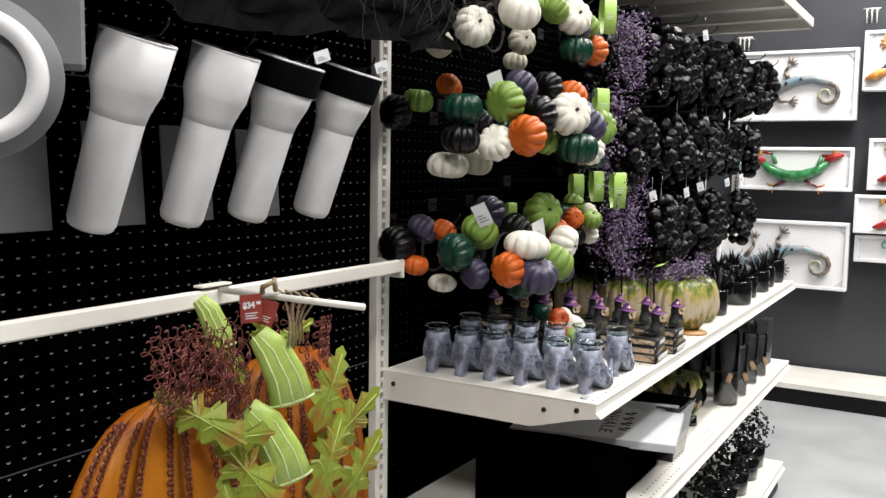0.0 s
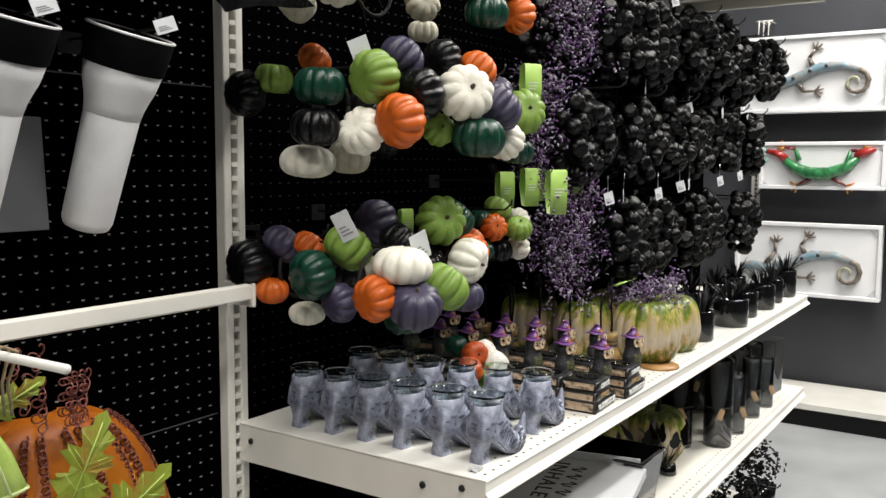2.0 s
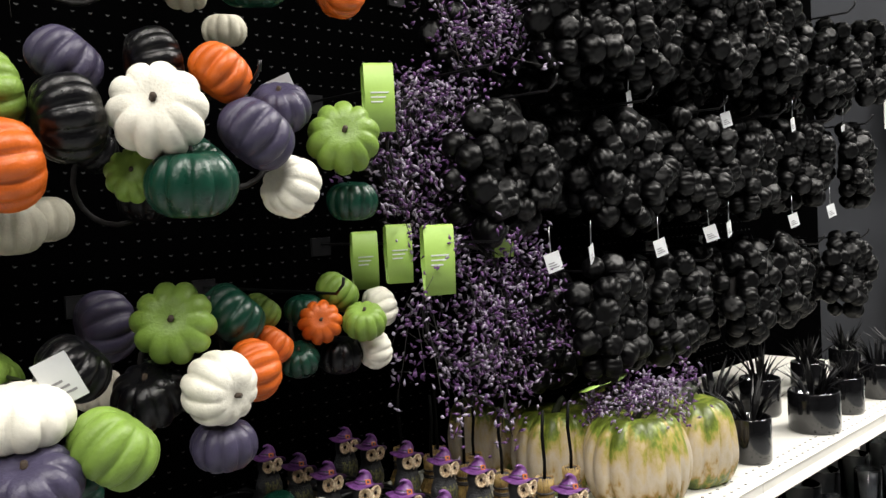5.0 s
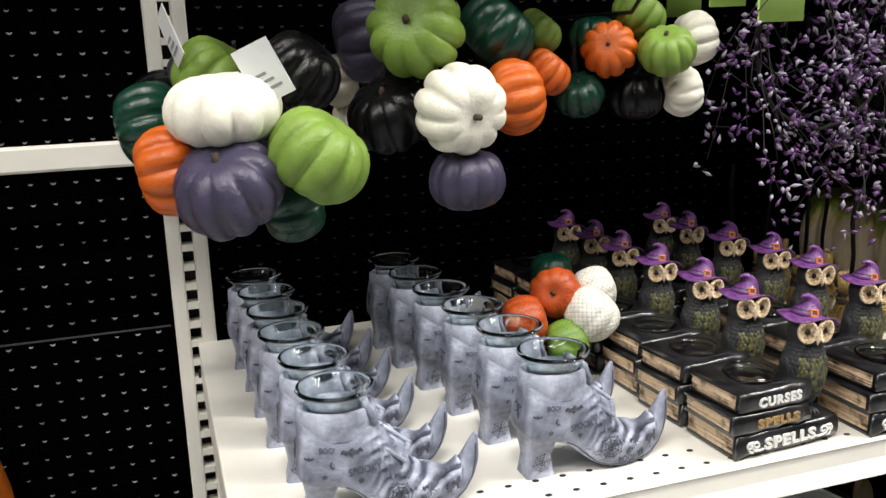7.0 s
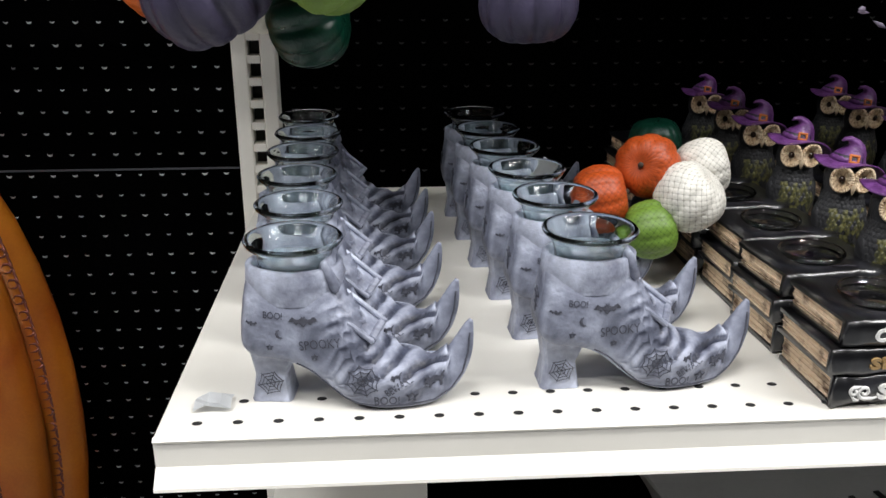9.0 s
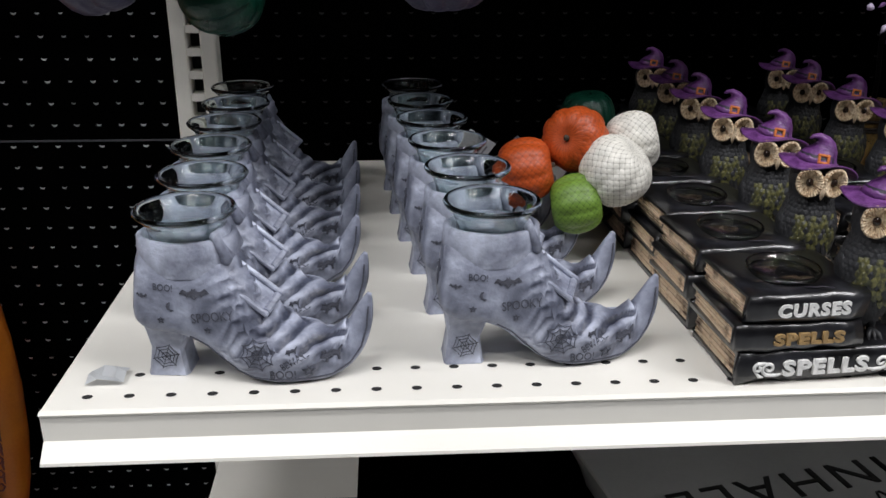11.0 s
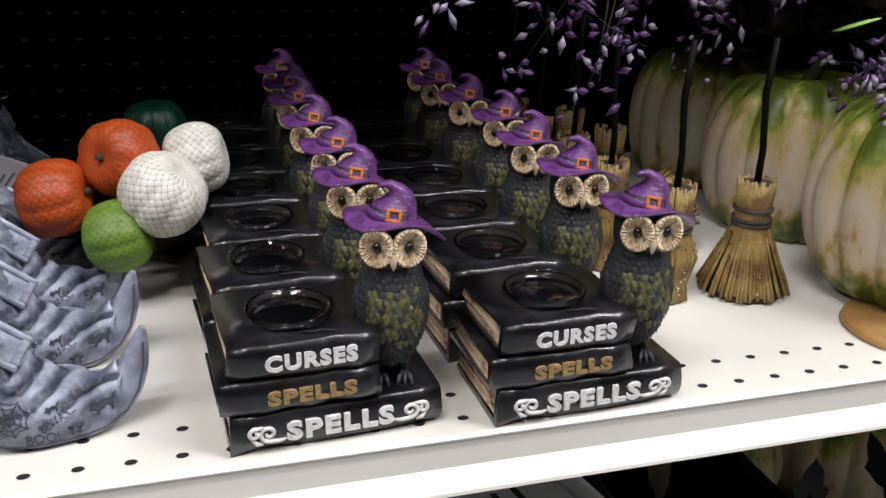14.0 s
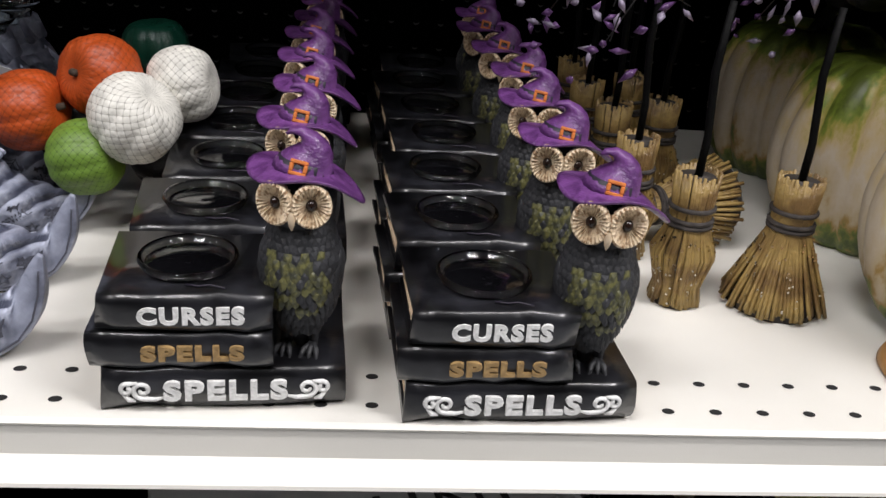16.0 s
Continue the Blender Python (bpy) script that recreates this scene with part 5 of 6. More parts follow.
berry_wreath(pose(-0.765, 2.675, SHELF + 0.172, 0, 75, 30), 9, 0.10, 60, 0.0, "berry_pick", "spray of purple berries lying on a ceramic pumpkin")
lf = thing("fabric_leaf", "green fabric leaves on the berry spray", "leaf", "", pose(-0.80, 2.60, SHELF + 0.19))
for a, dy in ((20, -0.03), (-25, 0.03), (70, 0.06)):
    bm = bmesh.new()
    add_poly(bm, [(0, 0), (0.010, 0.006), (0.024, 0.007), (0.038, 0), (0.024, -0.006), (0.010, -0.006)], 0.0008, pose(0, dy, 0, 15, -20, a))
    part("leaf", bm, M["tag_lime"], lf)

# ---- black pots with black plants ----
M["pot"] = mat("black_gloss_glaze", (0.006, 0.006, 0.007), 0.12, var=0.15, scale=20, bump=0.03, coat=0.5)
M["black_leaf"] = mat("black_leaf", (0.004, 0.004, 0.005), 0.42, var=0.2, scale=60, bump=0.1, spec=0.2)


def potted(x, y, r, h, seed, tall=0.09):
    rnd = random.Random(seed)
    t = thing("potted_plant", "spiky black artificial plant in a glossy black pot", "plant", "black potted plants", pose(x, y, SHELF))
    part("pot", lathe([(0.001, 0), (r * 0.92, 0), (r, 0.006), (r, h - 0.003), (r * 0.96, h), (r * 0.88, h - 0.002), (r * 0.86, h * 0.8), (0.001, h * 0.8)], 30), M["pot"], t)
    bm = bmesh.new()
    for i in range(26):
        a, lean = rnd.uniform(0, 6.28), rnd.uniform(0.1, 0.9)
        ln = tall * rnd.uniform(0.6, 1.1)
        w = rnd.uniform(0.003, 0.006)
        d = Vector((math.cos(a) * lean, math.sin(a) * lean, 1)).normalized()
        s = Vector((-math.sin(a), math.cos(a), 0))
        p0 = Vector((0.25 * r * math.cos(a), 0.25 * r * math.sin(a), h * 0.8))
        p1, p2 = p0 + d * ln * 0.5, p0 + d * ln * 0.95 + Vector((math.cos(a), math.sin(a), -0.3)) * ln * 0.25 * lean
        v = [bm.verts.new(q) for q in (p0 - s * w * 0.6, p0 + s * w * 0.6, p1 + s * w, p2, p1 - s * w, p1 + d.cross(s) * w * 0.5)]
        for f in ((0, 1, 5), (1, 2, 5), (2, 3, 5), (3, 4, 5), (4, 0, 5)):
            bm.faces.new([v[k] for k in f])
    part("foliage", bm, M["black_leaf"], t, "spiky black leaves", smooth=False)["kind"] = "stuff"


for i, (x, y, r, h, tall) in enumerate(((-0.705, 2.970, 0.037, 0.085, 0.11), (-0.700, 3.250, 0.052, 0.085, 0.10), (-0.705, 3.44, 0.038, 0.082, 0.08), (-0.700, 3.63, 0.042, 0.085, 0.10), (-0.705, 3.80, 0.036, 0.085, 0.10), (-0.700, 3.975, 0.038, 0.100, 0.11),
                                        (-0.83, 3.06, 0.045, 0.085, 0.11), (-0.85, 3.32, 0.045, 0.085, 0.11), (-0.84, 3.56, 0.04, 0.085, 0.1), (-0.84, 3.8, 0.04, 0.085, 0.1))):
    potted(x, y, r, h, 30 + i, tall)

# ---- paper scrap by the boots ----
t = thing("paper_scrap", "small crumpled white paper scrap on the shelf", "paper", "", pose(-0.672, 1.722, SHELF + 0.001))
bm = bmesh.new()
g = [[bm.verts.new((0.009 * i - 0.009, 0.008 * j - 0.012, 0.001 + 0.004 * ((i * 2 + j * 3) % 4) / 3)) for j in range(4)] for i in range(3)]
for i in range(2):
    for j in range(3):
        bm.faces.new((g[i][j], g[i + 1][j], g[i + 1][j + 1], g[i][j + 1]))
bmesh.ops.solidify(bm, geom=bm.faces[:], thickness=0.0004)
part("sheet", bm, M["tag_white"], t, smooth=False)

# ---- lower shelf ----
M["smoke"] = glass_mat("smoked_glass", (0.60, 0.62, 0.65), 0.05)
M["smoke_in"] = mat("dark_wax", (0.16, 0.163, 0.17), 0.35, var=0.2, scale=15, bump=0.1)
M["jute"] = mat("jute_twine", (0.34, 0.25, 0.15), 0.8, var=0.2, scale=150, bump=0.3)
M["kraft"] = mat("kraft_card", (0.50, 0.34, 0.19), 0.7, var=0.15, scale=40, bump=0.1)
M["plastic_grey"] = mat("grey_card", (0.16, 0.165, 0.175), 0.6, var=0.1, scale=10, bump=0.03)
M["board"] = mat("grey_white_board", (0.55, 0.56, 0.58), 0.5, var=0.06, scale=8, bump=0.03)
M["ink"] = mat("black_print", (0.02, 0.02, 0.022), 0.6, var=0.1, bump=0)


def vase(x, y, h, r, turn, tag=True):
    t = thing("smoked_glass_vase", "tall smoked glass cylinder vase with a kraft tag", "vase", "smoked glass vases", pose(x, y, LOW, 0, 0, turn))
    part("cylinder", lathe([(0.001, 0), (r * 0.96, 0), (r, 0.004), (r, h), (r * 0.95, h + 0.001), (r * 0.93, h - 0.002), (r * 0.93, 0.010), (0.001, 0.010)], 28), M["smoke"], t)
    part("lining", lathe([(0.001, 0.012), (r * 0.90, 0.012), (r * 0.90, h * 0.93), (0.001, h * 0.93)], 24), M["smoke_in"], t, "dark inner sleeve")
    part("cord", lathe([(r + 0.0002, h * 0.46), (r + 0.0018, h * 0.46 + 0.001), (r + 0.0002, h * 0.46 + 0.003)], 24), M["twine"], t, "twine round the vase")
    if tag:
        tg = box(-0.0005, 0.0005, -0.0085, 0.0085, -0.034, -0.004)
        add_poly(tg, [(-0.0085, -0.004), (0.0085, -0.004), (0.004, 0.001), (-0.004, 0.001)], 0.001, Matrix.Translation((-0.0005, 0, 0)) @ FACE_X)
        part("tag", tg, M["kraft"], t, "kraft paper tag", m=Matrix.Translation((r + 0.004, 0.004, h * 0.46)) @ pose(0, 0, 0, 24 if turn % 2 else -18, 6, 0), smooth=False)
        part("tag_string", tube([(r + 0.002, -0.004, h * 0.46 + 0.002), (r + 0.005, 0.0, h * 0.46 + 0.006), (r + 0.004, 0.004, h * 0.46 - 0.002)], 0.0008, 5), M["jute"], t, "jute string bow")


for i, (x, y, h, r) in enumerate(((-0.80, 3.10, 0.27, 0.040), (-0.705, 3.175, 0.26, 0.042), (-0.695, 3.33, 0.19, 0.030), (-0.755, 3.42, 0.22, 0.036), (-0.700, 3.54, 0.20, 0.030), (-0.76, 3.62, 0.21, 0.036), (-0.695, 3.70, 0.17, 0.029), (-0.76, 3.80, 0.20, 0.032), (-0.88, 3.25, 0.26, 0.04), (-0.88, 3.5, 0.24, 0.04))):
    vase(x, y, h, r, -75 + 13 * (i % 4))
for i, (x, y) in enumerate(((-0.86, 3.68), (-0.72, 3.92), (-0.82, 3.94))):
    t = thing("display_box", "dark picture box with a black crow shape", "box", "display boxes", pose(x, y, LOW, 0, 0, -8))
    part("box_body", box(-0.02, 0.02, -0.045, 0.045, 0, 0.20, 0.002), M["plastic_grey"], t, smooth=False)
    bm = bmesh.new()
    add_poly(bm, [(-0.043, 0.10), (-0.02, 0.07), (0.0, 0.05), (0.03, 0.08), (0.043, 0.12), (0.043, 0.198), (-0.043, 0.198)], 0.004, Matrix.Translation((0.019, 0, 0)) @ FACE_X)
    part("crow_shape", bm, M["ink"], t, "black cut-out shape", smooth=False)

# added black box: stands for the shade under the main shelf, carries the sign
t = thing("dark_fill_box", "added black box filling the shaded space on the lower shelf", "box", "", pose(-0.86, 2.27, LOW))
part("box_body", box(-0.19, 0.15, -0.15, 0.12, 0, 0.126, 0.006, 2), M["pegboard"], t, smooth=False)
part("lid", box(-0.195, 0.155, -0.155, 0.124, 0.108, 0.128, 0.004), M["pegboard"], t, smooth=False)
t = thing("wall_sign", "grey white sign board with black lettering lying flat", "sign", "", pose(-0.832, 2.244, LOW + 0.129, 0, 0, 12))
part("board", box(-0.215, 0.215, -0.155, 0.155, 0, 0.022, 0.002), M["board"], t, smooth=False)
FLAT = Matrix(((0, 1, 0, 0), (-1, 0, 0, 0), (0, 0, 1, 0), (0, 0, 0, 1)))
part("lettering", text_mesh("INHALE", 0.034, 0.222, 0.001, M["ink"], 0.0, 0.0, 1.2), None, t, "black capital letters", Matrix.Translation((0.014, 0.004, 0.0226)) @ FLAT, smooth=False)
bm = bmesh.new()
for k in range(4):
    add_tube(bm, [(0.075 + 0.016 * math.sin(a * 2.1), 0.10 - 0.05 * k - 0.014 * a / 1.6, 0.0226) for a in [0.3 * i for i in range(12)]], 0.0014, 4)
part("script", bm, M["ink"], t, "black script strokes")
part("edge_fold", box(-0.20, 0.20, 0.156, 0.161, 0.0, 0.040), M["tag_white"], t, "pale bent card edge", smooth=False)
# added black cover so the pale shelf plate reads as shaded
t = thing("dark_fill_tray", "added flat black sheet with rim, darkening the lower shelf as shade", "tray", "", pose(-0.81, 1.785, LOW))
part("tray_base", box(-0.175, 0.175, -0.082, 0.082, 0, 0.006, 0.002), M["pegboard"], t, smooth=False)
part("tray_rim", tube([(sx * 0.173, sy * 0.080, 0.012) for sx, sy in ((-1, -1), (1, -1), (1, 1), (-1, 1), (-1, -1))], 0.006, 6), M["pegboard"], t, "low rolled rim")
# another added black filler, for the dark beside the upright
t = thing("dark_fill_box", "added black lidded box for the shade by the upright", "box", "", pose(-0.84, 1.975, LOW))
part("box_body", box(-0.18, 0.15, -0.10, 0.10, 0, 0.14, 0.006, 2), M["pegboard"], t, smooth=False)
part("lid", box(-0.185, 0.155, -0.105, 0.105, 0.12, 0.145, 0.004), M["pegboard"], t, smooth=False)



def black_bin(x, y, w, h):
    t = thing("black_bin", "glossy black plastic bin with a rolled rim on the lower shelf", "bin", "black bins", pose(x, y, LOW))
    bm = bmesh.new()
    rings = [[bm.verts.new((sx * 0.15 * k, sy * w / 2 * k, z)) for sx, sy in ((-1, -1), (1, -1), (1, 1), (-1, 1))] for k, z in ((0.86, 0), (1.0, h), (0.95, h), (0.82, 0.006))]
    for a, b in zip(rings, rings[1:]):
        for i in range(4):
            bm.faces.new((a[i], a[(i + 1) % 4], b[(i + 1) % 4], b[i]))
    bm.faces.new(rings[0][::-1])
    bm.faces.new(rings[-1])
    part("tub", bm, M["pot"], t, smooth=False)
    part("rim", tube([(sx * 0.152, sy * (w / 2 + 0.002), h) for sx, sy in ((-1, -1), (1, -1), (1, 1), (-1, 1), (-1, -1))], 0.004, 6), M["pot"], t, "rolled rim")


for x, y, w, h in ((-0.81, 2.50, 0.14, 0.16),):
    black_bin(x, y, w, h)


def black_sprig(x, y, seed):
    rnd = random.Random(seed)
    t = thing("black_leaf_sprig", "black artificial leaf sprig in front of the pumpkins", "plant", "black sprigs", pose(x, y, LOW))
    part("base", lathe([(0.001, 0), (0.022, 0), (0.024, 0.004), (0.020, 0.03), (0.001, 0.03)], 18), M["pot"], t)
    for k in range(8):
        a, ln = rnd.uniform(0, 6.28), rnd.uniform(0.03, 0.10)
        tip = Vector((0.05 * math.cos(a), 0.06 * math.sin(a), 0.03 + ln))
        part("stalk", tube([(0, 0, 0.03), tip * 0.55 + Vector((0, 0, 0.01)), tip], 0.0012, 5), M["black_leaf"], t)
        bm = bmesh.new()
        add_poly(bm, [(0, 0), (0.012, 0.010), (0.016, 0.026), (0.010, 0.030), (0.008, 0.046), (0, 0.058), (-0.008, 0.046), (-0.012, 0.032), (-0.018, 0.026), (-0.011, 0.010)], 0.0008, Matrix.Translation(tip) @ pose(0, 0, 0, rnd.uniform(30, 100), 0, math.degrees(a) - 90) @ pose(0, -0.02, 0))
        part("leaf", bm, M["black_leaf"], t, smooth=False)


for i, (x, y) in enumerate(((-0.755, 2.62), (-0.76, 2.72), (-0.74, 2.84))):
    black_sprig(x, y, 90 + i)

# ---- base deck: black bushy picks and boxes added for the shade ----
def bush(x, y, z, r, h, seed):
    rnd = random.Random(seed)
    t = thing("black_bush", "bushy black artificial plant on the base deck", "plant", "black bushes", pose(x, y, z))
    part("pot", lathe([(0.001, 0), (r * 0.6, 0), (r * 0.7, h * 0.35), (0.001, h * 0.35)], 20), M["pot"], t)
    vs, fs = [], []
    for i in range(150):
        d = Vector((rnd.gauss(0, 1), rnd.gauss(0, 1), rnd.gauss(0.2, 1))).normalized()
        c = Vector((0, 0, h * 0.62)) + Vector((d.x * r, d.y * r, d.z * h * 0.38)) * rnd.uniform(0.5, 1.05)
        o = d.orthogonal().normalized() * rnd.uniform(0.006, 0.012)
        q = d.cross(o).normalized() * rnd.uniform(0.006, 0.012)
        k = len(vs)
        vs += [tuple(c - o), tuple(c + q + d * 0.006), tuple(c + o), tuple(c - q + d * 0.008)]
        fs += [(k, k + 1, k + 2), (k, k + 2, k + 3)]
    part("foliage", raw("foliage", vs, fs, M["black_leaf"]), None, t)["kind"] = "stuff"


for i, (x, y, h) in enumerate(((-0.74, 3.15, 0.24), (-0.74, 3.35, 0.26), (-0.74, 3.55, 0.25), (-0.74, 3.75, 0.27), (-0.75, 3.93, 0.26), (-0.74, 2.95, 0.25), (-0.78, 2.7, 0.27), (-0.78, 2.45, 0.26))):
    bush(x, y, DECK, 0.085, h, 60 + i)
# added black blocks in place of the deep shade above the deck
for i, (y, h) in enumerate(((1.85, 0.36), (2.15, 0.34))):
    t = thing("dark_fill_tote", "added tall black box filling the shade over the base deck", "box", "black totes", pose(-0.86, y, DECK))
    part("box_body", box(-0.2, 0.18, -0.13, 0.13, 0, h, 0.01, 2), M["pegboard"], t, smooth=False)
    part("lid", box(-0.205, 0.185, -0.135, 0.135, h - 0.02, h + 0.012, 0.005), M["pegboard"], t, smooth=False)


# ---- first bay: torch shaped decorations ----
M["plastic_white"] = mat("grey_white_plastic", (0.77, 0.77, 0.78), 0.45, var=0.08, scale=10, bump=0.03)
M["plastic_cup"] = mat("soft_grey_white_plastic", (0.70, 0.70, 0.71), 0.5, var=0.08, scale=10, bump=0.03)
M["black_fabric"] = mat("black_fabric", (0.0035, 0.0035, 0.004), 0.85, var=0.2, scale=60, bump=0.3, spec=0.06)


def torch(y, cuff):
    lo, hi = Vector((-1.105, y, EYE - 0.104)), Vector((-1.020, y + 0.024, EYE + 0.170))
    t = thing("torch_decoration", "white plastic torch-shaped hanging decoration" + (" with black cuff" if cuff else ""), "decoration", "hanging torches", Matrix.Translation(lo) @ (hi - lo).to_track_quat("Z", "Y").to_matrix().to_4x4())
    ln = (hi - lo).length
    top = 0.240 if cuff else ln
    part("tube", lathe([(0.001, 0), (0.026, 0.0), (0.0325, 0.003), (0.0355, 0.012), (0.0370, 0.090), (0.0388, 0.168), (0.0380, 0.1695), (0.001, 0.1695)], 40), M["plastic_white"], t)
    part("cup", lathe([(0.0372, 0.1685), (0.0391, 0.1690), (0.0412, 0.184), (0.0460, 0.201), (0.0500, 0.213), (0.0508, 0.217), (0.0545, top), (0.050, top), (0.046, top - 0.02), (0.040, 0.18), (0.0372, 0.1705)], 40), M["plastic_cup"], t, "flared grey-white cup")
    part("tube_rim", lathe([(0.0538, top - 0.003), (0.0552, top - 0.0015), (0.0552, top), (0.0538, top + 0.001), (0.052, top - 0.001)], 36), M["plastic_white"], t, "rounded plastic rim")
    part("end_cap", lathe([(0.001, -0.002), (0.024, -0.002), (0.030, 0.0005), (0.024, 0.002), (0.001, 0.002)], 36), M["plastic_white"], t, "closed end cap")
    if cuff:
        part("cuff", lathe([(0.0545, 0.237), (0.0565, 0.239), (0.0605, ln - 0.004), (0.060, ln), (0.057, ln - 0.003), (0.05, 0.242)], 36), M["black_fabric"], t, "black cuff")
        part("cuff_edge", lathe([(0.0600, ln - 0.002), (0.0618, ln), (0.0600, ln + 0.002), (0.0585, ln)], 36), M["plastic_white"], t, "thin white edge")
    c = thing("backing_card", "grey backing card behind a hanging torch", "card", "backing cards", pose(-1.165, y - 0.075, EYE - 0.11, 0, -4, 0))
    part("card", box(-0.002, 0.002, -0.055, 0.055, 0.0, 0.165, 0.001), M["plastic_grey"], c, smooth=False)
    part("hanger", tube([(-0.03, 0, 0.15), (0.02, 0, 0.155), (0.03, 0, 0.17)], 0.002, 5), M["chrome"], c)
    peg_hook(-1.0, y + 0.045, EYE + 0.175)
    if cuff:
        g = thing("price_label", "small white price label hung from a wire hook", "label", "price labels", pose(-0.96, y + 0.03, EYE + 0.185, 20, 0, -20))
        price_tag(pose(0, 0, 0), g, 0.03, 0.02)


for y, cuff in ((1.335, True), (1.158, True), (1.006, False), (0.834, False)):
    torch(y, cuff)
t = thing("round_lamp", "round grey hanging lamp with a white ring", "lamp", "", Matrix.Translation((-0.93, 0.56, EYE + 0.085)) @ pose(0, 0, 0, 0, 0, -38) @ Matrix.Diagonal((0.86, 0.86, 0.86, 1)))
part("grey_disc", lathe([(0.001, -0.03), (0.102, -0.03), (0.106, -0.01), (0.104, 0.0), (0.001, 0.001)], 48, m=pose(0, 0, 0, 0, 90, 0)), M["plastic_grey"], t)
part("white_ring", lathe([(0.062, 0.0), (0.062, 0.012), (0.084, 0.014), (0.088, 0.0)], 48, m=pose(0, 0, 0, 0, 90, 0)), M["plastic_white"], t, "white ring")
peg_hook(-0.97, 0.60, EYE + 0.20)
part("back_box", box(-0.10, -0.035, -0.03, 0.13, 0.02, 0.16, 0.004), M["plastic_grey"], t, "grey box housing", smooth=False)
# black cloth and wispy fibre draped over the torches
M["hair"] = mat("grey_fibre", (0.11, 0.105, 0.095), 0.8, var=0.2, bump=0)
t = thing("draped_cloth", "ragged black cloth draped above the hanging torches", "cloth", "", pose(-1.02, 1.18, EYE + 0.20))
bm = bmesh.new()
grid = []
for i in range(61):
    y = -0.62 + 1.12 * i / 60
    hem = 0.012 + 0.016 * math.sin(9 * y) + 0.014 * noise.noise(Vector((y * 14, 0, 3)))
    if y > 0.30:
        hem += 0.05 * (y - 0.30) / 0.2
    grid.append([bm.verts.new((0.05 + 0.03 * math.sin(31 * y + 2 * k) * (1 - k / 9) - 0.012 * k + 0.02 * noise.noise(Vector((y * 6, k * 0.5, 1))), y, hem + (0.30 - hem) * k / 8)) for k in range(9)])
for a, b in zip(grid, grid[1:]):
    for k in range(8):
        bm.faces.new((a[k], b[k], b[k + 1], a[k + 1]))
bmesh.ops.solidify(bm, geom=bm.faces[:], thickness=0.002)
part("drape", bm, M["black_fabric"], t)
rnd = random.Random(31)
bm = bmesh.new()
for i in range(170):
    p = Vector((0.085 + rnd.uniform(-0.02, 0.06), rnd.uniform(0.22, 0.58) if i > 60 else rnd.uniform(0.0, 0.4), rnd.uniform(0.15, 0.26)))
    pts = [p]
    d = Vector((rnd.uniform(-0.1, 0.2), rnd.uniform(-1.2, 0.3), rnd.uniform(-0.4, 0.05)))
    for k in range(5):
        d += Vector((rnd.uniform(-0.3, 0.3), rnd.uniform(-0.35, 0.25), rnd.uniform(-0.35, 0.2)))
        p = p + d.normalized() * 0.034
        pts.append(p)
    add_tube(bm, pts, 0.00028, 3)
part("fibre_mass", bm, M["hair"], t, "wispy grey fibres")["kind"] = "stuff"

# ---- metal pumpkin decoration on the rail ----
M["metal_orange"] = mat("orange_painted_metal", (0.74, 0.27, 0.014), 0.42, var=0.15, scale=7, bump=0.15, color2=(0.50, 0.115, 0.008), coat=0.1)
M["metal_green"] = mat("lime_painted_metal", (0.42, 0.57, 0.125), 0.40, var=0.12, scale=25, bump=0.1)
M["metal_stripe"] = mat("pale_green_stripe", (0.62, 0.72, 0.33), 0.45, var=0.1, scale=40, bump=0.1)
M["metal_leaf"] = mat("leaf_lime_paint", (0.40, 0.49, 0.070), 0.42, var=0.15, scale=24, bump=0.1, color2=(0.46, 0.27, 0.05), lo=0.36, hi=0.52)
M["copper"] = mat("rusty_copper_wire", (0.23, 0.070, 0.055), 0.4, metal=0.5, var=0.2, scale=80, bump=0)
M["tag_red"] = mat("red_price_card", (0.25, 0.035, 0.024), 0.5, var=0.06, bump=0)
PX = -1.08
t = thing("metal_pumpkin_decoration", "layered orange metal pumpkin decoration with leaves and wire curls", "decoration", "", pose(PX, 1.13, EYE - 0.70))


def curl_row(bm, pts, r=0.008):
    """Wire that runs along points with a loop at each."""
    for a, b in zip(pts, pts[1:]):
        a, b = Vector(a), Vector(b)
        out = [a, (a + b) / 2 + Vector((0.004, 0, 0.003)), b]
        for k in range(7):
            an = 2 * math.pi * k / 6
            out.append(b + Vector((0.003, -r + r * math.cos(an), -r * math.sin(an))))
        add_tube(bm, out, 0.0015, 4)


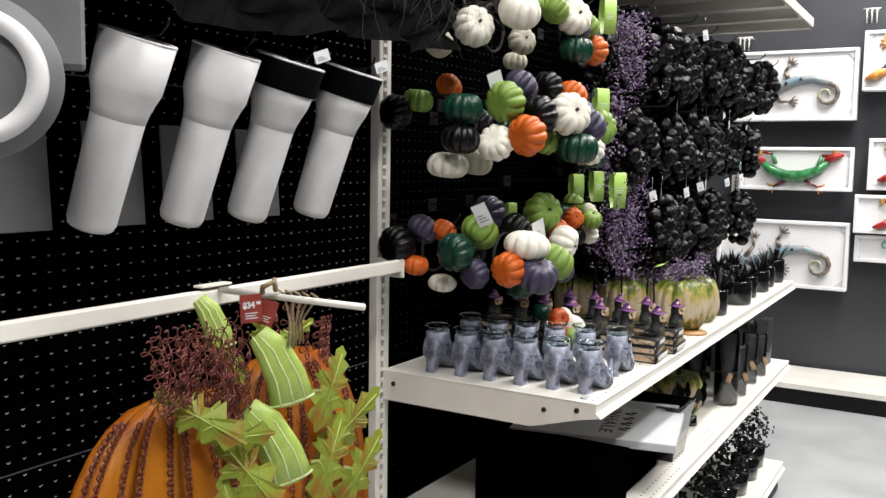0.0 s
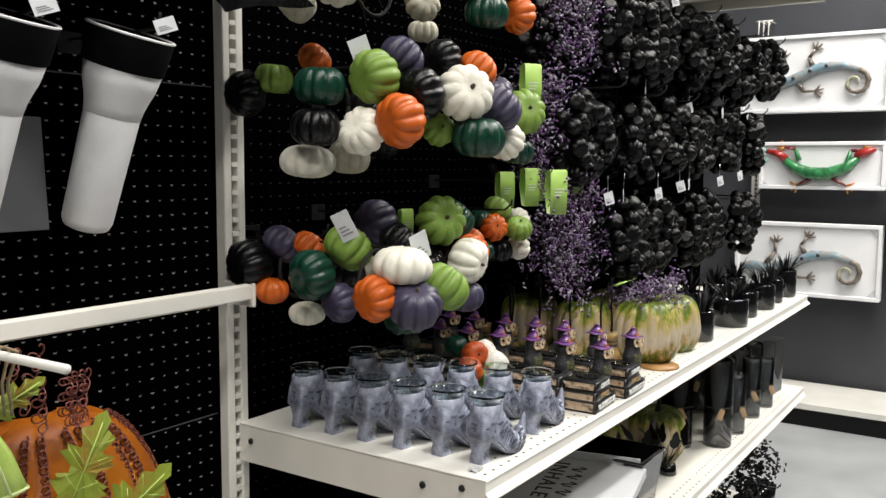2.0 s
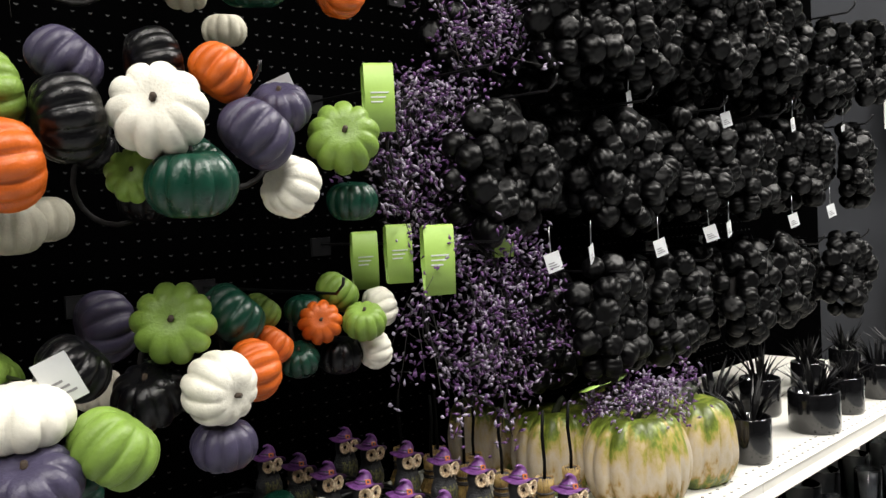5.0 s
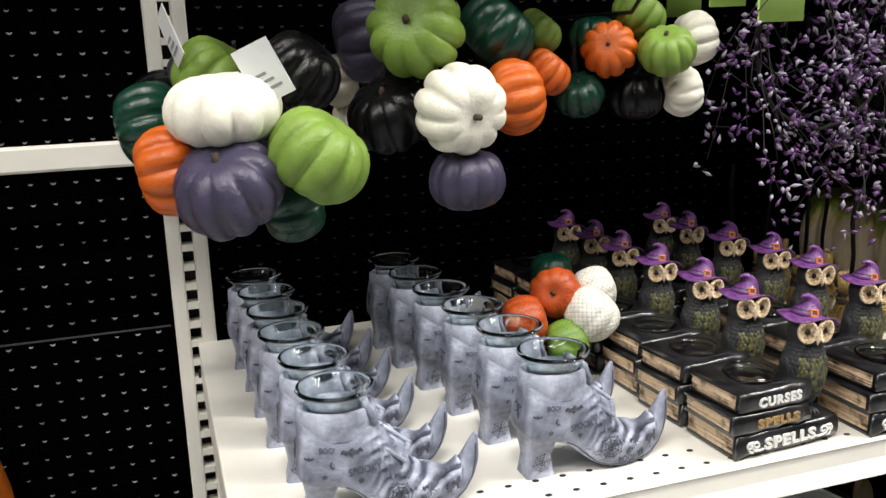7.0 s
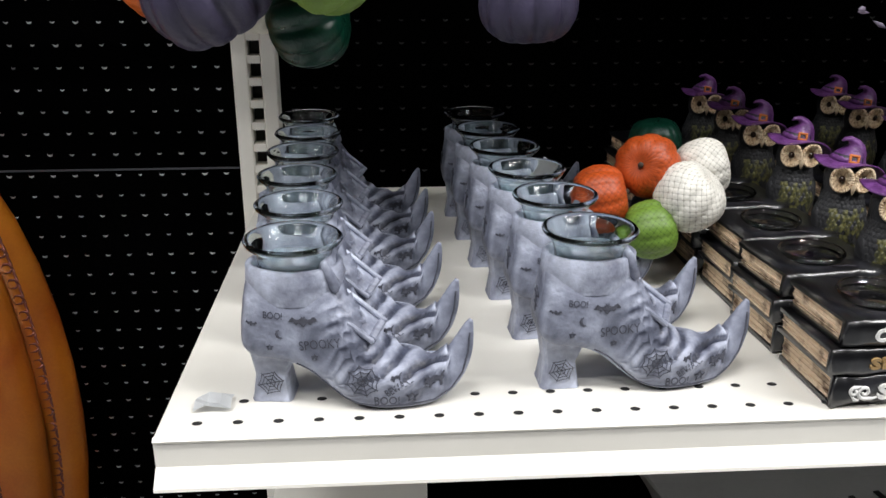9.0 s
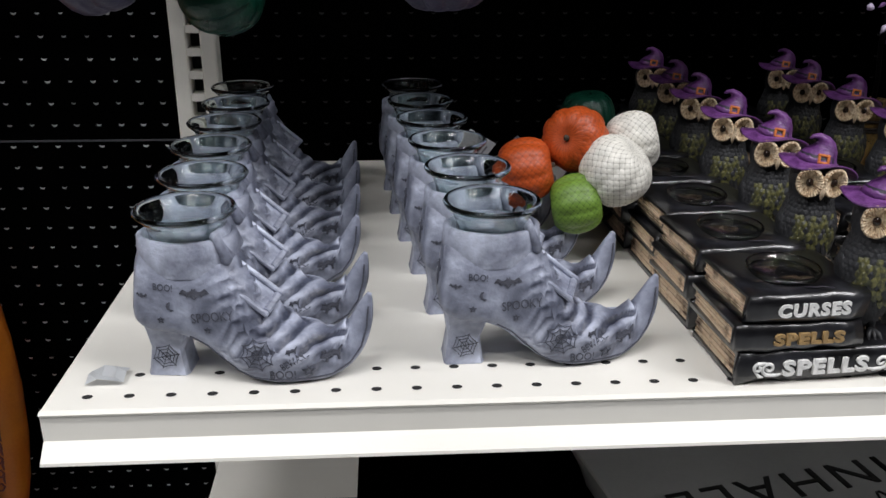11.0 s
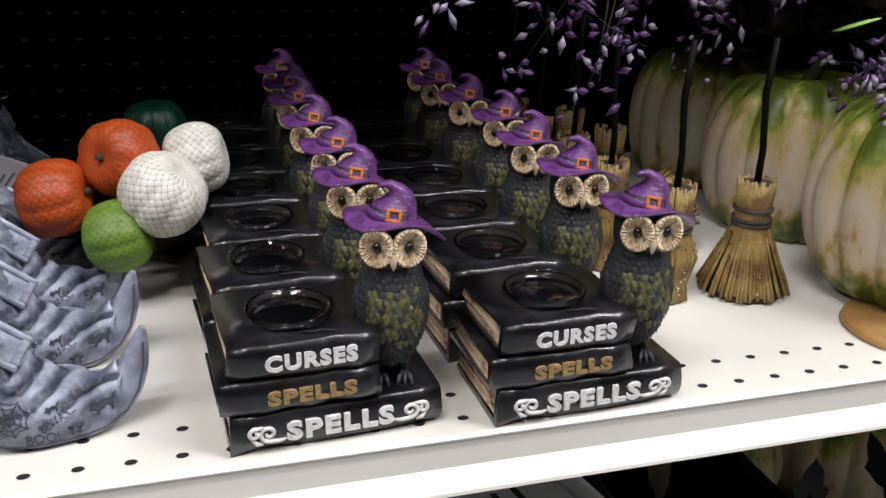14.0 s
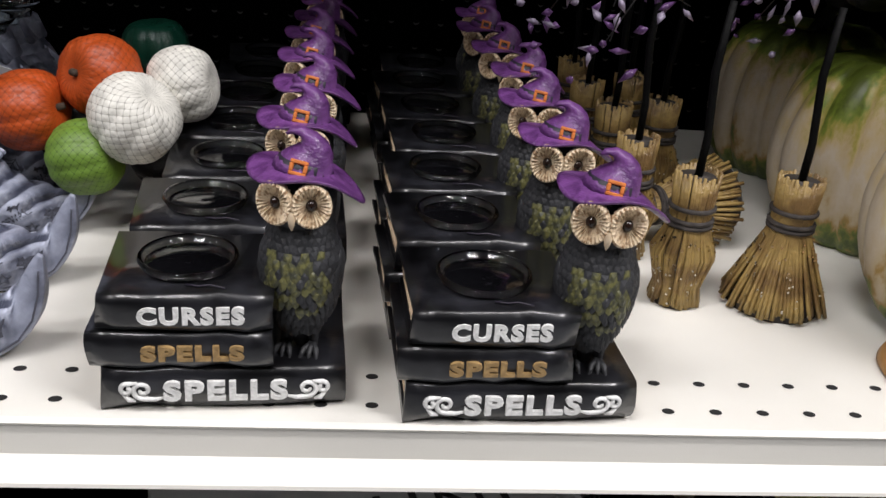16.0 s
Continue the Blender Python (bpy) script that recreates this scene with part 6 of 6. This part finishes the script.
def metal_shell(cy, zc, hw, hh, xo, deep, n=7):
    """Pressed metal half pumpkin of bulging lobes, wire curls along their seams."""
    def at(phi, th, k=1.0):
        c = math.cos(th) ** 0.62
        return Vector((xo + deep * k * c * math.cos(phi), cy + hw * k * c * math.sin(phi), zc + hh * math.sin(th)))
    edges = [math.radians(-98 + 196 * i / n) for i in range(n + 1)]
    for a, b in zip(edges, edges[1:]):
        bm = bmesh.new()
        rows = []
        for i in range(17):
            th = -1.2 + 2.72 * i / 16
            rows.append([bm.verts.new(at(a + (b - a) * u / 8, min(th, 1.53), 1 + 0.13 * math.sin(math.pi * u / 8) ** 0.7 * math.cos(min(th, 1.53)))) for u in range(9)])
        for p, q in zip(rows, rows[1:]):
            for u in range(8):
                bm.faces.new((p[u], p[u + 1], q[u + 1], q[u]))
        bmesh.ops.solidify(bm, geom=bm.faces[:], thickness=0.0015)
        part("lobe", bm, M["metal_orange"], t, "orange painted metal lobe")
    bm = bmesh.new()
    for i, e in enumerate(edges[1:-1]):
        for dphi in (-0.10, 0.08):
            pts = [at(e + dphi, -0.35 + 1.62 * k / 30, 1.05) for k in range(31)]
            curl_row(bm, pts[::-1], 0.0055)
    part("wire_trim", bm, M["copper"], t, "copper wire curls along the ribs")["kind"] = "stuff"


for cy, zc, hw, hh, xo, deep in ((-0.150, -0.070, 0.225, 0.385, -0.02, 0.085), (0.105, -0.030, 0.215, 0.375, -0.01, 0.095)):
    metal_shell(cy, zc, hw, hh, xo, deep)

for y, z, tilt, ln, bend, sc in ((-0.045, 0.362, 14, 0.125, -0.026, 0.80), (-0.060, 0.238, 16, 0.140, -0.03, 0.86), (-0.082, 0.428, 12, 0.088, -0.018, 0.52)):
    st = bmesh.new()
    pts = [(0, 0, -ln / 2), (0.005, 0.0, -ln / 6), (0.006, bend * 0.4, ln / 4), (0.004, bend, ln / 2)]
    rads = [0.047 * sc, 0.042 * sc, 0.036 * sc, 0.024 * sc]
    add_tube(st, pts, rads, 18)
    s = part("metal_stem", st, M["metal_green"], t, "lime green curved metal stem", Matrix.Translation((0.125 if sc > 0.7 else 0.010, y, z)) @ pose(0, 0, 0, 0, 0, -40) @ pose(0, 0, 0, tilt, 0, 0) @ Matrix.Diagonal((0.45, 1, 1, 1)))
    for dy in (-0.55, 0.0, 0.55):
        bm = tube([(px + rr * math.sqrt(1 - dy * dy) + 0.0004, py + rr * dy, pz) for (px, py, pz), rr in zip(pts, rads)], [0.0020, 0.0019, 0.0017, 0.0010], 6)
        part("stripe", bm, M["metal_stripe"], s, "pale stripe")
    part("stem_rim", tube([(0.047 * sc * math.sin(a), 0.047 * sc * math.cos(a), -ln / 2) for a in [2 * math.pi * i / 16 for i in range(17)]], 0.0022, 5), M["metal_stripe"], s)


def metal_leaf(x, y, z, s, turn):
    """A long lobed leaf, its blade folded a little along the midrib."""
    side = []
    for u, w in ((-1.0, 0.03), (-0.86, 0.10), (-0.70, 0.34), (-0.62, 0.30), (-0.60, 0.16), (-0.44, 0.22), (-0.26, 0.50), (-0.20, 0.40), (-0.14, 0.46), (-0.12, 0.24), (0.04, 0.22), (0.20, 0.44), (0.26, 0.34), (0.34, 0.40), (0.34, 0.18), (0.48, 0.17), (0.62, 0.30), (0.66, 0.22), (0.72, 0.12), (0.86, 0.13), (1.0, 0.0)):
        side.append((s * w, s * u))
    pts = side + [(-a * (0.92 + 0.1 * math.sin(9 * b / s)), b) for a, b in side[-2::-1]]
    n = len(pts)
    bm = bmesh.new()
    c = bm.verts.new((0, 0, 0.002))
    vs = [bm.verts.new((px, py, 0.002 * math.sin(9 * k) - 0.20 * abs(px) - 0.9 * py * py)) for k, (px, py) in enumerate(pts)]
    for i in range(n):
        bm.faces.new((c, vs[i], vs[(i + 1) % n]))
    bmesh.ops.solidify(bm, geom=bm.faces[:], thickness=0.0012)
    lf = part("metal_leaf", bm, M["metal_leaf"], t, "lime metal oak leaf with a rusty tinge", Matrix.Translation((x, y, z)) @ pose(0, 0, 0, 0, 0, -42) @ FACE_X @ pose(0, 0, 0, -16, 8, turn), smooth=False)
    bm = bmesh.new()
    add_tube(bm, [(0, -s * 0.6, 0.0025), (0, 0, 0.0035), (0, s * 0.8, 0.0025)], 0.0010, 4)
    for k in (-0.3, 0.1, 0.4):
        for sg in (-1, 1):
            add_tube(bm, [(0, s * k, 0.003), (sg * s * 0.26, s * (k + 0.20), 0.0025)], 0.0007, 4)
    part("vein", bm, M["metal_green"], lf, "raised veins")


for x, y, z, s, turn in ((0.115, 0.095, 0.290, 0.082, -24), (0.118, 0.150, 0.215, 0.090, -52), (0.122, 0.085, 0.165, 0.088, -22), (0.095, -0.200, 0.305, 0.082, 58), (0.112, -0.140, 0.262, 0.062, 95), (0.125, -0.130, 0.205, 0.088, 36),
                         (0.122, -0.150, 0.120, 0.086, 14), (0.10, 0.010, 0.400, 0.048, -60), (0.118, 0.185, 0.115, 0.086, -38), (0.115, 0.065, 0.050, 0.080, 6), (0.055, -0.100, 0.372, 0.050, 30), (0.065, -0.030, 0.412, 0.042, -15)):
    metal_leaf(x, y, z, s, turn)
rnd = random.Random(77)
for n_c, cy, cz, sy, sz, num, xo in ((0, -0.190, 0.355, 0.080, 0.072, 34, 0.075), (1, 0.085, 0.385, 0.035, 0.035, 5, 0.09), (2, -0.125, 0.325, 0.030, 0.065, 9, 0.10), (3, 0.020, 0.42, 0.025, 0.05, 4, 0.07)):
    for k in range(num):
        y, z = cy + rnd.uniform(-sy, sy), cz - sz + (rnd.uniform(0, 0.055) if n_c in (0, 2) else 0)
        lean = rnd.uniform(-0.35, 0.35)
        pts = []
        for i in range(72):
            a = 2 * math.pi * i / 11
            h = (0.12 if n_c in (0, 2) else 0.065 if n_c == 1 else 0.085) * i / 72
            rr = 0.0088 - 0.00003 * i
            pts.append((xo + 0.008 * math.sin(a * 0.5) + rnd.uniform(-0.001, 0.001), y + lean * h + rr * math.cos(a), z + h + rr * math.sin(a)))
        part("wire_spiral", tube(pts, 0.0012, 4), M["copper"], t, "brown wire spiral")
g = thing("rail_rod", "cream metal rod standing out from the rail", "rod", "", pose(-1.155, 1.085, EYE - 0.226))
part("rod", tube([(0.056, 0.003, 0.0), (0.352, 0.018, -0.003)], 0.0055, 10), M["steel_white"], g)
part("clamp", box(0.036, 0.058, -0.04, 0.03, 0.0068, 0.0110, 0.001), M["steel_white"], g, smooth=False)
g = thing("jute_string", "jute strings tying the metal pumpkin to the rod", "string", "", pose(-0.99, 1.095, EYE - 0.226))
for k in range(5):
    dy = 0.012 * k - 0.03
    part("strand", tube([(0.02 + 0.018 * k, -0.006, 0.012), (0.02 + 0.018 * k, 0.010, 0.004), (0.05, dy * 0.6 + 0.01, -0.04), (0.05, dy * 0.8 + 0.01, -0.080)], 0.0020, 5), M["jute"], g)
part("knot", tube([(0.0, -0.02, 0.006), (0.01, -0.03, 0.018), (0.03, -0.024, 0.028), (0.02, -0.01, 0.012), (0.012, -0.004, 0.03)], 0.0045, 6), M["jute"], g)
for k, (dy, dz, turn, w, h) in enumerate(((-0.050, 0.000, -32, 0.036, 0.046), (-0.012, -0.014, -48, 0.028, 0.042))):
    g = thing("red_price_tag", "red price tag tied to the metal pumpkin", "tag", "red price tags", pose(-0.985 + 0.01 * k, 1.092 + dy, EYE - 0.218 + dz, 0, 0, turn) @ pose(0, 0, 0, -18 if k else 3, 0, 0))
    part("card", box(-0.0005, 0.0005, -w / 2, w / 2, -h, 0), M["tag_red"], g, smooth=False)
    if k == 0:
        part("price", text_mesh("$34", 0.0125, 0.020, 0.0006, M["tag_white"], 0.0008), None, g, "white price figures", Matrix.Translation((0.001, -0.004, -h * 0.52)) @ FACE_X, smooth=False)
        part("cents", text_mesh("99", 0.006, 0.0075, 0.0006, M["tag_white"], 0.0004), None, g, "white cents figures", Matrix.Translation((0.001, 0.0120, -h * 0.39)) @ FACE_X, smooth=False)
    bm = bmesh.new()
    for i in range(3):
        add_box(bm, 0.0006, 0.0010, -w * 0.3, w * (0.28 - 0.1 * (i % 2)), -h * (0.68 + 0.09 * i), -h * (0.65 + 0.09 * i))
    part("print", bm, M["tag_white"], g, "small white print", smooth=False)

# ---- lizard panels on the end gondola ----
M["panel_white"] = mat("white_panel_paint", (0.86, 0.86, 0.87), 0.45, var=0.04, scale=5, bump=0.02)
M["panel_edge"] = mat("pale_grey_panel_edge", (0.62, 0.63, 0.66), 0.5, var=0.05, bump=0.02)
LIZ = {"slate_blue": ((0.17, 0.30, 0.37), (0.30, 0.27, 0.25)), "green": ((0.045, 0.26, 0.085), (0.02, 0.12, 0.045)), "red": ((0.42, 0.018, 0.014), (0.25, 0.02, 0.02)), "yellow": ((0.62, 0.36, 0.06), (0.50, 0.15, 0.05)),
       "teal": ((0.09, 0.36, 0.28), (0.30, 0.55, 0.45)), "rainbow": ((0.12, 0.32, 0.48), (0.22, 0.10, 0.34)), "brown": ((0.24, 0.20, 0.16), (0.10, 0.08, 0.07)), "pale": ((0.50, 0.52, 0.36), (0.30, 0.28, 0.20)), "maroon": ((0.20, 0.03, 0.03), (0.10, 0.02, 0.02)), "dots": ((0.03, 0.04, 0.06), (0.02, 0.03, 0.04))}
for k, (c, c2) in LIZ.items():
    M["liz_" + k] = mat(k + "_enamel", c, 0.28, var=0.15, scale=26, bump=0.1, color2=c2, coat=0.3)


def spline(pts, k=5):
    return [tuple(r) for r in finer([(*p, 0, 0) if len(p) == 3 else p for p in pts], k)]


def panel(x0, x1, z0, z1, kind, flip=1, deep=0.05, y=5.95, label=""):
    w, h = x1 - x0, z1 - z0
    t = thing("lizard_panel", label or "white framed wall panel with a painted metal lizard", "wall art", "lizard panels", pose((x0 + x1) / 2, y, EYE + (z0 + z1) / 2, 0, 0, 0))
    part("backing", box(-w / 2, w / 2, 0, deep, -h / 2, h / 2, 0.004), M["panel_white"], t, smooth=False)
    rim = bmesh.new()
    c = 0.12 * h
    for a, b, cc, d in ((-w / 2, w / 2, -h / 2, -h / 2 + 0.022), (-w / 2, w / 2, h / 2 - 0.022, h / 2), (-w / 2, -w / 2 + 0.022, -h / 2 + 0.022, h / 2 - 0.022), (w / 2 - 0.022, w / 2, -h / 2 + 0.022, h / 2 - 0.022)):
        add_box(rim, a, b, -0.016, -0.0005, cc, d, 0.003)
    part("rim", rim, M["panel_white"], t, smooth=False)
    for sx in (-1, 1):
        for sz in (-1, 1):
            bm = bmesh.new()
            add_poly(bm, [(sx * (w / 2 - 0.022), sz * (h / 2 - 0.022)), (sx * (w / 2 - 0.022 - c), sz * (h / 2 - 0.022)), (sx * (w / 2 - 0.022), sz * (h / 2 - 0.022 - c))], 0.006, Matrix(((1, 0, 0, 0), (0, 0, -1, 0), (0, 1, 0, 0), (0, 0, 0, 1))))
            part("corner", bm, M["panel_edge"], t, "grey bevelled corner", smooth=False)
    for sx in (-0.3, 0.3):
        part("wall_hook", tube([(sx * w, deep - 0.004, h * 0.3), (sx * w, WALL_Y - y + 0.004, h * 0.3)], 0.004, 6), M["steel_white"], t)
    s = min(w / 2.05, h * 1.0) if kind == "spiral" else min(w / 1.80, h * 1.40)

    def tb(name, pts, radii, material, label=""):
        return part(name, tube([(flip * u * s, -0.010 - 0.012 * (name != "toe"), v * s) for u, v in pts], [r * s for r in radii], 8), M[material], t, label)

    def leg(u, v, u1, v1, u2, v2, material, foot):
        tb("leg", [(u, v), (u1, v1)], [0.042, 0.028], material)
        tb("shin", [(u1, v1), (u2, v2)], [0.028, 0.018], "liz_maroon" if foot == "liz_yellow" else material)
        d = math.atan2(v2 - v1, u2 - u1)
        for k in (-0.9, -0.3, 0.3, 0.9):
            tb("toe", [(u2, v2), (u2 + 0.12 * math.cos(d + k), v2 + 0.12 * math.sin(d + k))], [0.018, 0.011], foot)

    if kind == "spiral":
        body = [(-0.92, -0.14), (-0.75, -0.12), (-0.5, -0.16), (-0.2, -0.06), (0.1, 0.08), (0.4, 0.10), (0.62, 0.02)]
        tb("body", body, [0.045, 0.080, 0.072, 0.080, 0.072, 0.055, 0.042], "liz_slate_blue", "blue grey metal lizard body")
        sp = [(0.62 + 0.0, 0.02)] + [(0.58 + (0.19 - 0.011 * i) * math.cos(0.7 - 0.52 * i), -0.16 + (0.19 - 0.011 * i) * math.sin(0.7 - 0.52 * i)) for i in range(15)]
        tb("tail", sp[:8], [0.042 - 0.0022 * i for i in range(8)], "liz_brown", "brown metal tail")
        tb("tail_coil", sp[7:], [0.026 - 0.0014 * i for i in range(9)], "liz_pale", "pale green spiral tail end")
        for u, v in ((-0.5, -0.15), (-0.25, -0.07), (-0.02, 0.03), (0.2, 0.09)):
            part("spot", lathe([(0.0004, 0), (0.028 * s, 0.001), (0.024 * s, 0.004), (0.0004, 0.005)], 10, m=Matrix.Translation((flip * u * s, -0.022 - 0.085 * s, v * s)) @ pose(0, 0, 0, 90, 0, 0)), M["liz_dots"], t, "dark spot")
        leg(-0.55, -0.08, -0.42, 0.10, -0.42, 0.24, "liz_brown", "liz_brown")
        leg(0.0, 0.10, -0.06, 0.22, 0.02, 0.34, "liz_brown", "liz_brown")
        leg(-0.2, -0.14, -0.12, -0.26, 0.04, -0.26, "liz_brown", "liz_brown")
    else:
        arch = 1 if kind in ("arch", "rainbow") else -1
        mat_b = "liz_rainbow" if kind == "rainbow" else "liz_green"
        body = [(-0.52, arch * -0.12), (-0.36, arch * 0.03), (-0.12, arch * 0.12), (0.14, arch * 0.12), (0.38, arch * 0.02), (0.52, arch * -0.10)]
        if kind == "rainbow":
            body = [(-0.62, -0.14), (-0.42, 0.06), (-0.2, 0.14), (0.05, 0.02), (0.3, -0.04), (0.5, 0.06)]
        tb("body", body, [0.05, 0.080, 0.098, 0.098, 0.078, 0.05], mat_b, "shiny painted metal body")
        hx, hv = body[0]
        tb("head", [(hx + 0.04, hv + 0.02), (hx - 0.06, hv - arch * 0.06), (hx - 0.16, hv - arch * 0.10), (hx - 0.24, hv - arch * 0.12)], [0.05, 0.068, 0.055, 0.02], "liz_yellow" if kind == "rainbow" else "liz_red", "painted head")
        ex, ev = body[-1]
        tl = [(ex - 0.03, ev), (ex + 0.12, ev - arch * 0.09), (ex + 0.27, ev - arch * 0.12)]
        tb("tail", tl, [0.065, 0.05, 0.036], "liz_red" if kind != "rainbow" else "liz_rainbow", "tapering tail")
        tb("tail_tip", [tl[-1]] + [(ex + 0.30 + (0.11 - 0.008 * i) * math.cos(-1.6 + 0.6 * i), ev - arch * 0.02 + (0.11 - 0.008 * i) * math.sin(-1.6 + 0.6 * i) * arch) for i in range(9)], [0.034 - 0.002 * i for i in range(10)], "liz_teal", "curled tail tip")
        for u, v, u1, v1, u2, v2 in ((-0.34, 0.06 * arch, -0.42, 0.22, -0.58, 0.24), (-0.28, -0.02, -0.16, -0.18, -0.38, -0.30), (0.30, 0.08, 0.36, 0.25, 0.52, 0.28), (0.26, -0.02, 0.12, -0.20, 0.32, -0.30)):
            leg(u, v, u1, v1, u2, v2, mat_b, "liz_yellow")
    return t


panel(-1.42, -0.625, 0.295, 0.735, "spiral", 1, 0.08, label="white framed panel with a blue grey spiral-tailed metal lizard")
panel(-1.30, -0.622, -0.145, 0.128, "dip", -1, 0.05, label="white framed panel with a green and red metal lizard")
panel(-1.42, -0.620, -0.768, -0.340, "spiral", 1, 0.06, label="white framed panel with a blue grey spiral-tailed metal lizard")
panel(-0.600, 0.15, 0.470, 0.830, "rainbow", 1, 0.09, label="white framed panel with a rainbow metal lizard")
panel(-0.540, 0.20, -0.130, 0.183, "arch", 1, 0.10, label="white framed panel with an arched green metal lizard")
panel(-0.600, 0.12, -0.395, -0.160, "arch", 1, 0.05, 5.93, label="white framed panel with an arched green metal lizard")
panel(-0.590, 0.14, -0.575, -0.410, "dip", -1, 0.04, 5.97, label="white framed panel with a green metal lizard, partly hidden")
t = thing("fish_panel", "white framed panel with a spotted turquoise metal fish", "wall art", "", pose(0.13, 5.90, DECK, -4, 0, 0))
part("backing", box(-0.27, 0.27, 0, 0.035, 0, 0.55, 0.004), M["panel_white"], t, smooth=False)
part("fish_body", lathe([(0.001, -1), (0.55, -0.75), (0.95, -0.2), (0.9, 0.3), (0.5, 0.8), (0.001, 1)], 20, m=Matrix.Translation((-0.06, -0.01, 0.29)) @ pose(0, 0, 0, 0, 20, 0) @ Matrix.Diagonal((0.12, 0.025, 0.2, 1))), M["liz_teal"], t, "turquoise fish body")
for k in range(14):
    part("spot", lathe([(0.0004, 0), (0.011, 0.001), (0.009, 0.003), (0.0004, 0.004)], 9, m=Matrix.Translation((-0.06 + 0.075 * math.sin(k * 2.4), -0.034, 0.29 + 0.13 * math.cos(k * 1.7))) @ pose(0, 0, 0, 90, 0, 0)), M["liz_dots"], t, "dark spot")
for k, (x, z, a) in enumerate(((-0.17, 0.40, 40), (-0.16, 0.14, -40), (0.02, 0.08, 0))):
    bm = bmesh.new()
    add_poly(bm, [(-0.03, 0), (0.03, 0), (0.045, 0.08), (0.0, 0.06), (-0.045, 0.08)], 0.004, Matrix.Translation((x, -0.012, z)) @ pose(0, 0, 0, 90, 0, 0) @ pose(0, 0, 0, 0, 0, a))
    part("fin", bm, M["liz_teal"], t, "turquoise fin", smooth=False)
# wire prongs that hold the panels
for x, z in ((-1.34, 0.80), (-0.60, 0.93), (-0.45, 0.95)):
    g = thing("panel_bracket", "white wire bracket holding wall panels", "bracket", "panel brackets", pose(x, 6.13, EYE + z))
    for dx in (0, 0.028, 0.056):
        part("prong", tube([(dx, 0, 0.04), (dx, -0.16, 0.035), (dx, -0.165, -0.05)], 0.004, 5), M["steel_white"], g)
    part("cross_wire", tube([(-0.02, -0.15, 0.036), (0.076, -0.15, 0.036)], 0.004, 5), M["steel_white"], g)
